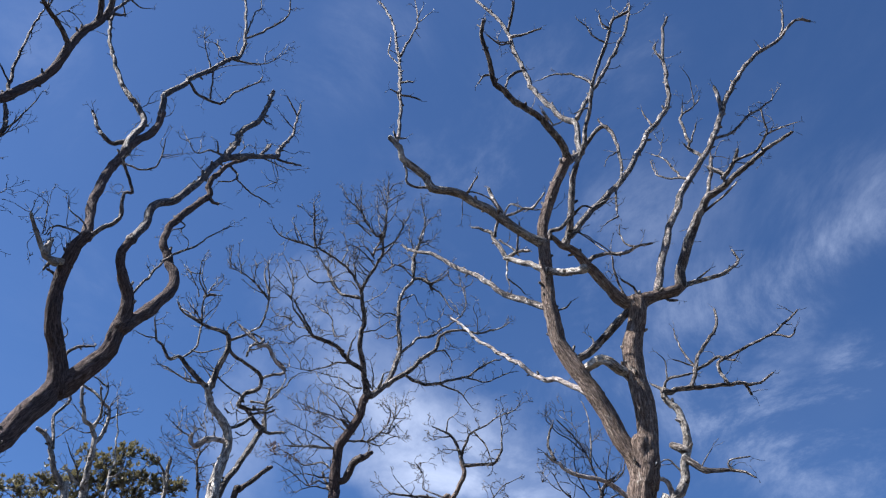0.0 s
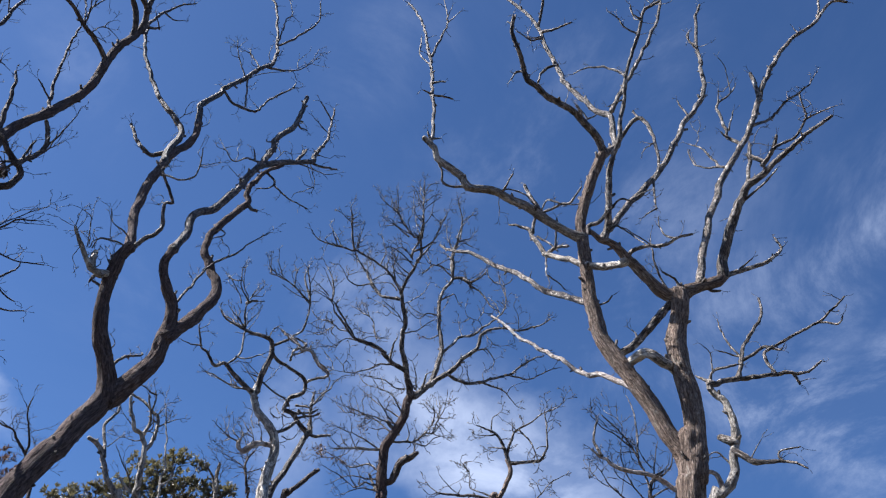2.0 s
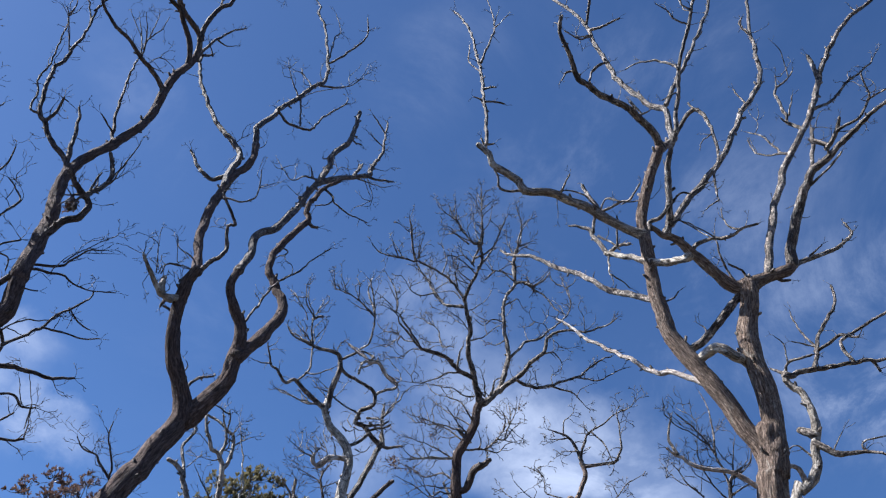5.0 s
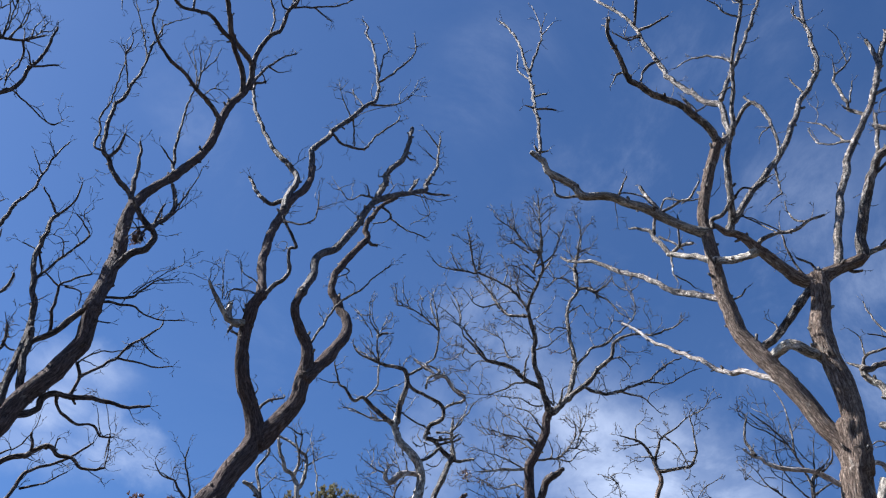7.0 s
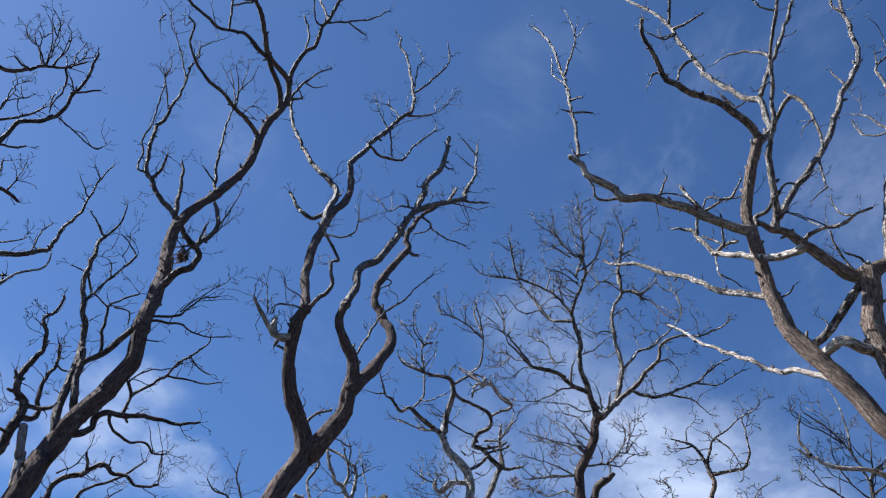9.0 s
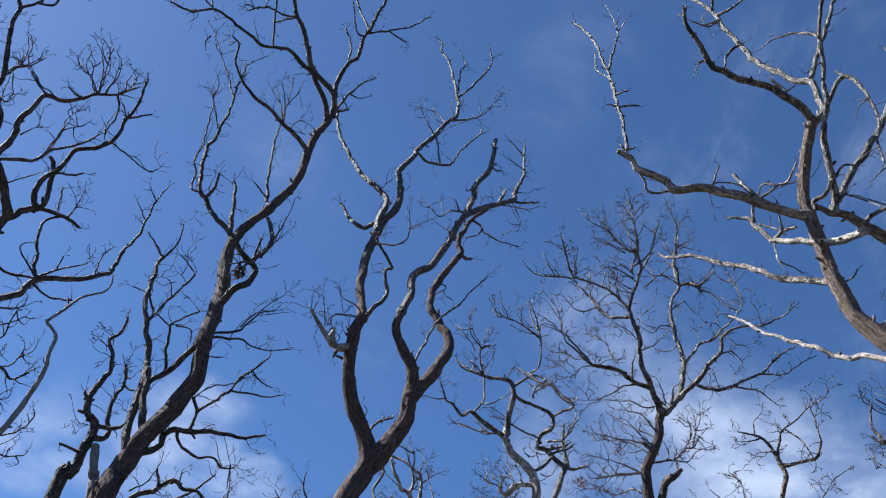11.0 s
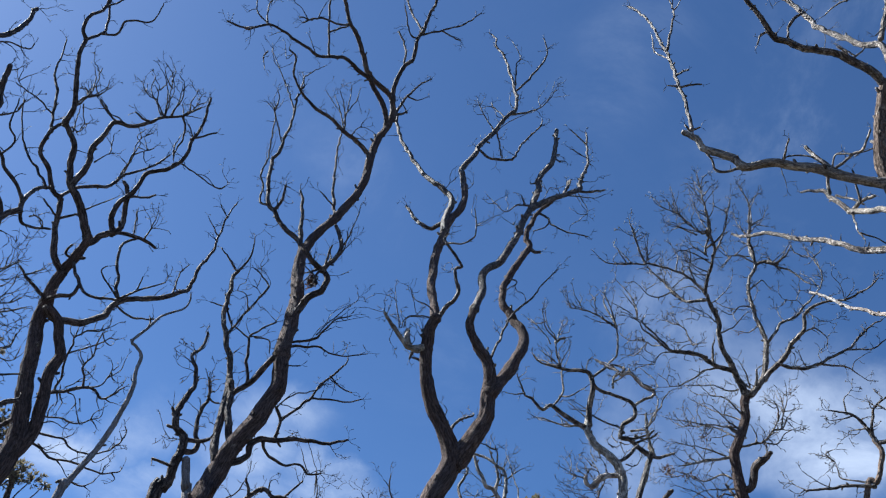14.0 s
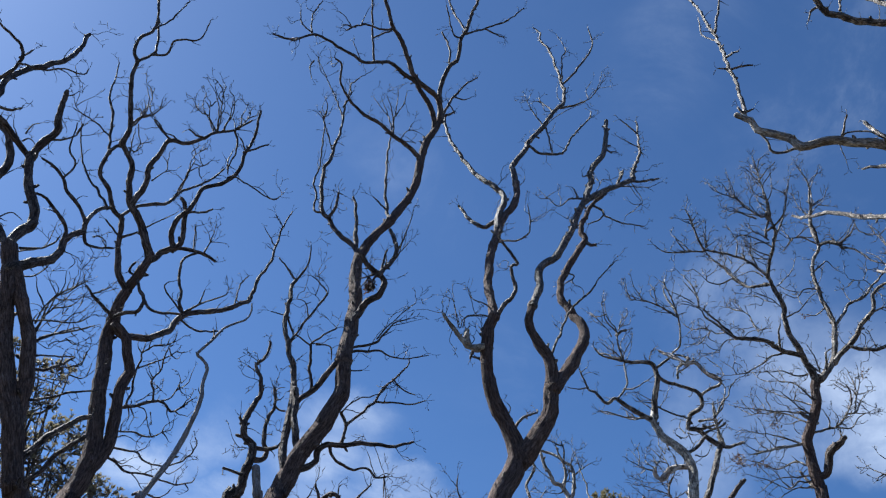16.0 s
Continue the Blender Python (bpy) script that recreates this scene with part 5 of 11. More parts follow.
limb("branch", (.0127, .0059), (-.282, -3.265, 14.214), (-.408, -3.256, 14.463))
limb("branch", (.0171, .0137, .0103, .0077, .0059), (.005, -2.999, 13.833), (-.183, -3.051, 13.94), (-.31, -3.095, 14.009), (-.438, -3.131, 14.035), (-.531, -3.159, 14.104))
limb("branch", (.0128, .0059), (-.31, -3.095, 14.009), (-.49, -3.036, 14.032))
limb("branch", (.0292, .0231, .0161, .0093, .0059), (.254, -2.952, 13.756), (.28, -3.044, 13.989), (.253, -3.149, 14.293), (.234, -3.24, 14.529), (.226, -3.345, 14.842), (.192, -3.437, 15.087))
limb("branch", (.0127, .0092, .0058), (.244, -3.299, 14.394), (.117, -3.395, 14.607), (.008, -3.465, 14.773))
limb("branch", (.0134, .0093, .0059), (.217, -3.422, 14.681), (.292, -3.41, 14.954), (.41, -3.393, 15.08))
limb("branch", (.0126, .0093, .0058), (.235, -3.349, 14.508), (.377, -3.424, 14.629), (.51, -3.462, 14.693))
limb("branch", (.0127, .0102, .0058), (.244, -3.201, 14.406), (.337, -3.268, 14.52), (.479, -3.346, 14.63))
limb("branch", (.0128, .0093, .0059), (.261, -3.094, 14.174), (.134, -3.159, 14.266), (.049, -3.235, 14.424))
limb("branch", (.0134, .0059), (.226, -3.422, 14.681), (.117, -3.416, 14.915))
limb("branch", (.0128, .0059), (.296, -3.046, 13.997), (.108, -3.157, 14.096))
limb("branch", (.0233, .0207, .018, .0145, .0118), (.176, -2.87, 13.581), (.324, -2.928, 13.63), (.485, -3.012, 13.733), (.578, -3.119, 13.891), (.636, -3.213, 14.086))
limb("branch", (.0128, .0086, .0059), (.636, -3.213, 14.086), (.55, -3.255, 14.164), (.481, -3.277, 14.211))
limb("branch", (.0139, .0087, .0061), (.665, -2.554, 14.735), (.777, -2.497, 15.058), (.822, -2.464, 15.264))
limb("branch", (.013, .0112, .0095, .0069, .0061), (.151, -2.769, 13.429), (.039, -2.827, 13.551), (-.082, -2.859, 13.625), (-.255, -2.881, 13.552), (-.375, -2.902, 13.577))
limb("branch", (.013, .0061), (-.021, -2.832, 13.58), (-.159, -2.819, 13.803))
limb("branch", (.013, .0096, .0078, .006), (.151, -2.757, 13.36), (-.056, -2.828, 13.348), (-.221, -2.862, 13.263), (-.315, -2.921, 13.313))
limb("branch", (.0129, .006), (-.264, -2.896, 13.266), (-.28, -2.951, 13.398))
limb("branch", (.0132, .0088, .0061), (.047, -2.527, 13.154), (-.207, -2.491, 13.302), (-.26, -2.488, 13.527))
limb("branch", (.0133, .0088, .0061), (-.077, -2.31, 13.007), (-.225, -2.486, 13.155), (-.171, -2.592, 13.29))
limb("branch", (.0195, .0148, .012, .0092, .0064), (1.072, -.844, 14.691), (.862, -.981, 14.767), (.655, -1.057, 14.765), (.516, -1.111, 14.782), (.413, -1.201, 14.857))
limb("branch", (.0139, .0092, .0065), (.655, -1.057, 14.765), (.499, -.964, 14.669), (.417, -.923, 14.582))
limb("branch", (.0139, .0064), (.591, -1.077, 14.736), (.46, -1.06, 15.069))
limb("branch", (.0149, .0093, .0064), (.725, -.905, 14.891), (.905, -1.061, 14.929), (1.033, -1.137, 14.925))
limb("branch", (.0328, .0277, .0209, .0154, .0062), (1.12, -.834, 14.633), (1.112, -.977, 14.891), (1.071, -1.06, 15.069), (1.127, -1.244, 15.367), (1.157, -1.368, 15.618), (1.189, -1.442, 15.732), (1.193, -1.532, 15.92), (1.107, -1.643, 16.075), (1.039, -1.733, 16.258))
limb("branch", (.0148, .0102, .0074), (1.223, -.829, 16.378), (1.381, -.774, 16.647), (1.521, -.723, 16.808))
limb("branch", (.0148, .0101, .0063), (1.137, -1.244, 15.367), (1.288, -1.306, 15.427), (1.431, -1.364, 15.448))
limb("branch", (.0147, .0091, .0063), (1.094, -1.17, 15.249), (1.315, -1.339, 15.315), (1.411, -1.422, 15.339))
limb("branch", (.0147, .0101, .0064), (1.088, -1.075, 15.15), (.953, -1.261, 15.322), (.965, -1.372, 15.496))
limb("branch", (.0148, .0064), (1.05, -1.137, 14.925), (.884, -1.099, 15.137))
limb("branch", (.0147, .0064), (1.288, -1.337, 15.308), (1.514, -1.39, 15.166))
limb("branch", (.0328, .0279, .0251, .0175, .0128), (1.12, -.834, 14.633), (1.329, -.945, 14.564), (1.465, -1.024, 14.437), (1.583, -1.071, 14.413), (1.759, -1.21, 14.468), (1.867, -1.362, 14.566))
limb("branch", (.0391, .0317, .0261), (1.393, -.986, 14.508), (1.507, -.931, 14.482), (1.547, -.888, 14.386))
limb("branch", (.014, .0065), (1.467, -.974, 14.443), (1.406, -1.071, 14.556))
limb("branch", (.014, .0065), (1.507, -.931, 14.482), (1.663, -.987, 14.375))
limb("branch", (.0128, .0128, .0128, .0128, .0129), (1.867, -1.362, 14.566), (1.895, -1.377, 14.357), (2.021, -1.406, 14.219), (2.182, -1.463, 14.086), (2.246, -1.487, 13.917), (2.31, -1.498, 13.676))
limb("branch", (.0137, .0064), (2.157, -1.427, 14.184), (2.12, -1.396, 14.461))
limb("branch", (.0152, .0104, .0066), (2.379, -.347, 14.987), (2.526, -.399, 15.056), (2.585, -.463, 15.189))
limb("branch", (.0346, .0233, .0195, .0114, .0061), (-.173, -1.752, 11.75), (-.407, -1.875, 11.771), (-.755, -2.037, 11.759), (-.885, -2.143, 11.871), (-.998, -2.229, 12), (-1.16, -2.359, 12.161), (-1.269, -2.458, 12.282), (-1.415, -2.528, 12.356), (-1.542, -2.595, 12.424), (-1.678, -2.652, 12.436))
limb("branch", (.0168, .014, .0115, .007, .0061), (-1.356, -2.485, 12.323), (-1.344, -2.493, 12.603), (-1.438, -2.5, 12.883), (-1.533, -2.496, 13.092), (-1.611, -2.499, 13.232), (-1.688, -2.499, 13.348))
limb("branch", (.0124, .0105, .0079, .0062), (-1.43, -2.554, 12.396), (-1.548, -2.623, 12.479), (-1.675, -2.689, 12.555), (-1.803, -2.737, 12.636))
limb("branch", (.0124, .0053), (-1.269, -2.458, 12.282), (-1.18, -2.448, 12.446))
limb("branch", (.0125, .0099, .0073, .0054), (-.755, -2.037, 11.759), (-.991, -1.976, 11.808), (-1.148, -1.915, 11.72), (-1.252, -1.859, 11.664))
limb("branch", (.017, .0126, .0108, .0091, .0063), (-.885, -2.143, 11.871), (-1.132, -2.026, 11.979), (-1.287, -1.981, 12.134), (-1.397, -1.924, 12.228), (-1.583, -1.86, 12.282), (-1.721, -1.808, 12.416), (-1.805, -1.76, 12.585))
limb("branch", (.0126, .01, .0053), (-1.259, -2.015, 12.052), (-1.298, -1.951, 11.948), (-1.168, -1.868, 11.878))
limb("branch", (.0126, .009, .0053), (-1.361, -1.96, 12.005), (-1.502, -2.02, 11.8), (-1.667, -2.107, 11.783))
limb("branch", (.0127, .0054), (-1.333, -1.966, 12.185), (-1.345, -2.032, 12.302))
limb("branch", (.0172, .0145, .0127, .0082, .0064), (-.378, -1.928, 11.949), (-.46, -1.892, 12.18), (-.489, -1.834, 12.422), (-.624, -1.787, 12.591), (-.753, -1.725, 12.679), (-.892, -1.676, 12.85))
limb("branch", (.0127, .0063), (-.598, -1.782, 12.567), (-.662, -1.761, 12.75))
limb("branch", (.0126, .0054), (-.388, -1.928, 11.949), (-.207, -1.892, 12.024))
limb("twig", (.0088, .0068, .0047), (-1.604, -2.825, 13.535), (-1.698, -2.857, 13.604), (-1.657, -2.882, 13.693))
limb("twig", (.0089, .0068, .0047), (-1.191, -3.03, 13.958), (-1.104, -3.047, 13.989))
limb("twig", (.009, .0068, .0047), (-1.21, -3.034, 14.183), (-1.148, -3.009, 14.31))
limb("twig", (.0089, .0068, .0047), (-1.022, -2.777, 13.572), (-1.023, -2.884, 13.728), (-1.003, -2.967, 13.844), (-1.007, -3.035, 13.94))
limb("twig", (.0088, .0067, .0047), (-.914, -2.678, 13.492), (-.829, -2.729, 13.559), (-.737, -2.779, 13.626))
limb("twig", (.0091, .007, .0048), (-.777, -2.098, 13.8), (-.784, -2.185, 13.89), (-.739, -2.27, 13.979))
limb("twig", (.0092, .0071, .0049), (-.825, -1.944, 13.62), (-.877, -2.002, 13.723), (-.806, -2.027, 13.782), (-.823, -2.084, 13.894))
limb("twig", (.009, .0068, .0049), (-1.153, -2.147, 13.301), (-1, -2.136, 13.395), (-.907, -2.127, 13.436))
limb("twig", (.0091, .0069, .0049), (-1.151, -2.156, 13.31), (-1.222, -2.118, 13.461))
limb("twig", (.0089, .0068, .0047), (-.438, -3.323, 14.295), (-.435, -3.386, 14.436), (-.474, -3.437, 14.548))
limb("twig", (.0089, .0068, .0047), (-.282, -3.265, 14.214), (-.196, -3.226, 14.334))
limb("twig", (.0089, .0068, .0047), (-.272, -3.082, 13.989), (-.377, -3.138, 14.105), (-.461, -3.16, 14.13))
limb("twig", (.0089, .0069, .0048), (.176, -2.87, 13.581), (.082, -2.825, 13.661), (.021, -2.797, 13.792), (-.134, -2.728, 13.923))
limb("twig", (.0089, .0067, .0048), (.021, -2.524, 13.168), (-.106, -2.569, 13.291), (-.203, -2.608, 13.406), (-.264, -2.647, 13.524))
limb("twig", (.0088, .0067, .0047), (.059, -2.415, 13.061), (-.114, -2.481, 13.182), (-.162, -2.515, 13.257))
limb("twig", (.0091, .0069, .0049), (.245, -3.186, 14.388), (.152, -3.202, 14.593), (.054, -3.218, 14.774), (-.008, -3.227, 14.895))
limb("twig", (.0091, .0071, .0049), (.231, -3.283, 14.655), (.122, -3.236, 14.923), (.108, -3.216, 15.112))
limb("twig", (.0086, .0066, .0046), (-1.256, -1.99, 12.103), (-1.341, -1.96, 12.025), (-1.476, -1.928, 11.959), (-1.646, -1.891, 11.893), (-1.761, -1.871, 11.874))
limb("twig", (.0084, .0065, .0046), (-1.055, -1.951, 11.773), (-1.111, -1.956, 11.68), (-1.162, -1.96, 11.594), (-1.331, -1.984, 11.571), (-1.495, -2.009, 11.52))
limb("twig", (.0085, .0066, .0046), (-1.137, -1.958, 11.637), (-1.282, -1.983, 11.681), (-1.367, -2.016, 11.793))
limb("twig", (.0088, .0068, .0047), (-1.596, -1.856, 12.295), (-1.737, -1.793, 12.21), (-1.637, -1.782, 12.138))
limb("twig", (.0087, .0066, .0046), (-.675, -2.008, 11.792), (-.554, -1.999, 11.893), (-.419, -1.984, 11.936), (-.294, -1.963, 11.928))
limb("twig", (.009, .0069, .0048), (-.689, -1.756, 12.635), (-.808, -1.71, 12.738), (-.959, -1.654, 12.848), (-1.047, -1.62, 12.914))
limb("twig", (.0089, .0069, .0047), (-.598, -1.782, 12.567), (-.705, -1.867, 12.628), (-.755, -1.942, 12.718))
limb("twig", (.0087, .0066, .0046), (-.427, -1.905, 12.087), (-.56, -1.95, 12.035), (-.696, -2, 12.01), (-.81, -2.05, 12.039), (-.904, -2.1, 12.097))
limb("twig", (.009, .0069, .0047), (.034, -1.987, 12.491), (-.118, -1.923, 12.61), (-.265, -1.86, 12.797), (-.423, -1.793, 12.944), (-.584, -1.726, 13.062))
limb("twig", (.0088, .0067, .0047), (-.103, -1.929, 12.599), (-.098, -1.999, 12.7), (-.147, -2.067, 12.793))
limb("twig", (.0087, .0068, .0047), (-.162, -1.904, 12.667), (-.232, -1.933, 12.527), (-.327, -1.964, 12.572))
limb("twig", (.0085, .0067, .0046), (.15, -2.127, 12.792), (.284, -2.173, 12.615), (.433, -2.22, 12.499), (.568, -2.266, 12.416), (.704, -2.311, 12.36))
limb("twig", (.0089, .0068, .0047), (.506, -2.011, 12.286), (.463, -1.974, 12.453), (.44, -1.942, 12.619))
limb("twig", (.0085, .0065, .0045), (-.747, -1.643, 11.262), (-.775, -1.65, 11.186), (-.917, -1.68, 11.122), (-1.021, -1.704, 11.012))
limb("twig", (.0087, .0066, .0046), (-.925, -1.675, 11.231), (-.964, -1.717, 11.36), (-.912, -1.751, 11.474), (-.884, -1.787, 11.585), (-.889, -1.824, 11.697))
limb("twig", (.0086, .0066, .0046), (-.956, -1.708, 11.335), (-1.048, -1.698, 11.435), (-1.11, -1.691, 11.504))
limb("twig", (.0086, .0065, .0046), (-.923, -1.744, 11.451), (-.831, -1.714, 11.408))
limb("twig", (.0088, .0067, .0047), (-1.143, -1.716, 11.21), (-1.15, -1.714, 11.261), (-1.219, -1.703, 11.438), (-1.344, -1.689, 11.577), (-1.447, -1.676, 11.717), (-1.513, -1.667, 11.817))
limb("twig", (.0082, .0064, .0044), (-.642, -1.408, 11.388), (-.529, -1.471, 11.178), (-.387, -1.529, 11.057), (-.207, -1.6, 10.996), (-.071, -1.659, 10.915), (.098, -1.733, 10.788), (.209, -1.785, 10.636), (.318, -1.837, 10.487))
limb("twig", (.0087, .0067, .0047), (-.432, -1.362, 11.385), (-.406, -1.398, 11.495), (-.259, -1.428, 11.549))
limb("twig", (.0086, .0066, .0046), (-.097, -1.647, 10.93), (-.131, -1.623, 11.1), (-.192, -1.597, 11.285))
limb("twig", (.0088, .0068, .0047), (.253, -1.189, 11.295), (.267, -1.193, 11.185), (.322, -1.204, 11.288), (.263, -1.231, 11.401))
limb("twig", (.009, .0068, .0047), (-.662, -.619, 10.923), (-.763, -.685, 10.979), (-.789, -.745, 11.075))
limb("twig", (.009, .0069, .0048), (-.757, -.577, 10.956), (-.862, -.625, 11.048), (-.949, -.672, 11.151))
limb("twig", (.0085, .0065, .0045), (-.36, -1.272, 10.568), (-.41, -1.219, 10.434), (-.44, -1.191, 10.362))
limb("twig", (.0086, .0066, .0047), (-.115, -1.163, 10.563), (-.15, -1.201, 10.67), (-.287, -1.232, 10.722), (-.346, -1.262, 10.794))
limb("twig", (.0088, .0068, .0048), (.046, -.9, 10.52), (-.168, -.825, 10.515), (-.305, -.785, 10.557), (-.377, -.773, 10.649))
limb("twig", (.0087, .0066, .0046), (-.103, -.847, 10.516), (-.105, -.846, 10.343), (-.024, -.847, 10.248))
limb("twig", (.0134, .0108, .0084), (-.033, -.905, 10.012), (-.259, -1.01, 9.941), (-.421, -1.085, 9.894), (-.582, -1.159, 9.835), (-.795, -1.259, 9.773), (-.952, -1.327, 9.706), wood="pale")
limb("twig", (.0087, .0067, .0046), (-.471, -1.108, 9.875), (-.539, -1.077, 10.013), (-.625, -1.037, 10.19), (-.72, -1.006, 10.289), (-.893, -.956, 10.37), (-1.07, -.904, 10.429), (-1.215, -.857, 10.538))
limb("twig", (.0086, .0066, .0045), (-.634, -1.033, 10.2), (-.63, -1.106, 10.326), (-.667, -1.178, 10.446), (-.727, -1.235, 10.536))
limb("twig", (.0085, .0065, .0045), (-.497, -1.096, 9.931), (-.43, -1.179, 10.086), (-.399, -1.229, 10.182))
limb("twig", (.0085, .0066, .0046), (-.341, -1.049, 9.916), (-.386, -.968, 9.8), (-.472, -.911, 9.73), (-.578, -.815, 9.606))
limb("twig", (.0084, .0064, .0045), (-.582, -1.159, 9.835), (-.706, -1.16, 9.686), (-.844, -1.168, 9.627), (-1.003, -1.181, 9.58), (-1.165, -1.195, 9.562), (-1.33, -1.218, 9.602), (-1.411, -1.221, 9.538))
limb("twig", (.0083, .0064, .0044), (-.844, -1.168, 9.627), (-.78, -1.194, 9.466), (-.662, -1.23, 9.281))
limb("twig", (.0085, .0065, .0045), (-1.003, -1.181, 9.58), (-1.119, -1.159, 9.666), (-1.29, -1.128, 9.745))
limb("twig", (.0097, .0074, .0052), (1.907, -.601, 13.477), (1.85, -.639, 13.595), (1.787, -.659, 13.641), (1.624, -.684, 13.663), (1.523, -.71, 13.717), (1.475, -.75, 13.844), (1.501, -.791, 14.004))
limb("twig", (.0099, .0076, .0052), (1.787, -.659, 13.641), (1.888, -.616, 13.88), (1.925, -.582, 14.116), (1.971, -.559, 14.248))
limb("twig", (.0095, .0073, .0051), (1.605, -.689, 13.674), (1.493, -.732, 13.513), (1.338, -.785, 13.423))
limb("twig", (.0097, .0074, .0053), (1.896, -.608, 13.928), (2.02, -.573, 13.919))
limb("twig", (.0101, .0077, .0054), (2.314, -.465, 14.04), (2.243, -.408, 14.293), (2.129, -.348, 14.498), (2.046, -.307, 14.608))
limb("twig", (.0097, .0073, .0051), (1.473, -.747, 13.062), (1.39, -.686, 13.297), (1.371, -.654, 13.441))
limb("twig", (.0096, .0073, .0051), (1.753, -.653, 13.283), (1.672, -.751, 13.383))
limb("twig", (.0095, .0072, .005), (1.907, -.601, 13.477), (2.009, -.643, 13.246), (2.099, -.674, 13.121), (2.154, -.695, 13.02), (2.328, -.745, 12.962), (2.504, -.801, 12.975))
limb("twig", (.0094, .0072, .005), (2.132, -.687, 13.06), (2.096, -.635, 12.954))
limb("twig", (.0095, .0072, .005), (2.027, -.65, 13.22), (2.012, -.669, 13.078))
limb("twig", (.009, .007, .0048), (2.113, -1.258, 12.222), (2.214, -1.29, 12.296))
limb("twig", (.0091, .007, .0049), (2.508, -.564, 11.841), (2.573, -.671, 11.947), (2.684, -.76, 12.006), (2.827, -.848, 12.027))
limb("twig", (.0093, .007, .0049), (1.988, -.784, 11.983), (1.952, -.752, 12.148), (1.997, -.728, 12.307))
limb("twig", (.0092, .007, .0048), (1.413, -1.019, 11.772), (1.498, -.946, 12.073), (1.446, -.914, 12.231))
limb("twig", (.0092, .007, .0048), (1.666, -.899, 11.815), (1.62, -.875, 12.055), (1.593, -.855, 12.248))
limb("twig", (.0091, .007, .0049), (2.548, -1.745, 12.731), (2.529, -1.821, 12.861), (2.482, -1.91, 13.012), (2.389, -2.003, 13.158), (2.424, -2.059, 13.264))
limb("twig", (.009, .0069, .0047), (2.548, -1.745, 12.731), (2.678, -1.807, 12.834), (2.761, -1.862, 12.941))
limb("twig", (.009, .0069, .0048), (2.222, -1.673, 12.758), (2.282, -1.728, 12.848), (2.451, -1.777, 12.847))
limb("twig", (.0095, .0072, .0051), (.887, -.897, 13.54), (.959, -.961, 13.588), (1.017, -1.05, 13.678))
limb("twig", (.009, .0068, .0047), (1.183, -1.149, 11.798), (1.07, -1.214, 11.88), (1.01, -1.296, 12.032))
limb("twig", (.0101, .0077, .0053), (1.081, -.829, 15.115), (1.243, -.802, 15.179), (1.312, -.808, 15.367))
limb("twig", (.0099, .0075, .0052), (1.438, -.964, 14.497), (1.628, -1.044, 14.59), (1.816, -1.141, 14.731), (1.942, -1.246, 14.933))
limb("twig", (.0098, .0075, .0052), (1.438, -.964, 14.497), (1.372, -1.036, 14.587), (1.281, -1.069, 14.589))
limb("twig", (.0086, .0066, .0046), (.493, -.84, 10.364), (.566, -.861, 10.304), (.708, -.911, 10.346), (.841, -.965, 10.386), (.95, -1.012, 10.428))
limb("twig", (.0092, .007, .0049), (1.122, -.486, 11.324), (1.045, -.452, 11.465), (1.025, -.428, 11.615))
limb("twig", (.0092, .007, .0049), (1.174, -.473, 11.508), (1.319, -.436, 11.623))
limb("twig", (.0089, .0068, .0048), (1.078, -.533, 11.035), (1.26, -.569, 10.84), (1.372, -.59, 10.743))
twigs(7.5, 0.24, 3, fine=0.0040)
withered(((-1.36, -0.20, 10.08, 0.14), (-1.52, 0.10, 10.29, 0.10), (-1.05, 0.30, 10.52, 0.15), (-1.19, -0.10, 10.08, 0.12), (-0.89, -0.20, 9.90, 0.12), (-0.53, 0.10, 10.68, 0.11), (-0.40, 0.30, 10.66, 0.14), (-0.29, -0.10, 10.61, 0.10), (-0.40, -0.20, 10.07, 0.09), (-1.23, 0.10, 10.46, 0.10), (-0.65, 0.30, 10.13, 0.10), (1.26, -0.10, 12.25, 0.08), (0.67, -0.20, 10.99, 0.06), (0.83, 0.10, 11.85, 0.05), (0.00, 0.30, 13.43, 0.05)), 14, 0.07, "few withered red-brown leaves")

oak_s = tree("oak_tree", "crooked twin-stemmed bare oak with twisted limbs and a bleached stub", -3.51, 14.58, 13.52, pale="lichen")
limb("trunk", (.152, .0982, .0842, .0674, .0554), (0, 0, -.15), (.02, 0, .5), (.11, .02, 4.423), (0, .028, 8.051), (-.02, .053, 8.319), (-.01, .049, 8.579), (.021, .072, 8.946), (.031, .096, 9.233), (-.05, .118, 9.501), (-.212, .142, 9.72), (-.412, .139, 9.879), (-.512, .162, 10.118), (-.564, .159, 10.297), (-.534, .182, 10.466))
limb("limb", (.0604, .0561, .0439, .0298, .0107), (-.534, .185, 10.365), (-.523, .128, 10.526), (-.502, .073, 10.766), (-.449, .015, 10.944), (-.439, -.069, 11.258), (-.548, -.125, 11.365), (-.823, -.178, 11.372), (-1.029, -.23, 11.4), (-1.379, -.337, 11.475), (-1.543, -.391, 11.617))
limb("branch", (.0227, .0158, .0128, .0088, .0059), (-1.009, -.229, 11.381), (-1.103, -.344, 11.755), (-1.072, -.375, 11.956), (-1.254, -.462, 12.299), (-1.287, -.55, 12.683))
limb("branch", (.0279, .0208, .0188, .0156, .0116), (-.449, -.069, 11.228), (-.159, -.179, 11.402), (.03, -.26, 11.555), (.088, -.317, 11.737), (.108, -.433, 12.157), (.01, -.572, 12.558), (-.106, -.656, 12.864))
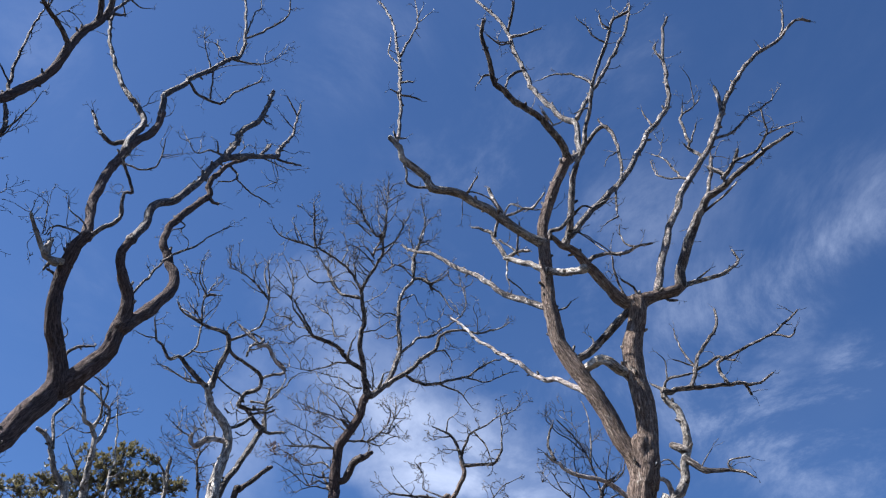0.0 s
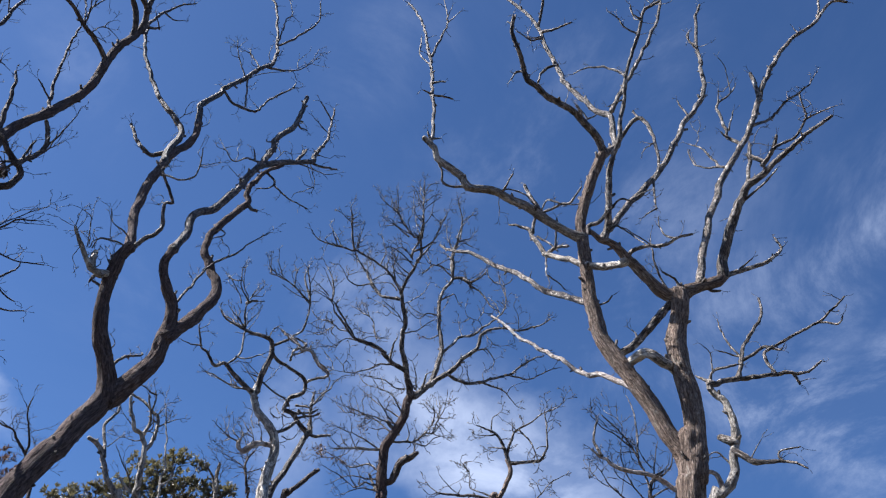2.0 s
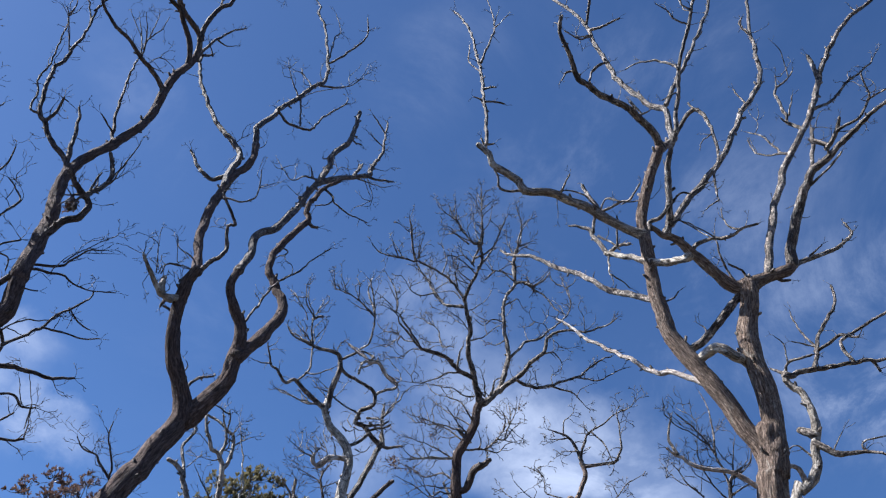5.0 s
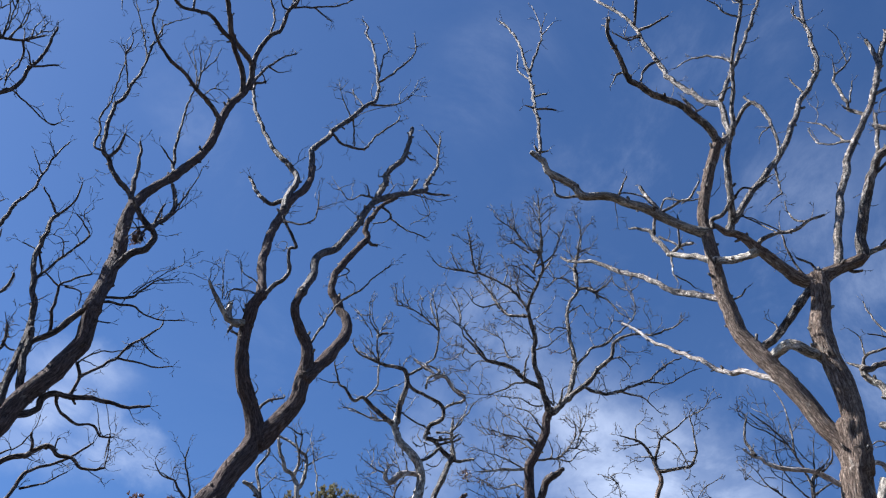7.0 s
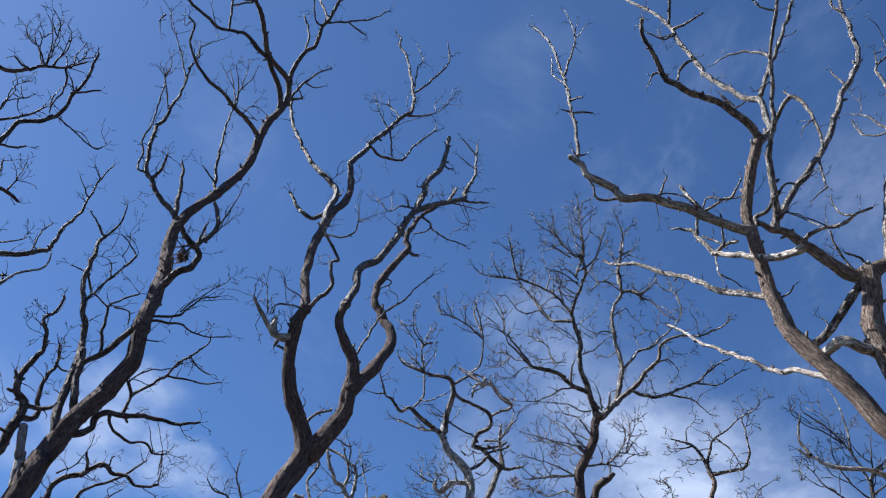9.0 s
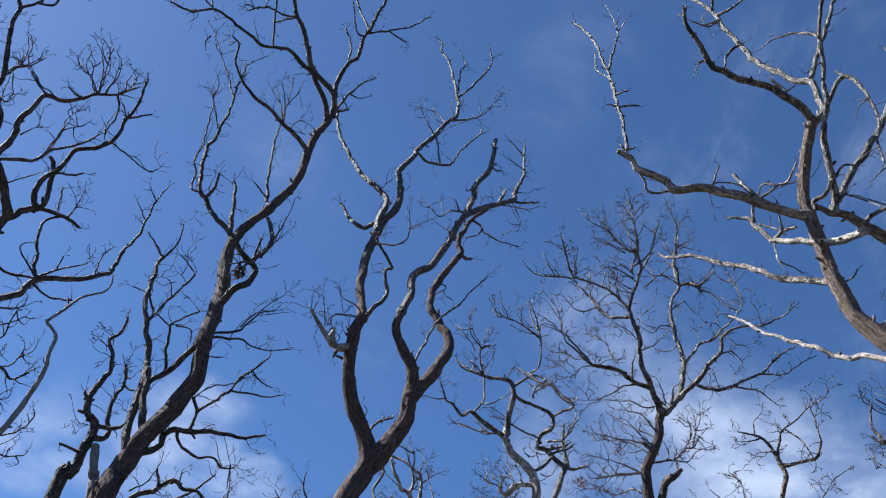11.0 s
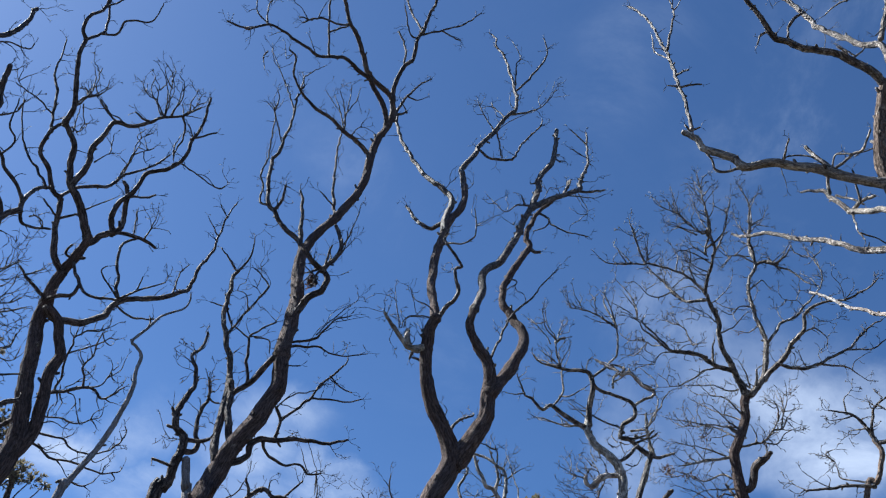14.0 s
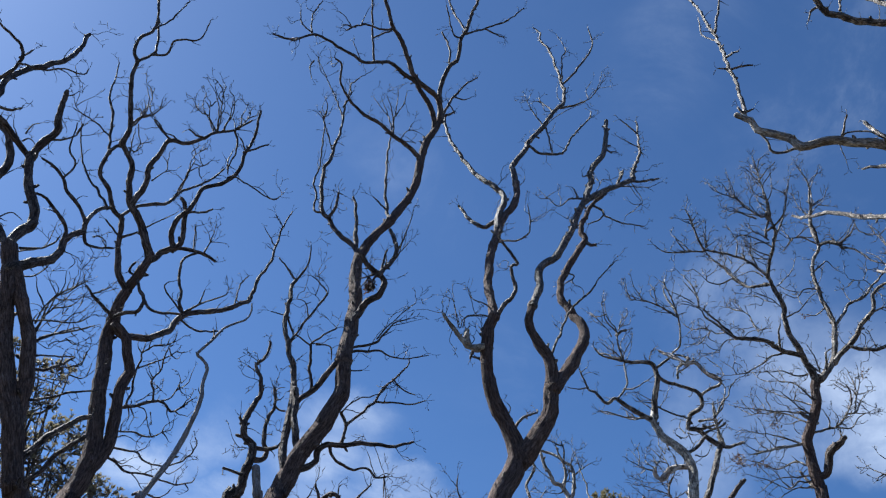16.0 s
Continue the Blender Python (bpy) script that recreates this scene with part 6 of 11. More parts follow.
limb("branch", (.0166, .0136, .0097, .0077, .0058), (.098, -.432, 12.127), (-.204, -.614, 12.307), (-.551, -.764, 12.402), (-.799, -.863, 12.492), (-.853, -.938, 12.648))
limb("limb", (.0553, .0451, .0339, .0268, .0109), (-.565, .159, 10.258), (-.753, .105, 10.378), (-1.011, .024, 10.539), (-1.207, -.057, 10.658), (-1.383, -.108, 10.56), (-1.577, -.191, 10.755), (-1.724, -.218, 10.854), (-1.853, -.331, 11.221))
limb("branch", (.022, .0201, .0181, .0171), (-1.187, -.057, 10.648), (-1.012, .066, 11.023), (-1.005, .138, 11.39), (-1.048, .21, 11.68))
limb("branch", (.017, .015, .0109), (-1.06, .017, 10.904), (-.857, -.061, 10.864), (-.535, -.195, 10.97))
limb("twig", (.0169, .0119, .006), (-1.713, -.218, 10.854), (-1.879, -.269, 10.795), (-2.111, -.323, 10.843))
limb("branch", (.0222, .0181, .0111, .006), (-.713, .106, 10.358), (-.855, .159, 10.326), (-1.102, .262, 10.433), (-1.547, .437, 10.686))
limb("limb", (.034, .0332, .0386, .0472, .0506), (-.419, -.041, 11.13), (-.36, .014, 11.062), (-.161, .094, 10.975), (.131, .199, 10.913), (.334, .281, 10.792), (.325, .362, 10.579), (.122, .465, 10.504), (.031, .545, 10.276), (.225, .618, 10.25), (.381, .694, 10.12), (.588, .767, 9.999))
limb("trunk", (.0506, .0545, .0577, .0617, .0647), (.588, .767, 10.029), (.463, .747, 9.634), (.309, .728, 9.176), (.154, .685, 8.764), (.091, .663, 8.4))
limb("branch", (.0391, .0319, .0165), (.588, .767, 9.999), (.72, .744, 9.952), (1.026, .672, 9.96))
limb("branch", (.0278, .0217, .0176), (.588, .767, 10.029), (.558, .851, 10.599), (.559, .913, 10.99))
limb("twig", (.0177, .0155, .0114), (.59, .849, 10.681), (.714, .892, 10.85), (.839, .972, 11.35))
limb("branch", (.0276, .0246, .0194, .0175), (.123, .569, 10.264), (.328, .618, 10.3), (.564, .666, 10.387), (.667, .689, 10.477))
limb("branch", (.0283, .0252, .0222, .0209, .0168), (.334, .281, 10.792), (.494, .227, 10.874), (.744, .173, 10.983), (.674, .118, 11.093), (.482, .063, 11.182), (.33, .008, 11.357), (.05, -.07, 11.277), (-.06, -.118, 11.04))
limb("branch", (.0171, .016, .016), (-.452, .128, 10.526), (-.242, .08, 10.359), (.039, .004, 10.172))
limb("branch", (.0321, .0292, .0272), (-.05, .118, 9.521), (.171, .168, 9.708), (.303, .191, 9.886))
limb("limb", (.0483, .0451, .036, .025, .021), (-.01, .096, 9.243), (-.069, .096, 9.252), (-.34, .018, 9.199), (-.529, -.033, 9.004), (-.627, -.086, 9.047), (-.618, -.113, 9.148), wood="bleached")
limb("twig", (.011, .0081, .005), (-.628, -.112, 9.129), (-.819, -.035, 9.203), (-.971, .016, 9.288))
limb("limb", (.0229, .0217), (-.317, -.182, 11.558), (.078, -.355, 11.172), wood="bleached")
limb("branch", (.0276, .0218, .0109), (.11, -.354, 11.114), (.198, -.28, 11.273), (-.01, -.18, 11.46))
limb("branch", (.0286, .0256, .0227), (-1.094, -.348, 11.91), (-1.025, -.35, 11.977), (-.928, -.298, 12.029))
limb("branch", (.0128, .0099, .0078, .0059), (-1.052, -.377, 12.014), (-1.012, -.405, 12.138), (-.921, -.435, 12.242), (-.841, -.489, 12.325))
limb("branch", (.0127, .0078, .0059), (-1.031, -.404, 12.09), (-.974, -.358, 12.295), (-.965, -.335, 12.384))
limb("branch", (.0167, .0127, .0097, .0088, .0059), (-1.092, -.374, 11.966), (-1.235, -.432, 12.127), (-1.291, -.485, 12.258), (-1.309, -.542, 12.425), (-1.335, -.571, 12.538), (-1.304, -.601, 12.67), (-1.274, -.628, 12.772))
limb("branch", (.0128, .0097, .0079, .0059), (-1.28, -.513, 12.313), (-1.42, -.463, 12.317), (-1.55, -.413, 12.388), (-1.662, -.366, 12.537))
limb("branch", (.0128, .0059), (-1.48, -.438, 12.319), (-1.601, -.39, 12.495))
limb("branch", (.0127, .0087, .0059), (-1.315, -.43, 12.078), (-1.38, -.483, 12.161), (-1.476, -.512, 12.265))
limb("branch", (.0127, .0088, .0059), (-1.315, -.572, 12.577), (-1.256, -.599, 12.613), (-1.226, -.626, 12.668))
limb("branch", (.0127, .0088, .0058), (-1.201, -.348, 11.89), (-1.266, -.428, 12.021), (-1.35, -.507, 12.084))
limb("branch", (.0227, .0199, .0168, .014, .012), (-1.029, -.231, 11.439), (-1.17, -.181, 11.489), (-1.302, -.131, 11.609), (-1.465, -.055, 11.729), (-1.569, -.006, 11.879))
limb("branch", (.0118, .0089, .006), (-1.039, -.232, 11.459), (-1.21, -.185, 11.655), (-1.301, -.137, 11.854))
limb("branch", (.0129, .0079, .0059), (-1.139, -.21, 11.587), (-1.311, -.316, 11.679), (-1.406, -.396, 11.742))
limb("branch", (.0118, .01, .0079, .0059), (-1.01, -.232, 11.468), (-.958, -.287, 11.583), (-.848, -.342, 11.707), (-.816, -.396, 11.81))
limb("branch", (.0119, .0089, .006), (-.988, -.259, 11.526), (-1.058, -.238, 11.731), (-.991, -.192, 11.938))
limb("branch", (.0225, .0197, .0178, .0098, .0059), (.098, -.432, 12.147), (.029, -.363, 12.459), (-.058, -.292, 12.707), (-.118, -.248, 12.954), (-.089, -.201, 13.153), (-.07, -.18, 13.328))
limb("branch", (.0128, .0059), (-.089, -.202, 13.172), (-.188, -.179, 13.3))
limb("branch", (.0127, .0107, .0087, .0077, .0059), (.079, -.434, 12.204), (-.059, -.485, 12.21), (-.175, -.51, 12.237), (-.292, -.538, 12.254), (-.42, -.564, 12.31))
limb("branch", (.0225, .0167, .0129, .0109, .0059), (.029, -.459, 12.183), (-.138, -.388, 12.41), (-.266, -.34, 12.549), (-.405, -.29, 12.669), (-.554, -.241, 12.751), (-.683, -.192, 12.852), (-.804, -.141, 12.934), (-.914, -.094, 13.135))
limb("branch", (.013, .0089, .0058), (-.783, -.141, 12.906), (-.85, -.225, 13.053), (-.848, -.307, 13.198))
limb("branch", (.0129, .0059), (-.683, -.192, 12.852), (-.759, -.273, 12.941))
limb("branch", (.0129, .0098, .0078, .0058), (-.554, -.241, 12.751), (-.62, -.326, 12.916), (-.697, -.383, 13.074), (-.716, -.439, 13.221))
limb("branch", (.0129, .0059), (-.603, -.27, 12.883), (-.543, -.252, 13.069))
limb("branch", (.0127, .0089, .0059), (-.276, -.341, 12.577), (-.294, -.45, 12.75), (-.264, -.531, 12.876))
limb("branch", (.0128, .0058), (-.274, -.478, 12.806), (-.392, -.408, 13.061))
limb("limb", (.0275, .0227, .0218, .021, .017), (.127, -.353, 11.096), (.317, -.251, 11.165), (.387, -.197, 11.088), (.458, -.144, 11.04), (.527, -.091, 10.992), (.69, .016, 10.934), (.732, .043, 10.885), wood="bleached")
limb("limb", (.022, .0199, .0179, .0169), (-.01, -.069, 11.248), (.139, -.123, 11.275), (.288, -.175, 11.246), (.297, -.203, 11.313), wood="pale")
limb("limb", (.0218, .0189, .015, .011), (-.04, -.117, 10.972), (-.01, -.092, 11.099), (.111, -.017, 11.23), (.21, .034, 11.339), wood="pale")
limb("branch", (.0169, .0149, .0129, .0109), (-.169, -.179, 11.43), (0, -.231, 11.409), (.119, -.281, 11.33), (.187, -.305, 11.231))
limb("branch", (.0119, .0088, .0059), (-.466, -.182, 11.568), (-.505, -.207, 11.45), (-.515, -.228, 11.322))
limb("branch", (.0119, .0059), (-.466, -.182, 11.568), (-.377, -.236, 11.615))
limb("limb", (.0226, .0206, .0184, .0174), (.649, .743, 10.002), (.585, .668, 10.235), (.522, .592, 10.424), (.541, .539, 10.53), wood="pale")
limb("branch", (.0226, .0204, .0173), (.257, .592, 10.435), (.368, .542, 10.408), (.54, .467, 10.363))
limb("branch", (.0224, .0195, .0175), (.318, .617, 10.341), (.462, .667, 10.296), (.585, .69, 10.375))
limb("branch", (.0226, .0206, .0185, .0174), (.337, .644, 10.207), (.461, .619, 10.239), (.615, .593, 10.282), (.716, .567, 10.356))
limb("branch", (.0226, .0183, .0174, .0154, .0113), (.532, .565, 10.456), (.624, .588, 10.618), (.717, .634, 10.786), (.778, .632, 10.897), (.862, .655, 10.987), (.913, .677, 11.147), (1.018, .696, 11.288))
limb("branch", (.0176, .0145, .0114), (.549, .913, 10.969), (.591, .96, 10.819), (.572, 1.006, 10.678))
limb("limb", (.016, .0151, .014, .013, .011), (-.704, .132, 10.307), (-.844, .107, 10.308), (-.965, .106, 10.339), (-1.064, .079, 10.328), (-1.183, .054, 10.37), (-1.351, .026, 10.418), (-1.49, -.001, 10.45), wood="pale")
limb("branch", (.0121, .0059), (-1.014, .08, 10.339), (-1.066, .13, 10.497))
limb("branch", (.0122, .0081, .0059), (-.904, .106, 10.319), (-1.016, .156, 10.476), (-1.107, .18, 10.565))
limb("branch", (.0122, .0101, .0081, .0071, .0062), (-.493, .157, 10.407), (-.635, .18, 10.584), (-.736, .204, 10.693), (-.838, .228, 10.823), (-.91, .253, 10.903))
limb("branch", (.0121, .008, .0059), (-.594, .179, 10.656), (-.764, .126, 10.666), (-.843, .1, 10.655))
limb("branch", (.0121, .0091, .0072, .0051), (-.423, .144, 9.569), (-.514, .194, 9.756), (-.516, .243, 9.955), (-.617, .268, 10.013))
limb("branch", (.0121, .005), (-.342, .143, 9.639), (-.393, .167, 9.828))
limb("branch", (.0121, .0081, .005), (-.453, .145, 9.449), (-.595, .169, 9.609), (-.666, .194, 9.727))
limb("branch", (.012, .009, .005), (-.37, .018, 9.219), (-.42, .041, 9.396), (-.513, .091, 9.572))
limb("branch", (.012, .009, .005), (-.21, .043, 9.217), (-.251, -.01, 9.35), (-.3, -.064, 9.482))
limb("branch", (.0159, .0119, .0099, .0069, .0049), (-.598, -.086, 9.107), (-.764, -.165, 9.132), (-.882, -.217, 9.176), (-.969, -.27, 9.218), (-1.057, -.295, 9.259))
limb("branch", (.0119, .0079, .005), (-.882, -.217, 9.176), (-.864, -.168, 9.369), (-.885, -.118, 9.563))
limb("branch", (.0119, .008, .005), (-.619, -.113, 9.168), (-.759, -.063, 9.333), (-.748, -.039, 9.46))
limb("branch", (.0119, .008, .005), (-.558, -.114, 9.238), (-.638, -.064, 9.413), (-.739, -.013, 9.539))
limb("branch", (.0119, .005), (-.785, -.164, 9.103), (-.865, -.112, 9.06))
limb("branch", (.0121, .0081, .005), (-.181, .139, 9.909), (-.06, .192, 9.877), (.039, .243, 9.955))
limb("branch", (.0121, .0081, .0051), (-.03, .215, 9.985), (-.111, .266, 10.152), (-.081, .289, 10.301))
limb("branch", (.0121, .0081, .005), (.02, .242, 10.004), (.141, .216, 9.935), (.242, .191, 9.967))
limb("branch", (.0121, .005), (-.111, .166, 9.858), (-.191, .191, 9.977))
limb("branch", (.0121, .01, .0081, .005), (.112, .145, 9.5), (.22, .171, 9.478), (.322, .196, 9.536), (.383, .221, 9.653))
limb("branch", (.0121, .0081, .005), (.04, .144, 9.569), (.121, .194, 9.756), (.212, .217, 9.835))
limb("twig", (.0085, .0065, .0045), (-1.418, -.495, 12.203), (-1.461, -.466, 12.168), (-1.545, -.441, 12.274))
limb("twig", (.0087, .0066, .0045), (-1.052, -.377, 12.014), (-.98, -.346, 12.14), (-.899, -.309, 12.321), (-.856, -.283, 12.445))
limb("twig", (.0086, .0065, .0045), (-1.009, -.358, 12.089), (-.884, -.381, 12.099), (-.821, -.395, 12.127), (-.803, -.411, 12.258))
limb("twig", (.0086, .0066, .0046), (-1.065, -.24, 11.407), (-1.192, -.189, 11.563), (-1.306, -.138, 11.731), (-1.411, -.072, 11.998))
limb("twig", (.0085, .0066, .0046), (-1.192, -.189, 11.563), (-1.187, -.219, 11.76), (-1.262, -.241, 11.898))
limb("twig", (.0086, .0066, .0046), (-.967, -.215, 11.392), (-.9, -.196, 11.542), (-.847, -.173, 11.755), (-.801, -.146, 12.029))
limb("twig", (.0083, .0064, .0044), (-1.801, -.286, 11.075), (-1.722, -.319, 11.112), (-1.608, -.354, 11.091))
limb("twig", (.0085, .0065, .0045), (-1.827, -.307, 11.148), (-1.709, -.231, 11.304), (-1.698, -.194, 11.437))
limb("twig", (.0082, .0063, .0044), (-1.538, -.174, 10.717), (-1.548, -.224, 10.836))
limb("twig", (.0088, .0067, .0047), (-.241, -.35, 12.521), (-.308, -.374, 12.67), (-.365, -.39, 12.767), (-.337, -.409, 12.931))
limb("twig", (.0087, .0065, .0045), (-.176, -.374, 12.452), (-.142, -.405, 12.497), (-.209, -.444, 12.572))
limb("twig", (.0086, .0066, .0046), (.02, -.557, 12.517), (.06, -.624, 12.646), (.081, -.678, 12.752))
limb("twig", (.0084, .0065, .0045), (-.493, -.199, 11.485), (-.424, -.181, 11.509))
limb("twig", (.0082, .0063, .0044), (.078, -.355, 11.172), (-.034, -.397, 11.049), (-.107, -.413, 11.108))
limb("twig", (.0135, .0113, .009), (.078, -.355, 11.172), (-.022, -.316, 11.312), (-.142, -.276, 11.429), (-.235, -.248, 11.489), (-.367, -.205, 11.593), wood="bleached")
limb("twig", (.0133, .0116, .01), (.33, .008, 11.357), (.453, -.04, 11.186), (.517, -.071, 11.046), (.612, -.105, 10.934), (.722, -.134, 10.88), wood="bleached")
limb("twig", (.0084, .0065, .0045), (-.523, .128, 10.526), (-.561, .162, 10.692), (-.651, .175, 10.715), (-.786, .205, 10.742))
limb("twig", (.0082, .0064, .0044), (-.57, .163, 10.696), (-.714, .095, 10.76), (-.833, .037, 10.812), (-.995, -.022, 10.792))
limb("twig", (.0084, .0065, .0045), (-.431, .124, 10.51), (-.338, .185, 10.684), (-.301, .21, 10.755))
limb("twig", (.0083, .0065, .0045), (-.301, .21, 10.755), (-.26, .221, 10.896), (-.231, .226, 10.94))
limb("twig", (.0317, .0277, .0238), (-.151, .072, 9.237), (-.263, .042, 9.206), (-.377, .008, 9.13), (-.448, -.017, 9.02), (-.532, -.043, 8.954), (-.592, -.052, 9.019), (-.622, -.056, 9.103), (-.612, -.052, 9.184), wood="bleached")
limb("twig", (.0081, .0062, .0044), (-.781, -.051, 9.188), (-.879, -.013, 9.33), (-.946, .026, 9.515), (-1.025, .056, 9.637))
limb("twig", (.008, .0061, .0042), (-.395, .029, 9.307), (-.538, -.042, 9.333), (-.691, -.109, 9.303))
limb("twig", (.0081, .0062, .0044), (-.097, .087, 9.248), (-.096, .055, 9.402), (-.17, .034, 9.497), (-.306, .008, 9.571))
limb("twig", (.0081, .0061, .0043), (.006, .103, 9.314), (.159, .053, 9.351), (.216, .031, 9.393))
limb("twig", (.0083, .0063, .0044), (.106, .184, 9.718), (.038, .228, 9.919), (.053, .268, 10.123), (.005, .306, 10.299))
limb("twig", (.0084, .0064, .0045), (.595, .672, 10.415), (.48, .624, 10.4), (.346, .569, 10.364))
limb("twig", (.0088, .0067, .0047), (.557, .923, 10.94), (.606, .936, 10.991), (.699, .956, 11))
twigs(4.8, 0.2, 3, fine=0.0040)

oak_d = tree("oak_tree", "small far bare oak with a forked twiggy top", .07, 19, -1.43, pale=True)
limb("trunk", (.102, .07, .058, .0519, .0469), (0, 0, -.15), (-.16, 0, .5), (-.8, 0, 5.63), (.4, 0, 10.24), (.65, -.026, 10.592), (.819, -.052, 10.924), (.919, -.078, 11.285), (.849, -.078, 11.515))
limb("branch", (.0469, .0428, .0347, .0257, .0138), (.859, -.078, 11.475), (.788, -.13, 11.677), (.648, -.233, 11.981), (.43, -.31, 12.123), (.094, -.412, 12.187))
limb("branch", (.0399, .0367, .0316, .0177, .0137), (.879, -.078, 11.445), (1.205, -.182, 11.422), (1.568, -.31, 11.45), (1.712, -.412, 11.673), (1.716, -.561, 12.155), (1.642, -.683, 12.514))
limb("branch", (.0339, .0298, .0198, .0138, .0069), (.829, -.104, 11.576), (.848, -.13, 11.677), (.926, -.233, 11.991), (1.044, -.285, 12.211), (1.368, -.387, 12.363), (1.631, -.462, 12.583), (1.981, -.561, 12.724), (2.134, -.635, 12.952))
limb("twig", (.0208, .0178, .0148, .0128), (1.074, -.285, 12.211), (1.309, -.361, 11.927), (1.465, -.437, 11.537), (1.503, -.462, 11.381))
limb("branch", (.04, .0359, .0339, .0269, .0199), (.61, -.026, 10.522), (.3, -.078, 10.567), (.061, -.104, 10.56), (-.316, -.156, 10.545), (-.683, -.207, 10.529))
limb("branch", (.02, .016, .0151, .0111, .0071), (.49, -.052, 10.615), (.169, .078, 10.773), (-.002, .156, 10.917), (-.064, .285, 11.368), (-.421, .412, 11.671))
limb("branch", (.0198, .0138, .0099, .0069), (.43, -.31, 12.093), (.44, -.361, 12.392), (.568, -.412, 12.522), (.676, -.437, 12.631))
limb("branch", (.0199, .009, .007), (.758, -.182, 11.76), (.42, -.052, 11.823), (.36, -.026, 11.761))
limb("branch", (.0198, .0129, .0069), (.549, -.285, 12.052), (.281, -.31, 11.994), (.084, -.361, 11.967))
limb("branch", (.0202, .0141, .007), (-.064, .285, 11.368), (-.174, .207, 11.506), (.028, .13, 11.542))
limb("branch", (.0129, .009, .007), (-.663, -.207, 10.519), (-.914, -.13, 10.741), (-1.016, -.078, 10.896))
limb("branch", (.02, .0161, .0131, .0101, .0071), (.86, -.026, 10.453), (1.303, .104, 10.53), (1.638, .207, 10.861), (1.843, .285, 11.187), (2.182, .387, 11.46))
limb("branch", (.0131, .007), (1.638, .207, 10.861), (1.515, .13, 11.1))
limb("branch", (.0129, .0099, .0069), (-.207, -.13, 10.562), (-.463, -.233, 10.71), (-.698, -.336, 10.917))
twigs(4.0, 0.4, 3, fine=0.006)

oak_b = tree("oak_tree", "leaning bare oak that forks into two long curved stems", -6.38, 7.93, 28.08, pale="spots")
limb("trunk", (.221, .1511, .1391, .1333, .13), (0, 0, -.15), (.2, 0, .5), (.979, .013, 3.082), (1.9, .416, 5.766), (2.12, .515, 6.274), (2.26, .571, 6.669), (2.388, .64, 6.973), (2.455, .676, 7.226))
limb("limb", (.1171, .0996, .0868, .0877, .0728), (2.454, .66, 7.111), (2.389, .611, 7.325), (2.25, .546, 7.609), (2.122, .502, 7.857), (2.038, .461, 8.126), (1.985, .424, 8.418), (1.974, .404, 8.652), (1.974, .371, 8.782), (1.984, .348, 8.992), (2.048, .322, 9.168))
limb("limb", (.0685, .0687, .066, .0622, .0566), (2.037, .319, 9.143), (2.048, .389, 9.296), (1.996, .51, 9.64), (1.943, .633, 10.001), (1.933, .761, 10.392), (1.977, .932, 10.915), (2.034, 1.099, 11.397), (2.137, 1.272, 11.926), (2.298, 1.403, 12.344), (2.371, 1.532, 12.743), (2.375, 1.665, 13.184))
limb("limb", (.0566, .0487, .0403, .0289, .0141), (2.374, 1.659, 13.131), (2.308, 1.793, 13.591), (2.298, 1.854, 13.875), (2.527, 2.027, 14.455), (2.688, 2.197, 15.027), (2.887, 2.327, 15.478), (3.114, 2.467, 16.044), (3.358, 2.629, 16.603), (3.43, 2.767, 17.179), (3.378, 2.864, 17.615), (3.256, 3.06, 18.536), (3.153, 3.207, 19.247), (2.957, 3.327, 19.751), (2.937, 3.42, 20.215), (2.774, 3.493, 20.497))
limb("branch", (.026, .0248, .0222, .016, .0135), (3.376, 2.854, 17.528), (3.437, 2.835, 17.57), (3.693, 2.73, 17.877), (3.995, 2.591, 18.392), (4.067, 2.529, 18.744), (3.99, 2.463, 19.09))
limb("branch", (.0198, .0174, .0138, .0113, .0077), (3.378, 2.869, 17.657), (3.408, 2.929, 17.978), (3.435, 3.092, 18.817), (3.532, 3.187, 19.262), (3.329, 3.34, 20.055))
limb("branch", (.0244, .0231, .0133, .0085, .0061), (3.29, 2.558, 16.401), (3.361, 2.528, 16.356), (3.819, 2.448, 16.5), (4.1, 2.415, 16.871), (4.236, 2.405, 17.216))
limb("branch", (.0284, .0261, .0226, .0193, .0123), (2.575, 2.039, 14.55), (2.612, 2.076, 14.648), (2.837, 2.106, 14.477), (3.249, 2.224, 14.623), (3.321, 2.23, 14.677), (3.554, 2.413, 15.389), (3.898, 2.569, 16.094), (3.967, 2.627, 16.392))
limb("twig", (.0181, .0165), (2.972, 2.33, 15.506), (3.068, 1.995, 14.397))
limb("twig", (.0181, .0097, .006), (2.912, 2.335, 15.547), (2.636, 2.301, 16.105), (2.528, 2.292, 16.461))
limb("twig", (.0182, .0136, .0123), (3.163, 2.48, 16.156), (2.922, 2.739, 16.75), (2.875, 2.811, 16.966))
limb("limb", (.0615, .0577, .0506, .0364, .0301), (2.069, 1.175, 11.578), (2.058, 1.23, 11.808), (2.104, 1.326, 12.146), (2.163, 1.467, 12.645), (2.004, 1.582, 12.942), (1.668, 1.745, 13.415), (1.337, 1.931, 14.083), (1.055, 2.149, 14.832), (.876, 2.352, 15.687))
limb("limb", (.0518, .0487, .0448), (1.995, .382, 8.676), (1.932, .429, 8.839), (1.9, .511, 9.073))
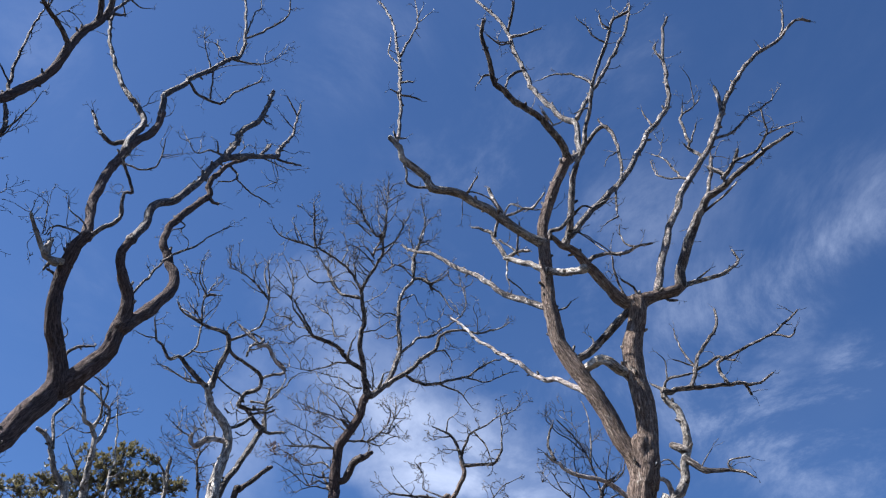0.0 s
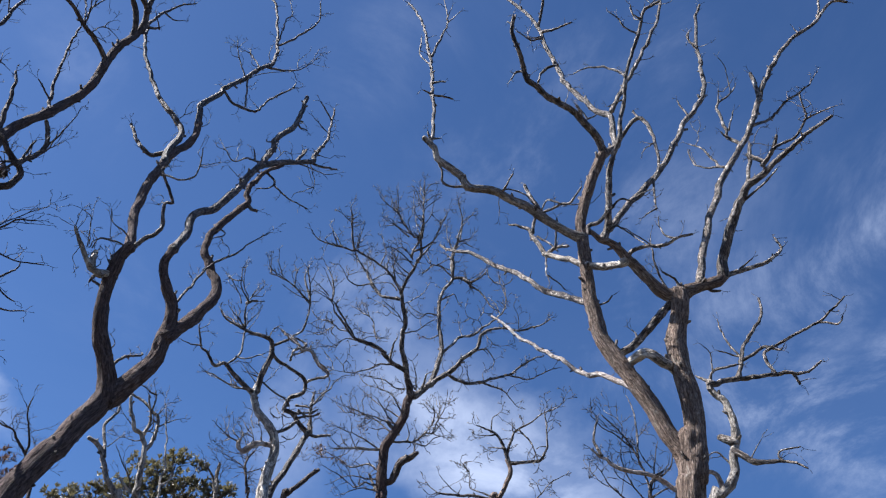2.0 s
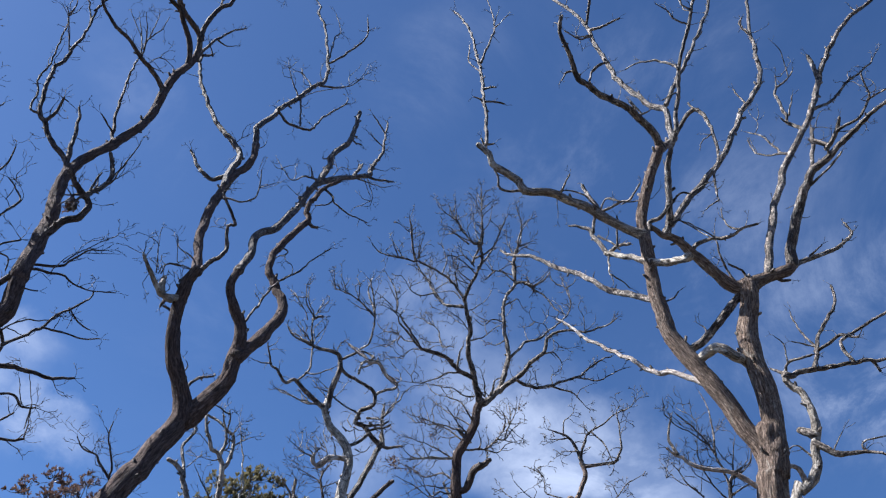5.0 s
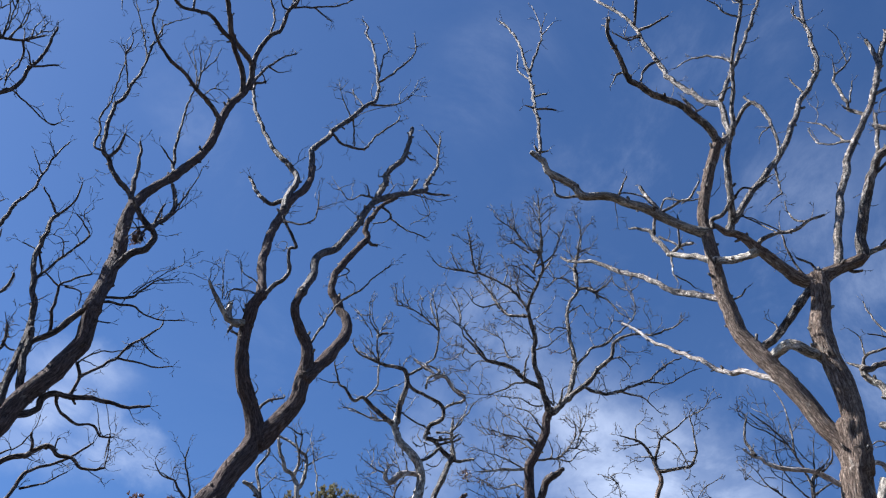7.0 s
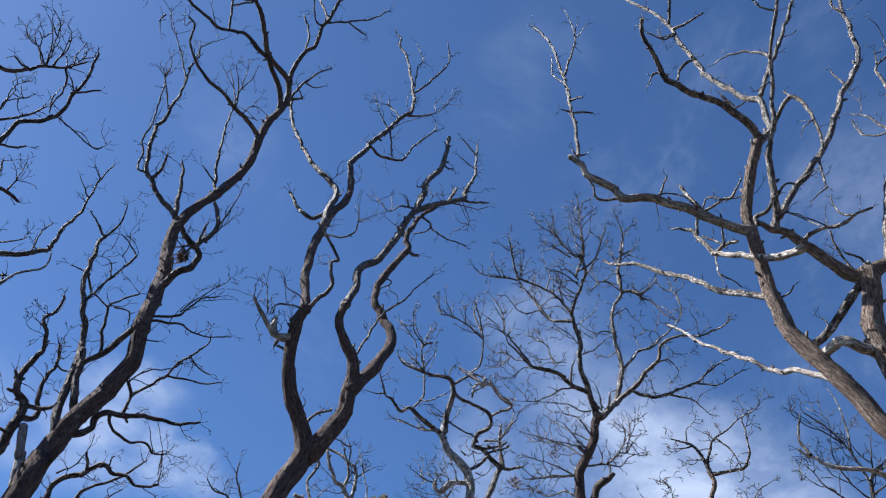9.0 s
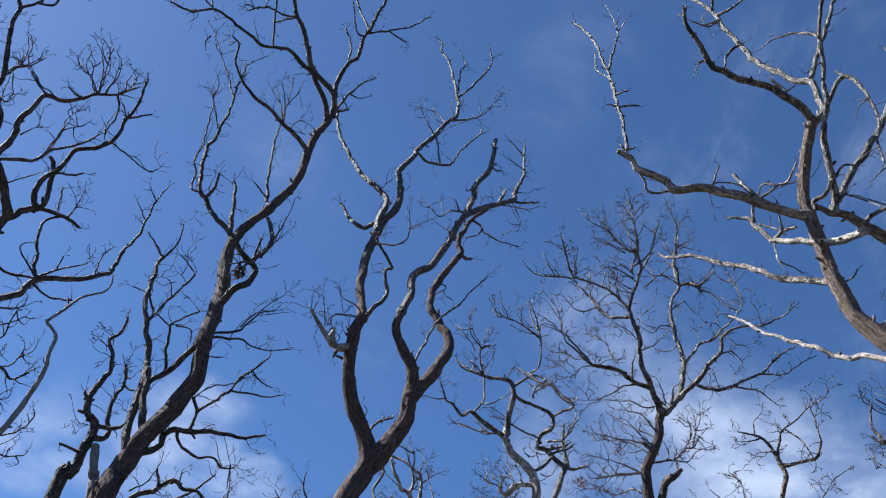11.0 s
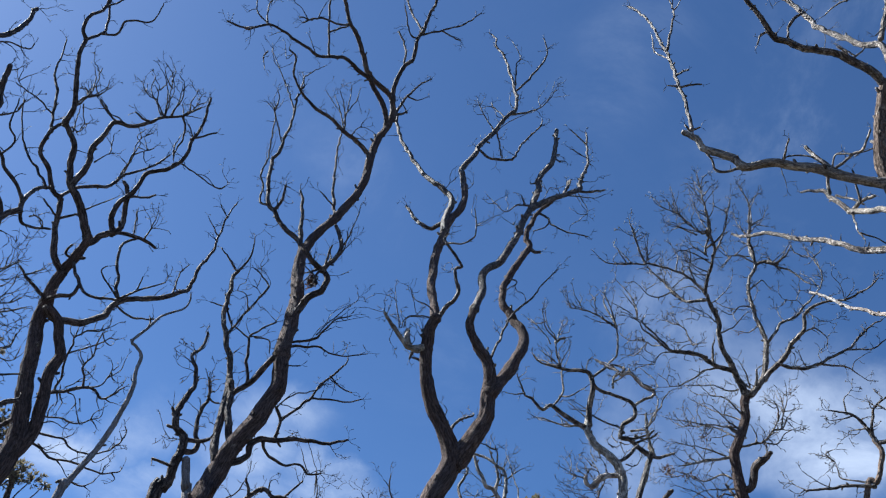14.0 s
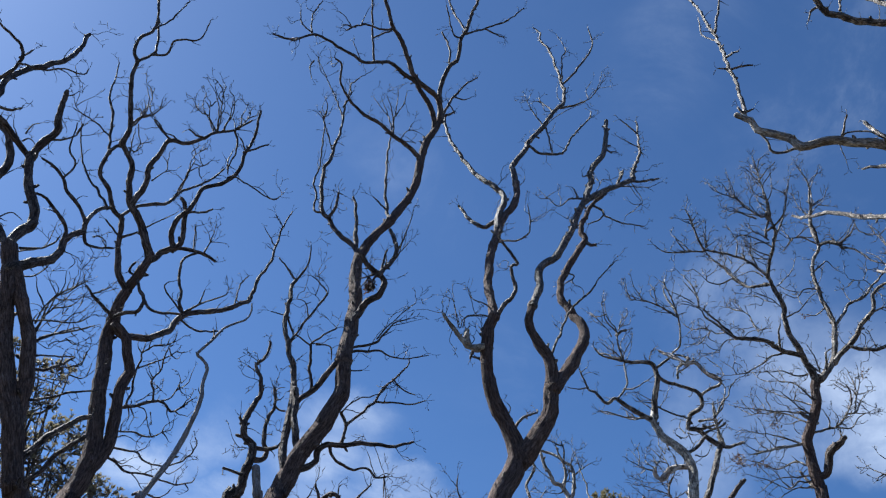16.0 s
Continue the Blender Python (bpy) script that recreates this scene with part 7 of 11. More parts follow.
limb("branch", (.0518, .0368, .0336, .0303, .0198), (1.954, .383, 8.688), (1.837, .327, 8.642), (1.711, .274, 8.621), (1.638, .257, 8.679), (1.554, .219, 8.761), (1.43, .162, 8.891), (1.327, .11, 9.032), wood="pale")
limb("branch", (.0356, .0336, .0315), (1.68, .253, 8.644), (1.648, .263, 8.725), (1.659, .252, 8.83), wood="pale")
limb("branch", (.0233, .0191, .0159), (1.985, .429, 8.454), (1.879, .465, 8.535), (1.772, .497, 8.58))
limb("branch", (.0359, .0295, .0231, .021, .021), (2.08, .324, 9.178), (2.205, .278, 9.401), (2.322, .248, 9.542), (2.311, .209, 9.788), (2.268, .163, 9.976), (2.363, .147, 10.035), (2.236, .1, 10.2), (2.141, .074, 10.342), (2.079, .067, 10.461))
limb("limb", (.0382, .0371, .0361, .0284, .025), (2.035, 1.234, 11.834), (1.923, 1.254, 11.785), (1.833, 1.274, 11.738), (1.652, 1.342, 11.858), (1.48, 1.436, 12.183), (1.365, 1.488, 12.392))
limb("branch", (.0167, .0146, .0125, .0104, .0083), (2.099, .057, 10.378), (2.296, -.04, 10.299), (2.482, -.113, 10.375), (2.512, -.168, 10.572), (2.47, -.228, 10.855))
limb("twig", (.0083, .0042), (2.512, -.168, 10.572), (2.777, -.069, 10.884))
limb("twig", (.0116, .0105, .0084, .0083), (1.995, .322, 9.168), (1.784, .27, 9.144), (1.617, .175, 8.983), (1.588, .129, 8.81))
limb("twig", (.0127, .0095, .0074, .0042), (2.018, .426, 9.39), (1.889, .383, 9.449), (1.72, .313, 9.471), (1.636, .286, 9.648))
limb("twig", (.0083, .0051, .0042), (1.556, .132, 8.833), (1.495, .043, 9.057), (1.444, -.001, 9.245))
limb("limb", (.1214, .119, .0945, .0657, .0572), (2.497, .668, 7.168), (2.549, .651, 7.239), (2.687, .601, 7.442), (2.834, .562, 7.725), (2.876, .521, 7.996), (2.876, .506, 8.264), (2.844, .469, 8.569), (2.727, .445, 8.769), (2.61, .396, 8.968), (2.545, .375, 9.191), (2.599, .359, 9.448))
limb("limb", (.0572, .0579, .0556, .0512, .0421), (2.588, .355, 9.413), (2.695, .55, 9.95), (2.725, .714, 10.425), (2.94, .833, 10.748), (3.187, 1.036, 11.317), (3.4, 1.289, 12.066), (3.59, 1.469, 12.658), (3.749, 1.658, 13.339), (3.736, 1.749, 13.65), (4.02, 1.962, 14.339), (4.147, 2.114, 14.963), (4.199, 2.309, 15.75))
limb("twig", (.0225, .0189, .0166), (4.099, 2.018, 14.587), (4.171, 2.037, 14.536), (4.233, 2.061, 14.525))
limb("limb", (.0944, .078, .0576, .0511, .0267), (2.888, .516, 8.147), (2.976, .564, 8.309), (3.122, .653, 8.588), (3.28, .722, 8.907), (3.365, .822, 9.263), (3.362, .882, 9.516), (3.238, .968, 9.771), (3.091, 1.033, 10.064), (3.077, 1.132, 10.424), (3.175, 1.238, 10.837), (3.389, 1.353, 11.318), (3.532, 1.422, 11.662), (3.471, 1.479, 11.908), (3.573, 1.585, 12.325), (3.733, 1.664, 12.757), (3.988, 1.762, 13.131))
limb("branch", (.034, .0282, .0237), (3.543, 1.419, 11.637), (3.616, 1.352, 11.519), (3.693, 1.325, 11.517))
limb("limb", (.0559, .0479, .045, .03, .0185), (3.578, 1.466, 12.632), (4.088, 1.81, 13.306), (4.556, 2.076, 13.817), (4.652, 2.233, 14.297), (4.857, 2.465, 15.03), (4.956, 2.851, 16.372))
limb("twig", (.0183, .0122), (4.892, 2.674, 15.812), (4.563, 2.624, 16.166))
limb("twig", (.0121, .006), (4.85, 2.483, 15.184), (4.495, 2.323, 15.244))
limb("branch", (.0328, .0306, .0272), (4.268, 1.943, 13.554), (4.326, 2.022, 13.786), (4.386, 2.107, 14.074))
limb("branch", (.0271, .0225, .0167), (4.509, 2.072, 13.79), (4.816, 2.159, 13.889), (5.145, 2.284, 14.122))
limb("twig", (.0164, .0081, .0057), (4.302, 1.936, 13.501), (4.767, 1.673, 13.251), (4.96, 1.572, 13.275))
limb("twig", (.0105, .0069, .0046), (4.507, 1.8, 13.435), (4.623, 1.661, 12.938), (4.594, 1.568, 12.618))
limb("branch", (.0253, .0207, .0183, .0136, .0101), (3.721, 1.661, 12.731), (3.896, 1.584, 12.53), (3.921, 1.506, 12.331), (4.18, 1.398, 12.091), (4.508, 1.24, 11.885))
limb("twig", (.0149, .0126, .0103), (3.914, 1.541, 12.398), (3.814, 1.581, 12.298), (3.645, 1.624, 12.225))
limb("branch", (.0205, .0161, .0104, .0082, .0047), (3.521, 1.472, 12.684), (3.334, 1.559, 12.759), (3.142, 1.622, 12.624), (2.965, 1.734, 12.906), (2.81, 1.85, 13.217))
limb("twig", (.0206, .015, .0103), (3.456, 1.507, 12.752), (3.44, 1.581, 12.929), (3.41, 1.625, 13.075))
limb("branch", (.0202, .0194, .0175, .0122, .009), (2.845, .477, 8.627), (2.985, .644, 9.096), (3.174, .827, 9.695), (3.497, .999, 10.209), (3.723, 1.136, 10.658), (4.013, 1.305, 11.152))
limb("branch", (.0234, .0213, .0193, .0129, .0119), (2.399, .58, 7.479), (2.4, .625, 7.615), (2.5, .701, 7.785), (2.695, .77, 7.91), (2.698, .806, 7.977))
limb("twig", (.0149, .0127, .0117), (2.538, .616, 7.359), (2.685, .572, 7.608), (2.718, .565, 7.749))
limb("twig", (.0117, .0074, .0042), (2.281, .534, 7.715), (2.313, .493, 7.788), (2.27, .476, 7.858))
limb("twig", (.0134, .0111, .0088), (3.13, 1.235, 10.811), (3.301, 1.135, 10.645), (3.149, 1.053, 10.42))
limb("twig", (.0088, .0076, .0054, .0043), (3.301, .908, 9.915), (3.397, .87, 10.023), (3.385, .836, 10.167), (3.263, .817, 10.213))
limb("limb", (.0432, .0399, .04, .038, .036), (1.837, .321, 8.597), (1.732, .325, 8.631), (1.669, .342, 8.758), (1.647, .361, 8.898), (1.657, .369, 8.956), wood="pale")
limb("branch", (.0245, .0159), (1.762, .508, 8.662), (1.741, .52, 8.567))
limb("branch", (.0083, .0073, .0062, .0062, .0052), (1.619, .13, 8.822), (1.63, .121, 8.938), (1.661, .106, 9.008), (1.744, .11, 9.032), (1.859, .08, 8.986))
limb("twig", (.0052, .0052, .0053, .0042, .0031), (1.567, .136, 8.868), (1.535, .102, 8.974), (1.494, .092, 9.078), (1.463, .069, 9.253), (1.432, .047, 9.44))
limb("twig", (.0052, .0042, .0031), (1.485, .037, 9.185), (1.361, -.027, 9.223), (1.208, -.074, 9.202))
limb("twig", (.0052, .0042, .0032), (1.348, .11, 9.032), (1.22, .165, 9.088), (1.09, .249, 9.18))
limb("twig", (.0052, .0042, .0031), (1.754, .106, 9.008), (1.817, .071, 9.091), (1.91, .061, 9.196))
limb("twig", (.0053, .0053, .0042, .0042), (1.889, .078, 9.148), (1.806, .145, 9.298), (1.722, .178, 9.367), (1.668, .283, 9.624))
limb("twig", (.0053, .0052, .0031), (1.765, .089, 9.055), (1.734, .058, 9.173), (1.661, .01, 9.325))
limb("twig", (.0052, .0042, .0032), (1.557, .117, 8.903), (1.473, .1, 8.962), (1.39, .076, 8.951))
limb("twig", (.0052, .0052, .0032), (1.65, .13, 8.822), (1.619, .115, 8.892), (1.556, .105, 8.997))
limb("twig", (.006, .0046, .0032), (1.643, .115, 8.966), (1.573, .159, 9.05), (1.547, .201, 9.164))
limb("twig", (.0059, .0045, .0031), (1.48, .185, 8.838), (1.444, .206, 8.65), (1.485, .213, 8.572))
limb("twig", (.006, .0046, .0033), (1.945, .419, 8.807), (1.862, .414, 8.907), (1.807, .409, 8.988))
limb("twig", (.0063, .0048, .0033), (2.277, .162, 9.982), (2.216, .185, 10.003), (2.221, .204, 10.098), (2.174, .228, 10.147), (2.113, .236, 10.113), (2.105, .227, 10.049))
limb("twig", (.0062, .0048, .0033), (2.235, .178, 9.996), (2.177, .156, 9.902), (2.136, .15, 9.897))
limb("twig", (.0092, .007, .0049), (3.905, 2.574, 16.123), (4.041, 2.609, 16.249))
limb("twig", (.0077, .0059, .0041), (2.965, 1.734, 12.906), (2.822, 1.684, 12.849), (2.762, 1.67, 12.888))
limb("twig", (.0078, .006, .0042), (3.162, 1.616, 12.638), (3.188, 1.697, 12.88), (3.15, 1.764, 13.074), (3.175, 1.818, 13.236))
limb("twig", (.0077, .0059, .0041), (2.908, 1.714, 12.884), (3.015, 1.683, 12.982), (3.091, 1.66, 13.015))
limb("twig", (.0132, .0119, .0106), (3.74, 1.721, 13.556), (3.609, 1.694, 13.455), (3.584, 1.699, 13.512))
limb("twig", (.0077, .0059, .0041), (3.679, 1.534, 12.767), (3.773, 1.491, 12.878), (3.854, 1.446, 13.035), (3.809, 1.436, 13.155), (3.781, 1.427, 13.211))
limb("twig", (.0077, .0059, .0041), (3.854, 1.446, 13.035), (3.913, 1.42, 13.146), (4.044, 1.378, 13.104), (4.186, 1.325, 13.145))
limb("twig", (.0077, .0059, .0041), (3.823, 1.439, 13.119), (3.738, 1.484, 13.251))
limb("twig", (.0077, .006, .0042), (3.81, 1.693, 12.87), (3.922, 1.664, 12.9), (3.984, 1.653, 13.01))
limb("twig", (.0081, .0061, .0043), (4.462, 2.022, 13.715), (4.559, 2.051, 13.531), (4.617, 2.067, 13.415), (4.696, 2.087, 13.31), (4.715, 2.095, 13.22))
limb("twig", (.008, .0061, .0043), (4.715, 2.095, 13.22), (4.55, 2.05, 13.156), (4.464, 2.034, 13.217))
limb("twig", (.0079, .0061, .0042), (4.698, 2.091, 13.214), (4.573, 2.111, 13.071), (4.423, 2.137, 12.946), (4.378, 2.142, 12.822))
limb("twig", (.0088, .0068, .0047), (4.857, 2.465, 15.03), (4.937, 2.439, 15.067), (4.955, 2.433, 15.152))
limb("twig", (.0087, .0067, .0047), (4.837, 2.442, 14.957), (4.929, 2.475, 14.981))
limb("twig", (.0085, .0065, .0046), (4.633, 2.202, 14.2), (4.797, 2.221, 14.233), (4.942, 2.238, 14.265), (5.012, 2.265, 14.426))
limb("twig", (.014, .0127, .0113), (4.196, 2.047, 14.531), (4.258, 2.033, 14.542), (4.314, 2.016, 14.511))
limb("twig", (.022, .0207, .0193), (4.303, 1.99, 13.693), (4.387, 2.05, 13.934), (4.409, 2.078, 14.045))
limb("twig", (.0063, .0048, .0034), (2.512, -.168, 10.572), (2.603, -.207, 10.571), (2.699, -.244, 10.625), (2.799, -.286, 10.724))
limb("twig", (.0064, .0048, .0034), (2.491, -.198, 10.713), (2.433, -.204, 10.751), (2.434, -.2, 10.873))
limb("twig", (.0073, .0055, .0038), (3.4, 1.289, 12.066), (3.292, 1.251, 11.984), (3.186, 1.228, 11.996), (3.076, 1.204, 12.046), (3.04, 1.198, 12.083))
limb("twig", (.0073, .0056, .0039), (3.24, 1.239, 11.989), (3.281, 1.279, 12.139))
limb("twig", (.0077, .0059, .0041), (2.373, 1.612, 13.007), (2.508, 1.559, 13.132), (2.527, 1.541, 13.268))
limb("twig", (.0085, .0066, .0046), (1.037, 2.17, 14.917), (.944, 2.191, 14.932), (.852, 2.214, 14.956), (.773, 2.231, 14.964))
limb("twig", (.0079, .0062, .0042), (2.004, 1.582, 12.942), (2.092, 1.656, 13.233), (2.091, 1.7, 13.427), (2.11, 1.749, 13.636), (2.181, 1.785, 13.774))
limb("twig", (.0079, .006, .0042), (2.092, 1.656, 13.233), (2.173, 1.714, 13.394), (2.234, 1.765, 13.541))
limb("twig", (.0077, .0059, .0041), (2.03, 1.604, 13.029), (1.987, 1.604, 13.118))
limb("twig", (.009, .0069, .0048), (2.593, 2.297, 16.248), (2.526, 2.294, 16.282), (2.442, 2.284, 16.256))
limb("twig", (.0092, .007, .0049), (2.593, 2.297, 16.248), (2.7, 2.427, 16.694))
limb("twig", (.0091, .007, .0048), (3.139, 2.506, 16.216), (2.98, 2.445, 16.13), (2.924, 2.436, 16.283), (2.861, 2.414, 16.365), (2.758, 2.38, 16.34), (2.602, 2.326, 16.311))
limb("twig", (.0089, .0069, .0048), (2.691, 2.308, 15.993), (2.568, 2.269, 15.918), (2.517, 2.257, 15.921))
limb("twig", (.0088, .0068, .0047), (2.972, 2.33, 15.506), (3.063, 2.281, 15.616), (3.183, 2.223, 15.721), (3.318, 2.161, 15.792), (3.478, 2.089, 15.825), (3.605, 2.032, 15.861), (3.741, 1.968, 15.914), (3.84, 1.921, 16.043), (3.94, 1.871, 16.151), (4.047, 1.821, 16.19), (4.213, 1.748, 16.132))
limb("twig", (.0095, .0073, .0051), (4.044, 2.422, 16.796), (4.143, 2.407, 17.043), (4.187, 2.397, 17.304), (4.214, 2.391, 17.446))
limb("twig", (.0091, .0071, .0049), (3.811, 1.935, 16.004), (3.777, 1.986, 16.277), (3.866, 2.035, 16.556), (3.911, 2.062, 16.7))
limb("twig", (.0095, .0073, .0051), (4.182, 2.41, 17.078), (4.317, 2.501, 17.339))
limb("twig", (.0095, .0073, .0051), (3.365, 2.643, 16.66), (3.259, 2.632, 16.828), (3.259, 2.635, 17.085), (3.283, 2.637, 17.234))
limb("twig", (.0096, .0074, .0052), (3.408, 2.725, 17.006), (3.491, 2.792, 17.203), (3.536, 2.871, 17.472))
limb("twig", (.0106, .0081, .0056), (3.016, 3.291, 19.599), (2.915, 3.279, 19.667), (2.871, 3.281, 19.812))
limb("twig", (.0105, .0081, .0056), (3.153, 3.207, 19.247), (3.22, 3.266, 19.436))
limb("twig", (.0101, .0078, .0054), (4.06, 2.522, 18.778), (4.141, 2.514, 18.781))
twigs(2.2, 0.28, 3, 0.2)

oak_l = tree("oak_tree", "tall bare oak leaning over with a leaf nest in its fork", -7.35, 7.52, 41.6)
limb("trunk", (.2, .129, .1152, .1133, .1035), (0, 0, -.15), (.02, 0, .5), (.12, 0, 3.3), (.5, 0, 5.99), (.56, 0, 6.23), (.62, .026, 6.457), (.71, .026, 6.728), (.8, .026, 6.968), (.951, .052, 7.347), (1.052, .052, 7.608), (1.132, .052, 7.829), (1.132, .052, 8.08), (1.083, .078, 8.431))
limb("limb", (.1025, .1024, .1032, .093, .0873), (1.093, .078, 8.341), (1.106, .182, 8.694), (1.129, .259, 8.969), (1.122, .336, 9.245), (1.135, .437, 9.626), (1.078, .561, 10.102), (1.081, .659, 10.519), (1.113, .706, 10.779))
limb("limb", (.0768, .0711, .0728, .0712, .0629), (1.102, .683, 10.685), (1.144, .706, 10.852), (1.241, .777, 11.176), (1.421, .846, 11.585), (1.602, .914, 12.005), (1.786, 1.001, 12.521), (1.894, 1.044, 12.974), (1.94, 1.106, 13.418), (1.965, 1.166, 13.882), (2.052, 1.206, 14.316), (2.183, 1.263, 14.78), (2.271, 1.3, 15.171))
limb("limb", (.0554, .044, .0306, .0228, .0154), (2.173, 1.263, 14.748), (2.091, 1.146, 15.018), (1.947, 1.044, 15.235), (1.739, .914, 15.386), (1.587, .823, 15.495), (1.321, .706, 15.499), (1.057, .561, 15.55), (.828, .437, 15.315), (.541, .285, 15.027), (.328, .156, 14.99), (.059, .026, 14.98), (-.185, -.13, 14.898), (-.426, -.259, 14.815), (-.614, -.387, 14.459), (-.743, -.487, 14.225), (-1.038, -.659, 14.046))
limb("twig", (.0158, .0129, .0109), (-.455, -.259, 14.844), (-.697, -.182, 15.173), (-.78, -.13, 15.592))
limb("twig", (.0158, .0139, .0109), (-.455, -.259, 14.844), (-.539, -.182, 15.401), (-.446, -.078, 16.093))
limb("branch", (.0225, .0203, .0181, .018), (.745, .361, 15.207), (.632, .259, 15.749), (.47, .052, 16.686), (.43, 0, 16.98))
limb("limb", (.0565, .0516, .0464, .0372, .0286), (2.249, 1.3, 15.118), (2.197, 1.146, 15.442), (1.902, 1.001, 15.568), (1.63, .846, 15.625), (1.401, .635, 15.852), (1.207, .437, 16.114), (1.007, .259, 16.226), (.811, .052, 16.485), (.719, -.052, 16.634), (.589, -.233, 16.897))
limb("branch", (.0233, .0212, .0191, .016), (1.007, .259, 16.246), (.763, .182, 15.99), (.4, .078, 15.875), (.111, -.026, 15.459))
limb("twig", (.017, .015, .0109), (.27, .026, 15.681), (.19, -.026, 15.609), (.034, -.13, 15.453))
limb("twig", (.0173, .0174, .0174), (.642, .259, 15.79), (.827, .361, 16.126), (.993, .462, 16.452))
limb("limb", (.052, .0421, .0386, .0331, .0257), (2.186, 1.146, 15.41), (2.161, 1.085, 15.756), (2.278, .958, 16.287), (2.419, .891, 16.547), (2.461, .777, 17.123), (2.537, .706, 17.339), (2.582, .635, 17.789), (2.685, .537, 18.232), (2.707, .462, 18.597))
limb("branch", (.0231, .0211, .0191), (2.288, .958, 16.319), (2.244, 1.065, 17.139), (2.08, 1.146, 17.68))
limb("branch", (.024, .0207, .0164, .0122), (2.542, .754, 17.292), (2.913, .635, 17.458), (3.378, .487, 17.757), (3.675, .361, 18.137))
limb("twig", (.0186, .0123), (2.913, .635, 17.458), (3.264, .412, 16.985))
limb("branch", (.0249, .0221, .0212, .0202), (2.537, .706, 17.297), (2.267, .958, 18.213), (2.14, 1.085, 18.835), (2.061, 1.186, 19.395))
limb("branch", (.0188, .0166, .0134, .0122), (2.461, .777, 17.154), (2.242, .659, 17.062), (2.093, .487, 17.387), (1.99, .361, 17.545))
limb("branch", (.0341, .0279, .0247, .0172, .0129), (2.282, 1.3, 15.086), (2.429, 1.44, 15.791), (2.53, 1.521, 16.145), (2.816, 1.652, 16.844), (3.056, 1.731, 17.195))
limb("twig", (.0289, .0172), (2.361, 1.372, 15.322), (2.548, 1.457, 15.594))
limb("limb", (.0477, .04, .0333, .0195, .0162), (1.92, 1.126, 13.586), (1.886, 1.085, 13.714), (1.585, .979, 13.869), (1.371, .914, 13.927), (1.043, .8, 14.059), (.728, .683, 14.091), (.438, .561, 14.261), (.223, .437, 14.495), (.154, .31, 14.843), (.033, .259, 14.917))
limb("twig", (.0157, .0115, .0052), (1.35, .914, 13.958), (1.281, .754, 14.312), (1.078, .561, 14.622))
limb("twig", (.0105, .0052), (1.531, .958, 13.899), (1.765, .823, 13.759))
limb("twig", (.0105, .0084, .0053), (1.51, .958, 13.941), (1.662, 1.044, 14.326), (1.986, 1.166, 14.36))
limb("branch", (.0155, .0125, .0053), (.407, .561, 14.292), (.427, .706, 14.885), (.774, .979, 15.723))
limb("limb", (.0457, .0389, .0361, .0289, .0172), (1.113, .706, 10.779), (.97, .8, 11.031), (.762, .891, 11.239), (.595, .958, 11.479), (.51, 1.022, 11.698), (.362, 1.065, 11.854), (.287, 1.166, 12.3), (.233, 1.3, 13.037), (.318, 1.372, 13.461), (.328, 1.407, 13.699), (.382, 1.473, 14.206), (.381, 1.551, 14.834), (.371, 1.61, 15.357))
limb("branch", (.0172, .0161, .0119, .0065), (.371, 1.551, 14.748), (.317, 1.596, 15.009), (.025, 1.731, 15.783), (-.385, 1.867, 16.751))
limb("branch", (.019, .018, .0159, .0139, .0107), (.352, 1.065, 11.832), (.235, 1.085, 11.863), (.192, 1.146, 12.313), (.107, 1.186, 12.638), (.149, 1.225, 13.048), (.116, 1.282, 13.648), (.051, 1.354, 14.341), (-.067, 1.389, 14.645))
limb("twig", (.0107, .0107), (.296, 1.407, 13.731), (.084, 1.282, 14.203))
limb("branch", (.0285, .0242, .0199), (.5, 1.022, 11.719), (.563, .936, 11.932), (.573, .846, 12.15))
limb("branch", (.0416, .0396, .0335, .0263, .02), (1.072, .706, 10.8), (1.021, .754, 10.926), (.961, .869, 11.502), (.92, .936, 11.932), (.837, 1.001, 12.289))
limb("branch", (.0293, .0274, .0233, .0182, .0161), (1.506, .869, 11.847), (1.447, .958, 12.09), (1.389, 1.085, 12.635), (1.361, 1.206, 13.189), (1.334, 1.389, 14.046), (1.368, 1.44, 14.408))
limb("twig", (.02, .0178, .0094), (1.436, .958, 12.09), (1.392, .914, 12.1), (1.147, .777, 12.167))
limb("limb", (.0579, .0516, .0443, .0402, .034), (1.13, .285, 9.122), (1.15, .285, 9.213), (1.279, .207, 9.504), (1.438, .156, 9.652), (1.497, .13, 9.852), (1.436, .104, 9.96), (1.324, .078, 10.018), (1.171, .026, 10.123), (1.09, 0, 10.21))
limb("branch", (.0422, .0412, .0364, .0335, .0276), (1.394, .078, 9.968), (1.436, .104, 10.091), (1.593, .207, 10.415), (1.637, .259, 10.684), (1.48, .361, 11.144))
limb("branch", (.0183, .0111, .005), (1.647, .259, 10.664), (1.733, .182, 10.948), (1.806, .078, 11.414))
limb("twig", (.0211, .0191, .013), (1.436, .104, 10.071), (1.444, .078, 10.159), (1.46, 0, 10.42))
limb("limb", (.0551, .0497, .0391, .0343, .0272), (.62, .026, 6.558), (.54, .078, 6.763), (.51, .182, 7.138), (.51, .285, 7.597), (.49, .387, 7.968), (.407, .487, 8.414), (.294, .561, 8.751), (.21, .61, 8.976), (.157, .683, 9.304), (.177, .754, 9.665), (.155, .823, 10.037), (.186, .846, 10.162))
limb("branch", (.0178, .0147, .0095), (.196, .846, 10.13), (.059, .891, 10.327), (-.142, .958, 10.606))
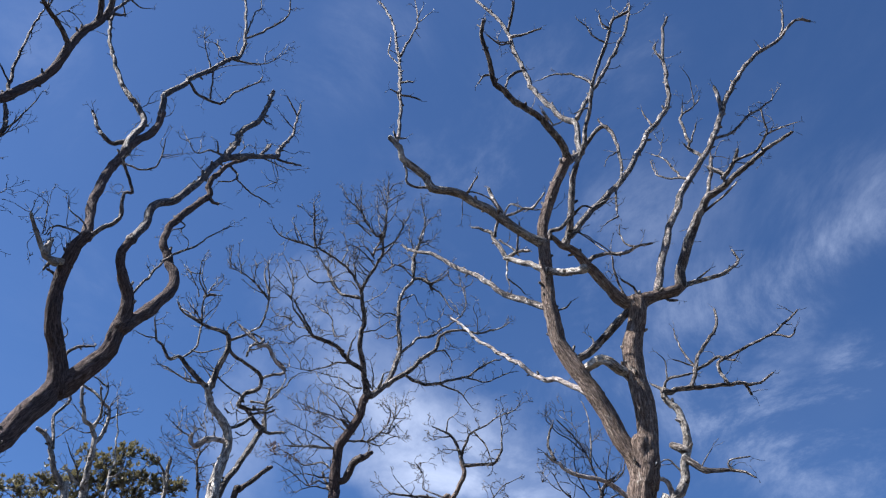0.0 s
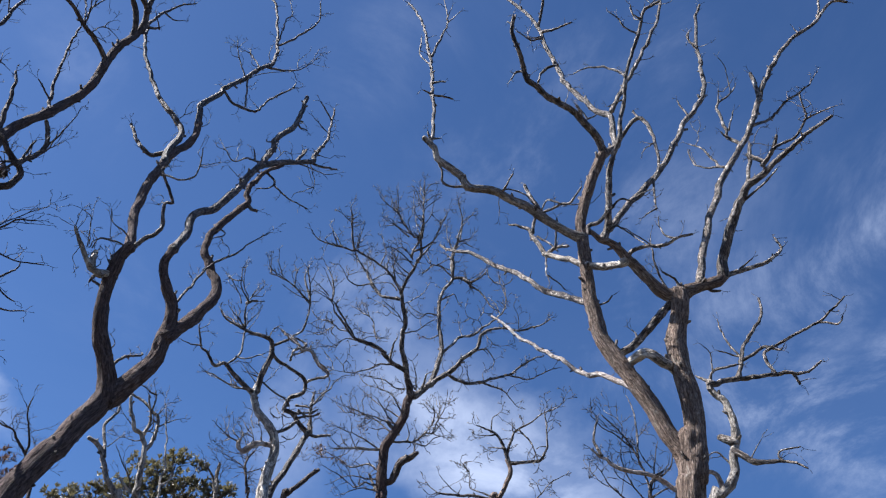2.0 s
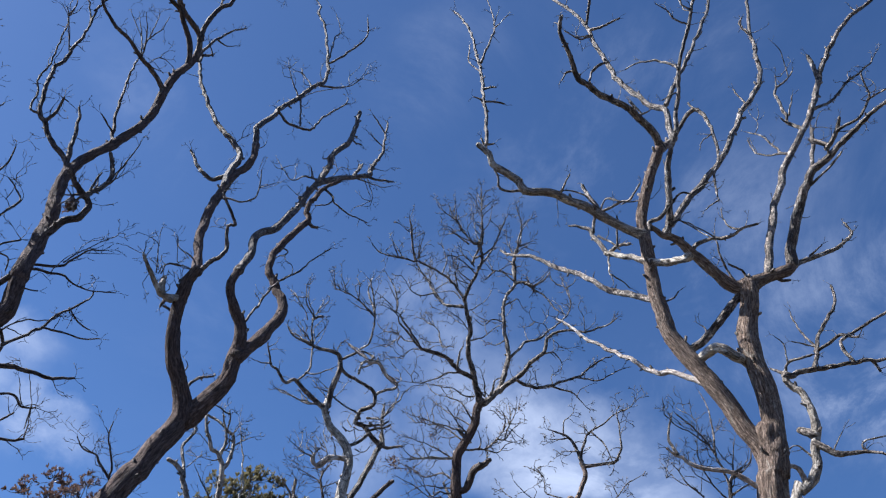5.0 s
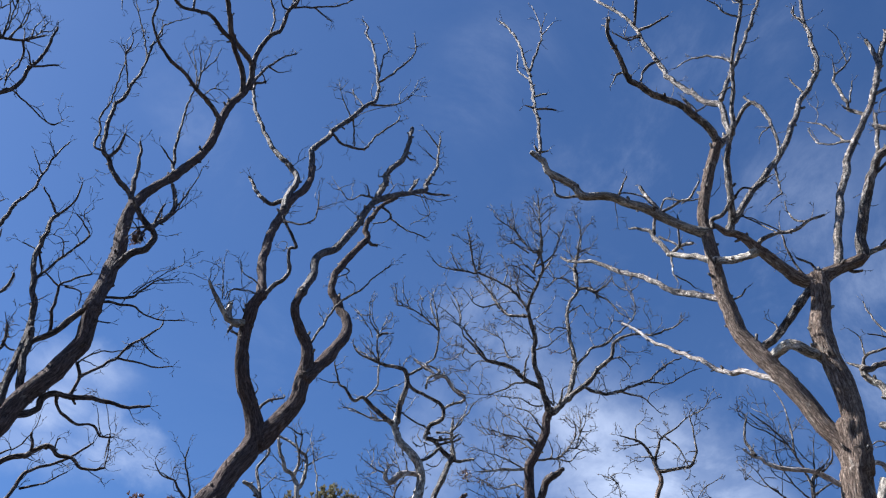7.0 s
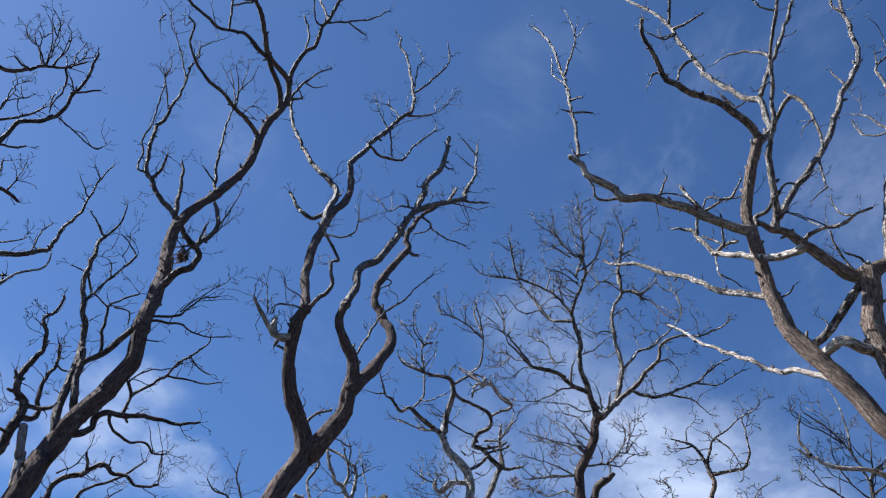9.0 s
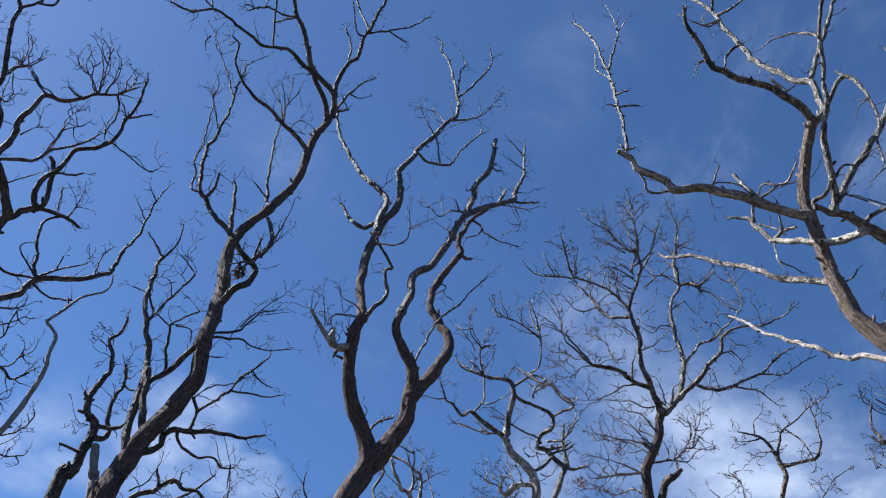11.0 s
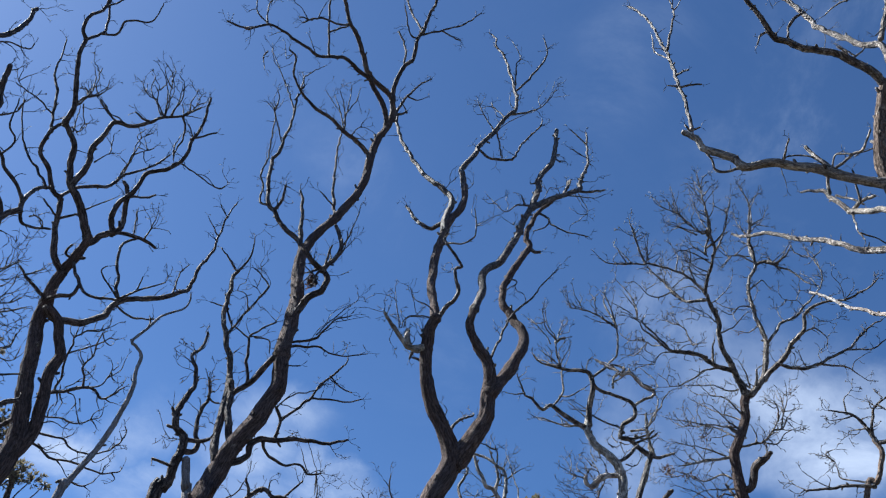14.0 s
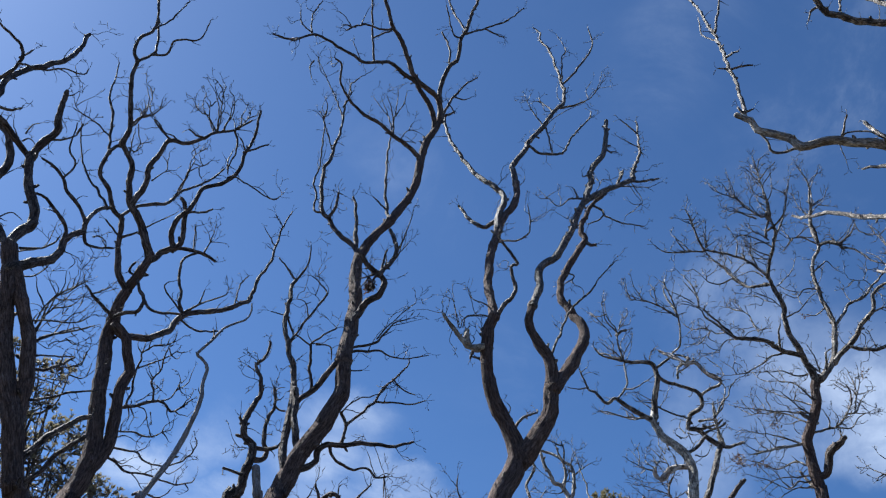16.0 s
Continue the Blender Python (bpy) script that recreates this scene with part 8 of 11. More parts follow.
limb("branch", (.022, .0156, .0093), (.196, .846, 10.13), (.333, .754, 10.436), (.313, .683, 10.727))
limb("limb", (.0481, .0473, .0457, .044, .0432), (.73, .026, 6.778), (.681, .076, 6.964), (.601, .169, 7.315), (.561, .259, 7.671), (.5, .321, 7.911))
limb("twig", (.0125, .0114, .0084), (.22, .683, 9.315), (.104, .73, 9.385), (-.064, .8, 9.443))
limb("twig", (.0177, .0146, .0125), (.188, .706, 9.345), (.302, .777, 9.174), (.343, .823, 9.044))
limb("branch", (.0206, .0197, .0156, .0136, .0095), (.304, .561, 8.802), (.345, .586, 8.894), (.417, .659, 9.17), (.5, .706, 9.397), (.636, .8, 9.777), (.699, .846, 10.026), (.573, .914, 10.241), (.426, .958, 10.375))
limb("twig", (.0125, .0073, .0041), (.5, .706, 9.397), (.407, .635, 9.606), (.262, .586, 9.607))
limb("limb", (.0348, .0367, .0386, .0394, .0392), (.551, .259, 7.66), (.643, .208, 7.735), (.804, .104, 7.881), (.904, .026, 8.065), (.993, -.052, 8.207))
limb("branch", (.0234, .0213, .0152, .0131, .0121), (.734, .156, 7.869), (.703, .13, 7.972), (.611, .052, 8.449), (.682, .026, 8.601), (.803, 0, 8.721), (.903, -.026, 8.801))
limb("twig", (.0121, .0121, .0121), (.601, .052, 8.49), (.5, .026, 8.54), (.379, -.026, 8.559))
limb("twig", (.0121, .0101, .0081), (.682, .052, 8.52), (.875, .078, 8.541), (.916, .104, 8.368))
limb("limb", (.0441, .0422, .0403, .0304, .0153), (.65, .026, 6.578), (.73, .026, 6.628), (.882, .078, 6.743), (.972, .078, 6.834), (.963, .104, 6.962), (1.074, .13, 7.071), (1.247, .156, 7.13), (1.554, .233, 7.245), (1.923, .285, 7.302), (2.212, .336, 7.441))
limb("branch", (.0232, .0231, .0231), (1.237, .156, 7.13), (1.265, .104, 7.405), (1.173, .078, 7.567))
limb("branch", (.0231, .0192, .0173, .0143, .0082), (1.265, .104, 7.405), (1.43, .182, 7.653), (1.625, .233, 7.914), (1.71, .285, 8.166), (1.856, .336, 8.389), (2.023, .387, 8.653), (2.046, .412, 8.796))
limb("branch", (.0162, .0152, .0121, .01, .008), (1.605, .233, 7.894), (1.655, .233, 7.914), (1.913, .156, 7.897), (2.117, .078, 7.878), (2.283, .026, 7.94))
limb("branch", (.0122, .0102, .0082), (1.835, .336, 8.369), (2.033, .387, 8.255), (2.189, .412, 8.233))
limb("branch", (.0111, .01, .0079, .0079), (1.183, .078, 7.567), (1.31, 0, 7.72), (1.611, -.13, 7.812), (1.697, -.182, 7.892))
limb("twig", (.008, .004), (1.203, .078, 7.617), (1.439, -.026, 7.541))
limb("branch", (.0222, .0182, .0153, .0143, .0113), (1.105, .13, 7.061), (1.147, .182, 6.996), (1.29, .233, 6.901), (1.467, .31, 6.903), (1.655, .387, 6.977), (1.781, .437, 6.91), (1.93, .512, 6.982))
limb("twig", (.0113, .0072), (1.9, .512, 6.982), (1.913, .412, 6.646))
limb("twig", (.0082, .0041), (1.771, .437, 6.93), (1.632, .512, 7.291))
limb("branch", (.0202, .0191, .017, .0119, .0079), (1.116, .182, 8.684), (1.196, .156, 8.643), (1.492, .026, 8.701), (1.578, -.026, 8.839), (1.703, -.104, 9.014), (1.915, -.182, 9.089))
limb("branch", (.012, .01, .007, .004), (1.5, 0, 8.77), (1.623, .052, 9.022), (1.818, .104, 9.357), (2.014, .156, 9.642))
limb("branch", (.0202, .0192, .0142, .0102, .0082), (1.115, .13, 8.552), (1.205, .13, 8.562), (1.564, .233, 8.725), (1.718, .259, 8.695), (2.006, .31, 8.736), (2.319, .387, 8.909))
limb("twig", (.0121, .0081), (1.123, .078, 8.2), (1.368, .156, 8.31))
limb("twig", (.0157, .0106, .0053), (1.329, .914, 13.979), (1.218, 1.044, 14.58), (1.041, 1.166, 15.156))
limb("twig", (.0157, .0106, .0053), (1.315, .823, 14.052), (1.344, 1.022, 14.842), (1.35, 1.186, 15.538))
limb("twig", (.0158, .0106, .0053), (1.309, .936, 14.402), (1.471, 1.044, 14.992), (1.517, 1.126, 15.536))
limb("twig", (.0106, .0074, .0053), (1.25, 1.044, 14.506), (.999, 1.166, 14.975), (.862, 1.225, 15.251))
limb("twig", (.0183, .013, .0065), (-.471, 1.867, 16.675), (-.515, 1.835, 16.396), (-.407, 1.791, 16.005))
limb("twig", (.016, .0107, .0053), (.029, 1.372, 14.466), (.052, 1.282, 14.704), (-.042, 1.206, 14.879))
limb("twig", (.0172, .0119, .0065), (.338, 1.581, 15.144), (.435, 1.652, 15.691), (.327, 1.705, 16.166))
limb("twig", (.0112, .0091, .0051), (.51, .285, 15.027), (.419, .233, 15.191), (.278, .182, 15.455))
limb("twig", (.011, .008, .0059), (.19, -.026, 15.609), (.053, -.104, 15.743), (-.094, -.156, 15.799))
limb("twig", (.0111, .008, .006), (.369, .078, 15.855), (.41, -.026, 16.078), (.46, -.104, 16.18))
limb("twig", (.0172, .0129, .0054), (2.559, 1.457, 15.562), (2.493, 1.44, 15.694), (2.351, 1.389, 15.854))
limb("twig", (.0183, .0118, .0064), (2.562, 1.521, 16.134), (2.741, 1.457, 16.023), (2.92, 1.407, 16.151))
limb("twig", (.0171, .013, .008), (1.324, .078, 9.968), (1.231, .026, 9.843), (1.12, 0, 9.75))
limb("twig", (.013, .0111, .008), (1.262, .052, 9.885), (1.213, .078, 9.767), (1.144, .104, 9.669))
limb("twig", (.0131, .0111, .008), (1.355, .104, 9.85), (1.253, .078, 9.857), (1.141, .026, 9.923))
limb("twig", (.0211, .017, .013), (1.374, .078, 9.968), (1.321, .026, 9.802), (1.299, -.026, 9.628))
limb("twig", (.0131, .0111, .0091), (1.476, .104, 10.081), (1.49, .182, 10.311), (1.464, .259, 10.583))
limb("twig", (.0132, .0111, .009), (1.623, .207, 10.435), (1.681, .156, 10.561), (1.675, .078, 10.792))
limb("twig", (.0091, .0071, .0041), (1.652, .182, 10.513), (1.745, .207, 10.688), (1.852, .285, 10.951))
limb("twig", (.0171, .0131, .0091), (1.304, .078, 9.968), (1.253, .078, 10.028), (1.174, .104, 10.041))
limb("twig", (.0082, .0063, .0044), (1.647, 1.035, 14.287), (1.668, 1.018, 14.399), (1.722, .997, 14.527))
limb("twig", (.0079, .0061, .0042), (1.765, .823, 13.759), (1.656, .836, 13.834), (1.569, .847, 13.9))
limb("twig", (.0138, .0122, .0106), (-.595, -.374, 14.495), (-.709, -.32, 14.502), (-.839, -.261, 14.544), (-.963, -.205, 14.603), (-1.077, -.156, 14.692), (-1.123, -.134, 14.73), wood="bleached")
limb("twig", (.0081, .0062, .0043), (-.714, -.172, 15.257), (-.807, -.157, 15.202), (-.868, -.145, 15.115), (-.91, -.142, 15.166))
limb("twig", (.0092, .007, .0049), (-.057, 1.758, 15.977), (-.133, 1.736, 16.081), (-.261, 1.703, 16.219), (-.343, 1.67, 16.42), (-.374, 1.645, 16.603), (-.337, 1.629, 16.758))
limb("twig", (.0091, .007, .0049), (-.365, 1.652, 16.548), (-.449, 1.641, 16.618))
limb("twig", (.0082, .0063, .0044), (.094, .284, 14.88), (.01, .322, 14.742), (-.045, .321, 14.968), (-.103, .353, 15.238))
limb("twig", (.0086, .0066, .0046), (.039, 1.357, 14.371), (.003, 1.384, 14.646), (-.059, 1.401, 14.804), (-.027, 1.422, 15.048), (-.033, 1.437, 15.2))
limb("twig", (.0085, .0065, .0045), (.031, 1.363, 14.49), (.109, 1.421, 14.702), (.141, 1.486, 14.993))
limb("twig", (.0082, .0063, .0044), (.036, 1.36, 14.399), (-.038, 1.309, 14.461), (-.126, 1.262, 14.483), (-.203, 1.228, 14.459))
limb("twig", (.0079, .0061, .0042), (.259, 1.322, 13.164), (.172, 1.281, 13.224), (.183, 1.251, 13.348), (.194, 1.203, 13.501))
limb("twig", (.0079, .006, .0042), (.145, 1.221, 13.007), (.103, 1.26, 13.145), (.107, 1.298, 13.304))
limb("twig", (.0073, .0056, .0039), (.525, .988, 11.804), (.495, .932, 11.938), (.529, .87, 12.096))
limb("twig", (.0117, .0095, .0073), (.573, .846, 12.15), (.655, .811, 12.091))
limb("twig", (.0117, .0095, .0073), (.589, .839, 12.138), (.529, .815, 12.139))
limb("twig", (.0074, .0057, .004), (.583, .837, 12.138), (.547, .899, 12.376))
limb("twig", (.0062, .0048, .0033), (1.721, .078, 9.19), (1.802, .054, 9.217), (1.867, .027, 9.3))
limb("twig", (.0061, .0047, .0032), (1.552, -.01, 8.798), (1.656, -.029, 8.877), (1.722, -.043, 8.956))
limb("twig", (.0068, .0052, .0036), (1.671, .187, 10.548), (1.736, .211, 10.715), (1.757, .238, 10.923), (1.759, .256, 11.06))
limb("twig", (.0067, .0052, .0036), (.308, .563, 8.811), (.416, .599, 8.986), (.448, .635, 9.224), (.528, .664, 9.373), (.591, .698, 9.575), (.679, .737, 9.794), (.729, .771, 10), (.682, .783, 10.106), (.597, .795, 10.222), (.471, .798, 10.273))
limb("twig", (.0067, .0051, .0036), (.636, .8, 9.777), (.558, .825, 9.895), (.442, .851, 9.965))
limb("twig", (.0067, .0051, .0036), (.535, .83, 9.909), (.553, .778, 10.003), (.56, .712, 10.124), (.509, .653, 10.232), (.527, .608, 10.316), (.54, .584, 10.36))
limb("twig", (.0065, .0049, .0034), (.416, .642, 9.585), (.484, .63, 9.62), (.425, .641, 9.588), (.342, .627, 9.498), (.253, .615, 9.514))
limb("twig", (.0067, .0052, .0036), (.524, .671, 10.199), (.585, .705, 10.332))
limb("twig", (.0066, .005, .0035), (.276, .591, 9.607), (.286, .571, 9.706), (.358, .555, 9.751), (.37, .533, 9.869), (.371, .514, 9.965), (.357, .491, 10.088))
limb("twig", (.006, .0046, .0032), (.883, .083, 8.506), (.958, .041, 8.558))
limb("twig", (.006, .0046, .0032), (.639, .042, 8.51), (.561, .017, 8.594), (.515, -.003, 8.681))
limb("twig", (.0061, .0046, .0032), (.903, -.026, 8.801), (.951, -.003, 8.943))
limb("twig", (.006, .0046, .0032), (.908, -.024, 8.815), (.821, -.042, 8.875))
limb("twig", (.0067, .0051, .0036), (1.42, .192, 8.66), (1.472, .257, 8.881), (1.527, .31, 9.058), (1.58, .345, 9.164), (1.634, .381, 9.272), (1.692, .436, 9.459), (1.772, .489, 9.62), (1.901, .546, 9.766), (2.032, .608, 9.929), (2.102, .655, 10.068))
limb("twig", (.006, .0046, .0032), (1.665, -.081, 8.961), (1.723, -.113, 8.986), (1.834, -.168, 9.004), (1.943, -.225, 9.03), (2.076, -.29, 9.045))
limb("twig", (.0062, .0048, .0033), (1.948, .3, 8.728), (1.987, .321, 8.869), (1.998, .332, 8.949))
limb("twig", (.006, .0046, .0032), (1.094, .088, 8.376), (1.203, .108, 8.39), (1.256, .121, 8.485), (1.287, .132, 8.565))
limb("twig", (.0064, .0049, .0034), (1.454, .112, 9.928), (1.534, .087, 9.914), (1.657, .049, 9.916))
twigs(2.8, 0.3, 3, 0.15)

oak_n = tree("oak_tree", "short crooked bare oak stem beside a snapped grey stub", -6.91, 8.35, 44.37, pale=False)
limb("trunk", (.103, .062, .0459, .0269, .0159), (0, 0, -.15), (-.19, 0, .5), (-.95, 0, 3.33), (-.9, 0, 6.06), (-.83, 0, 6.27), (-.77, -.026, 6.413), (-.77, -.026, 6.583), (-.73, -.026, 6.812), (-.75, -.026, 6.962), (-.88, -.026, 7.082), (-.92, -.052, 7.223), (-.9, -.052, 7.423), (-.82, -.052, 7.602), (-.79, -.052, 7.722), (-.85, -.078, 7.942), (-.94, -.078, 8.141), (-.87, -.078, 8.24), (-.82, -.078, 8.429), (-.85, -.078, 8.529))
limb("branch", (.015, .0179, .0219), (-1.04, -.026, 6.593), (-.94, -.052, 6.575), (-.8, -.078, 6.538))
limb("branch", (.0379, .033, .0261, .0221, .0161), (-.74, -.026, 6.792), (-.6, 0, 6.82), (-.549, .026, 6.958), (-.63, .026, 7.088), (-.659, .078, 7.345), (-.598, .104, 7.575), (-.598, .13, 7.785), (-.638, .156, 7.935))
limb("branch", (.03, .0269, .0229), (-.75, -.026, 6.942), (-.611, -.052, 6.934), (-.453, -.104, 6.988))
limb("twig", (.0121, .0121, .0121), (-.598, .104, 7.686), (-.517, .13, 7.644), (-.436, .156, 7.653))
limb("twig", (.0229, .0199, .0189), (-.92, -.052, 7.223), (-.98, -.078, 7.285), (-.99, -.078, 7.314))
limb("twig", (.0119, .007, .004), (-.86, -.078, 7.971), (-.97, -.104, 8.022), (-1.059, -.13, 8.042))
limb("trunk", (.086, .065, .059, .0559, .0489), (-.03, 0, -.15), (-.05, 0, .5), (-.1, 0, 3.37), (-.51, 0, 6.14), (-.561, -.026, 6.313), (-.651, -.052, 6.665), wood="grey")
limb("twig", (.0061, .0047, .0033), (-.877, -.078, 8.002), (-.897, -.042, 8.148), (-.941, -.017, 8.242), (-.884, -.015, 8.261), (-.82, .002, 8.321), (-.796, .037, 8.463), (-.796, .064, 8.575), (-.841, .085, 8.67))
limb("twig", (.006, .0046, .0032), (-.932, -.022, 8.223), (-.963, -.032, 8.29), (-1.019, -.036, 8.269))
limb("twig", (.0059, .0046, .0032), (-.928, -.024, 8.214), (-1.034, -.081, 8.226), (-1.099, -.115, 8.225))
limb("twig", (.0059, .0045, .0031), (-.802, -.057, 7.766), (-.802, -.083, 7.847), (-.848, -.095, 7.874), (-.929, -.114, 7.887), (-1.005, -.132, 7.876), (-1.087, -.159, 7.894), (-1.121, -.175, 7.938))
limb("twig", (.0059, .0045, .0031), (-.802, -.062, 7.782), (-.72, -.043, 7.846), (-.638, -.027, 7.829))
limb("twig", (.0057, .0044, .003), (-.908, -.044, 7.181), (-.812, -.069, 7.17), (-.734, -.09, 7.135), (-.677, -.105, 7.099))
limb("twig", (.0056, .0043, .003), (-.744, -.026, 6.917), (-.865, -.073, 6.897), (-.937, -.102, 6.884), (-1.012, -.134, 6.947), (-1.061, -.163, 7.026), (-1.098, -.188, 7.086))
limb("twig", (.0056, .0043, .003), (-.974, -.118, 6.915), (-1.002, -.141, 6.835))
limb("twig", (.0057, .0043, .003), (-.828, -.059, 6.903), (-.889, -.029, 6.866))
limb("twig", (.0059, .0045, .0031), (-.641, .086, 7.414), (-.744, .122, 7.496), (-.814, .148, 7.554))
limb("twig", (.006, .0046, .0032), (-.598, .109, 7.617), (-.578, .085, 7.713), (-.583, .064, 7.806), (-.614, .047, 7.877), (-.625, .019, 7.993), (-.613, -.01, 8.115))
limb("twig", (.006, .0046, .0032), (-.579, .081, 7.732), (-.499, .099, 7.8), (-.477, .112, 7.902))
twigs(5.0, 0.2, 3, fine=0.0038)

oak_m = tree("oak_tree", "low bare oak with wavy dark branches", -9.28, 9.19, 40)
limb("trunk", (.068, .046, .044, .0411, .0361), (0, 0, -.15), (.19, 0, .5), (.93, 0, 3.5), (1.2, 0, 6.36), (1.17, .026, 6.806), (1.21, .026, 7.107), (1.511, .052, 7.304))
limb("branch", (.0361, .032, .0279, .0229, .0179), (1.491, .052, 7.294), (1.69, 0, 7.51), (1.879, -.026, 7.393), (2.067, -.078, 7.389), (2.245, -.104, 7.282), (2.54, -.156, 7.357))
limb("branch", (.026, .026, .0231, .0191, .0141), (1.4, 0, 6.5), (1.46, .026, 6.656), (1.591, .078, 7.09), (2.015, .13, 7.435), (2.321, .207, 7.86))
limb("branch", (.0271, .024, .018), (1.531, .052, 7.334), (1.51, .026, 7.447), (1.46, -.026, 7.613))
limb("branch", (.013, .01, .007, .005), (1.17, .026, 7.217), (1.36, -.026, 7.383), (1.459, -.104, 7.65), (1.458, -.156, 7.843))
limb("branch", (.018, .013, .0089), (1.591, .052, 6.833), (1.878, -.052, 6.967), (2.085, -.13, 7.175))
limb("branch", (.0089, .007, .005), (2.54, -.156, 7.367), (2.488, -.026, 7.902), (2.285, .104, 8.453))
limb("twig", (.013, .01, .009), (1.819, -.026, 7.433), (1.798, -.078, 7.588), (1.828, -.078, 7.638))
twigs(3.0, 0.4, 3)

oak_k = tree("oak_tree", "dark backlit bare oak with a wide winding crown", -9.26, 5.97, 54.06)
limb("trunk", (.206, .133, .1112, .0976, .0787), (0, 0, -.15), (.06, 0, .5), (.29, 0, 3.13), (.6, 0, 5.69), (.63, .026, 5.906), (.71, .026, 6.257), (.71, .052, 6.564), (.66, .078, 6.953), (.57, .104, 7.343), (.509, .13, 7.764), (.429, .156, 8.197), (.418, .156, 8.519))
limb("trunk", (.0722, .0762, .0722, .0642, .0532), (.75, .052, 6.344), (.791, .052, 6.404), (.871, .052, 6.685), (.851, .052, 6.996), (.801, .052, 7.317), (.791, .052, 7.557), (.831, .052, 7.788), (.74, .052, 8.019), (.61, .052, 8.269), (.47, .052, 8.38))
limb("limb", (.0787, .0743, .0669, .0595, .0593), (.418, .156, 8.479), (.419, .104, 8.681), (.46, 0, 8.97), (.53, -.078, 9.167), (.59, -.182, 9.4), (.58, -.207, 9.477))
limb("limb", (.0633, .055, .0467, .0386, .0345), (.59, -.182, 9.429), (.482, -.259, 9.582), (.364, -.31, 9.765), (.2, -.412, 9.903), (.055, -.462, 10.034), (-.03, -.537, 10.279), (-.075, -.635, 10.529), (-.188, -.683, 10.696), (-.33, -.73, 10.825))
limb("limb", (.0393, .0331, .0281, .0204, .0148), (-.32, -.73, 10.806), (-.306, -.823, 11.061), (-.387, -.914, 11.316), (-.476, -1.001, 11.58), (-.546, -1.085, 11.9), (-.563, -1.126, 12.111), (-.616, -1.166, 12.21), (-.65, -1.225, 12.476), (-.506, -1.3, 12.731), (-.54, -1.354, 13.015), (-.611, -1.407, 13.301), (-.672, -1.457, 13.513))
limb("branch", (.0225, .0207, .0198, .018, .0153), (-.563, -1.126, 12.111), (-.407, -1.065, 12.467), (-.42, -1.001, 12.855), (-.518, -.936, 13.304), (-.688, -.823, 14.018))
limb("branch", (.0188, .0168, .0148, .0111, .0092), (-.407, -1.065, 12.448), (-.214, -1.166, 12.472), (-.172, -1.282, 12.713), (.129, -1.407, 12.755), (.195, -1.473, 12.905), (.214, -1.551, 13.151))
limb("twig", (.0139, .0121, .0103), (-.496, -1.3, 12.768), (-.323, -1.225, 13.268), (-.215, -1.146, 13.898))
limb("limb", (.046, .0367, .0336, .0304, .0225), (.46, 0, 8.92), (.271, -.052, 9.078), (.163, -.104, 9.404), (.114, -.156, 9.639), (.066, -.182, 9.825), (.027, -.207, 9.941), (-.15, -.233, 10.048), (-.266, -.285, 10.279), (-.461, -.31, 10.472), (-.478, -.361, 10.779), (-.427, -.387, 10.961), (-.347, -.412, 11.075))
limb("branch", (.0225, .0207, .0198, .013, .01), (-.456, -.387, 10.854), (-.55, -.31, 11.248), (-.655, -.207, 11.77), (-.842, -.104, 12.248), (-.878, -.026, 12.744), (-.944, .052, 13.184))
limb("branch", (.0138, .0117, .0087), (-.559, -.31, 11.248), (-.797, -.412, 11.309), (-1.14, -.586, 11.279))
limb("branch", (.0257, .0248, .023, .0191, .0142), (.017, -.207, 9.971), (.183, -.13, 10.326), (.51, -.052, 10.564), (.66, .026, 10.944), (.912, .104, 11.286), (1.207, .207, 11.877))
limb("limb", (.0467, .0416, .0326, .0228, .0132), (.094, -.462, 10.044), (.163, -.512, 10.243), (.164, -.561, 10.46), (.137, -.61, 10.648), (.196, -.683, 10.927), (.265, -.754, 11.176), (.552, -.823, 11.205), (.724, -.869, 11.36), (.837, -.914, 11.487), (1.101, -.979, 11.649), (1.306, -1.065, 11.893))
limb("branch", (.0172, .0154, .0135), (.274, -.754, 11.205), (.11, -.706, 11.356), (-.035, -.659, 11.547))
limb("branch", (.0181, .0162, .0134), (.686, -.869, 11.36), (.6, -.846, 11.373), (.485, -.8, 11.494))
limb("branch", (.0133, .0077, .0048), (.837, -.914, 11.487), (.648, -.754, 11.952), (.475, -.659, 12.124))
limb("branch", (.0133, .0104, .0066, .0047), (.866, -.914, 11.525), (.827, -.979, 11.81), (.685, -1.065, 12.109), (.544, -1.126, 12.233))
limb("branch", (.0133, .0094, .0047), (.95, -.958, 11.557), (.967, -1.085, 11.787), (.927, -1.225, 12.019))
limb("branch", (.0096, .0077, .0048), (.667, -.754, 11.933), (.552, -.683, 12.158), (.523, -.586, 12.594))
limb("limb", (.0505, .0435, .0383, .0342, .0263), (.58, -.182, 9.409), (.64, -.182, 9.459), (.788, -.233, 9.653), (.885, -.285, 9.688), (.914, -.31, 9.883), (.884, -.361, 10.054), (.776, -.437, 10.398), (.727, -.437, 10.456))
limb("limb", (.0424, .0362, .0299, .0277, .0179), (.856, -.259, 9.68), (.787, -.285, 9.757), (.737, -.336, 9.91), (.776, -.412, 10.117), (.901, -.512, 10.398), (.967, -.586, 10.651), (1.215, -.683, 10.821), (1.337, -.754, 11.032), (1.364, -.8, 11.179), (1.362, -.846, 11.382), (1.415, -.936, 11.731), (1.391, -1.044, 12.188))
limb("branch", (.0181, .0151, .0132), (1.343, -.846, 11.392), (1.509, -.958, 11.472), (1.647, -1.022, 11.559))
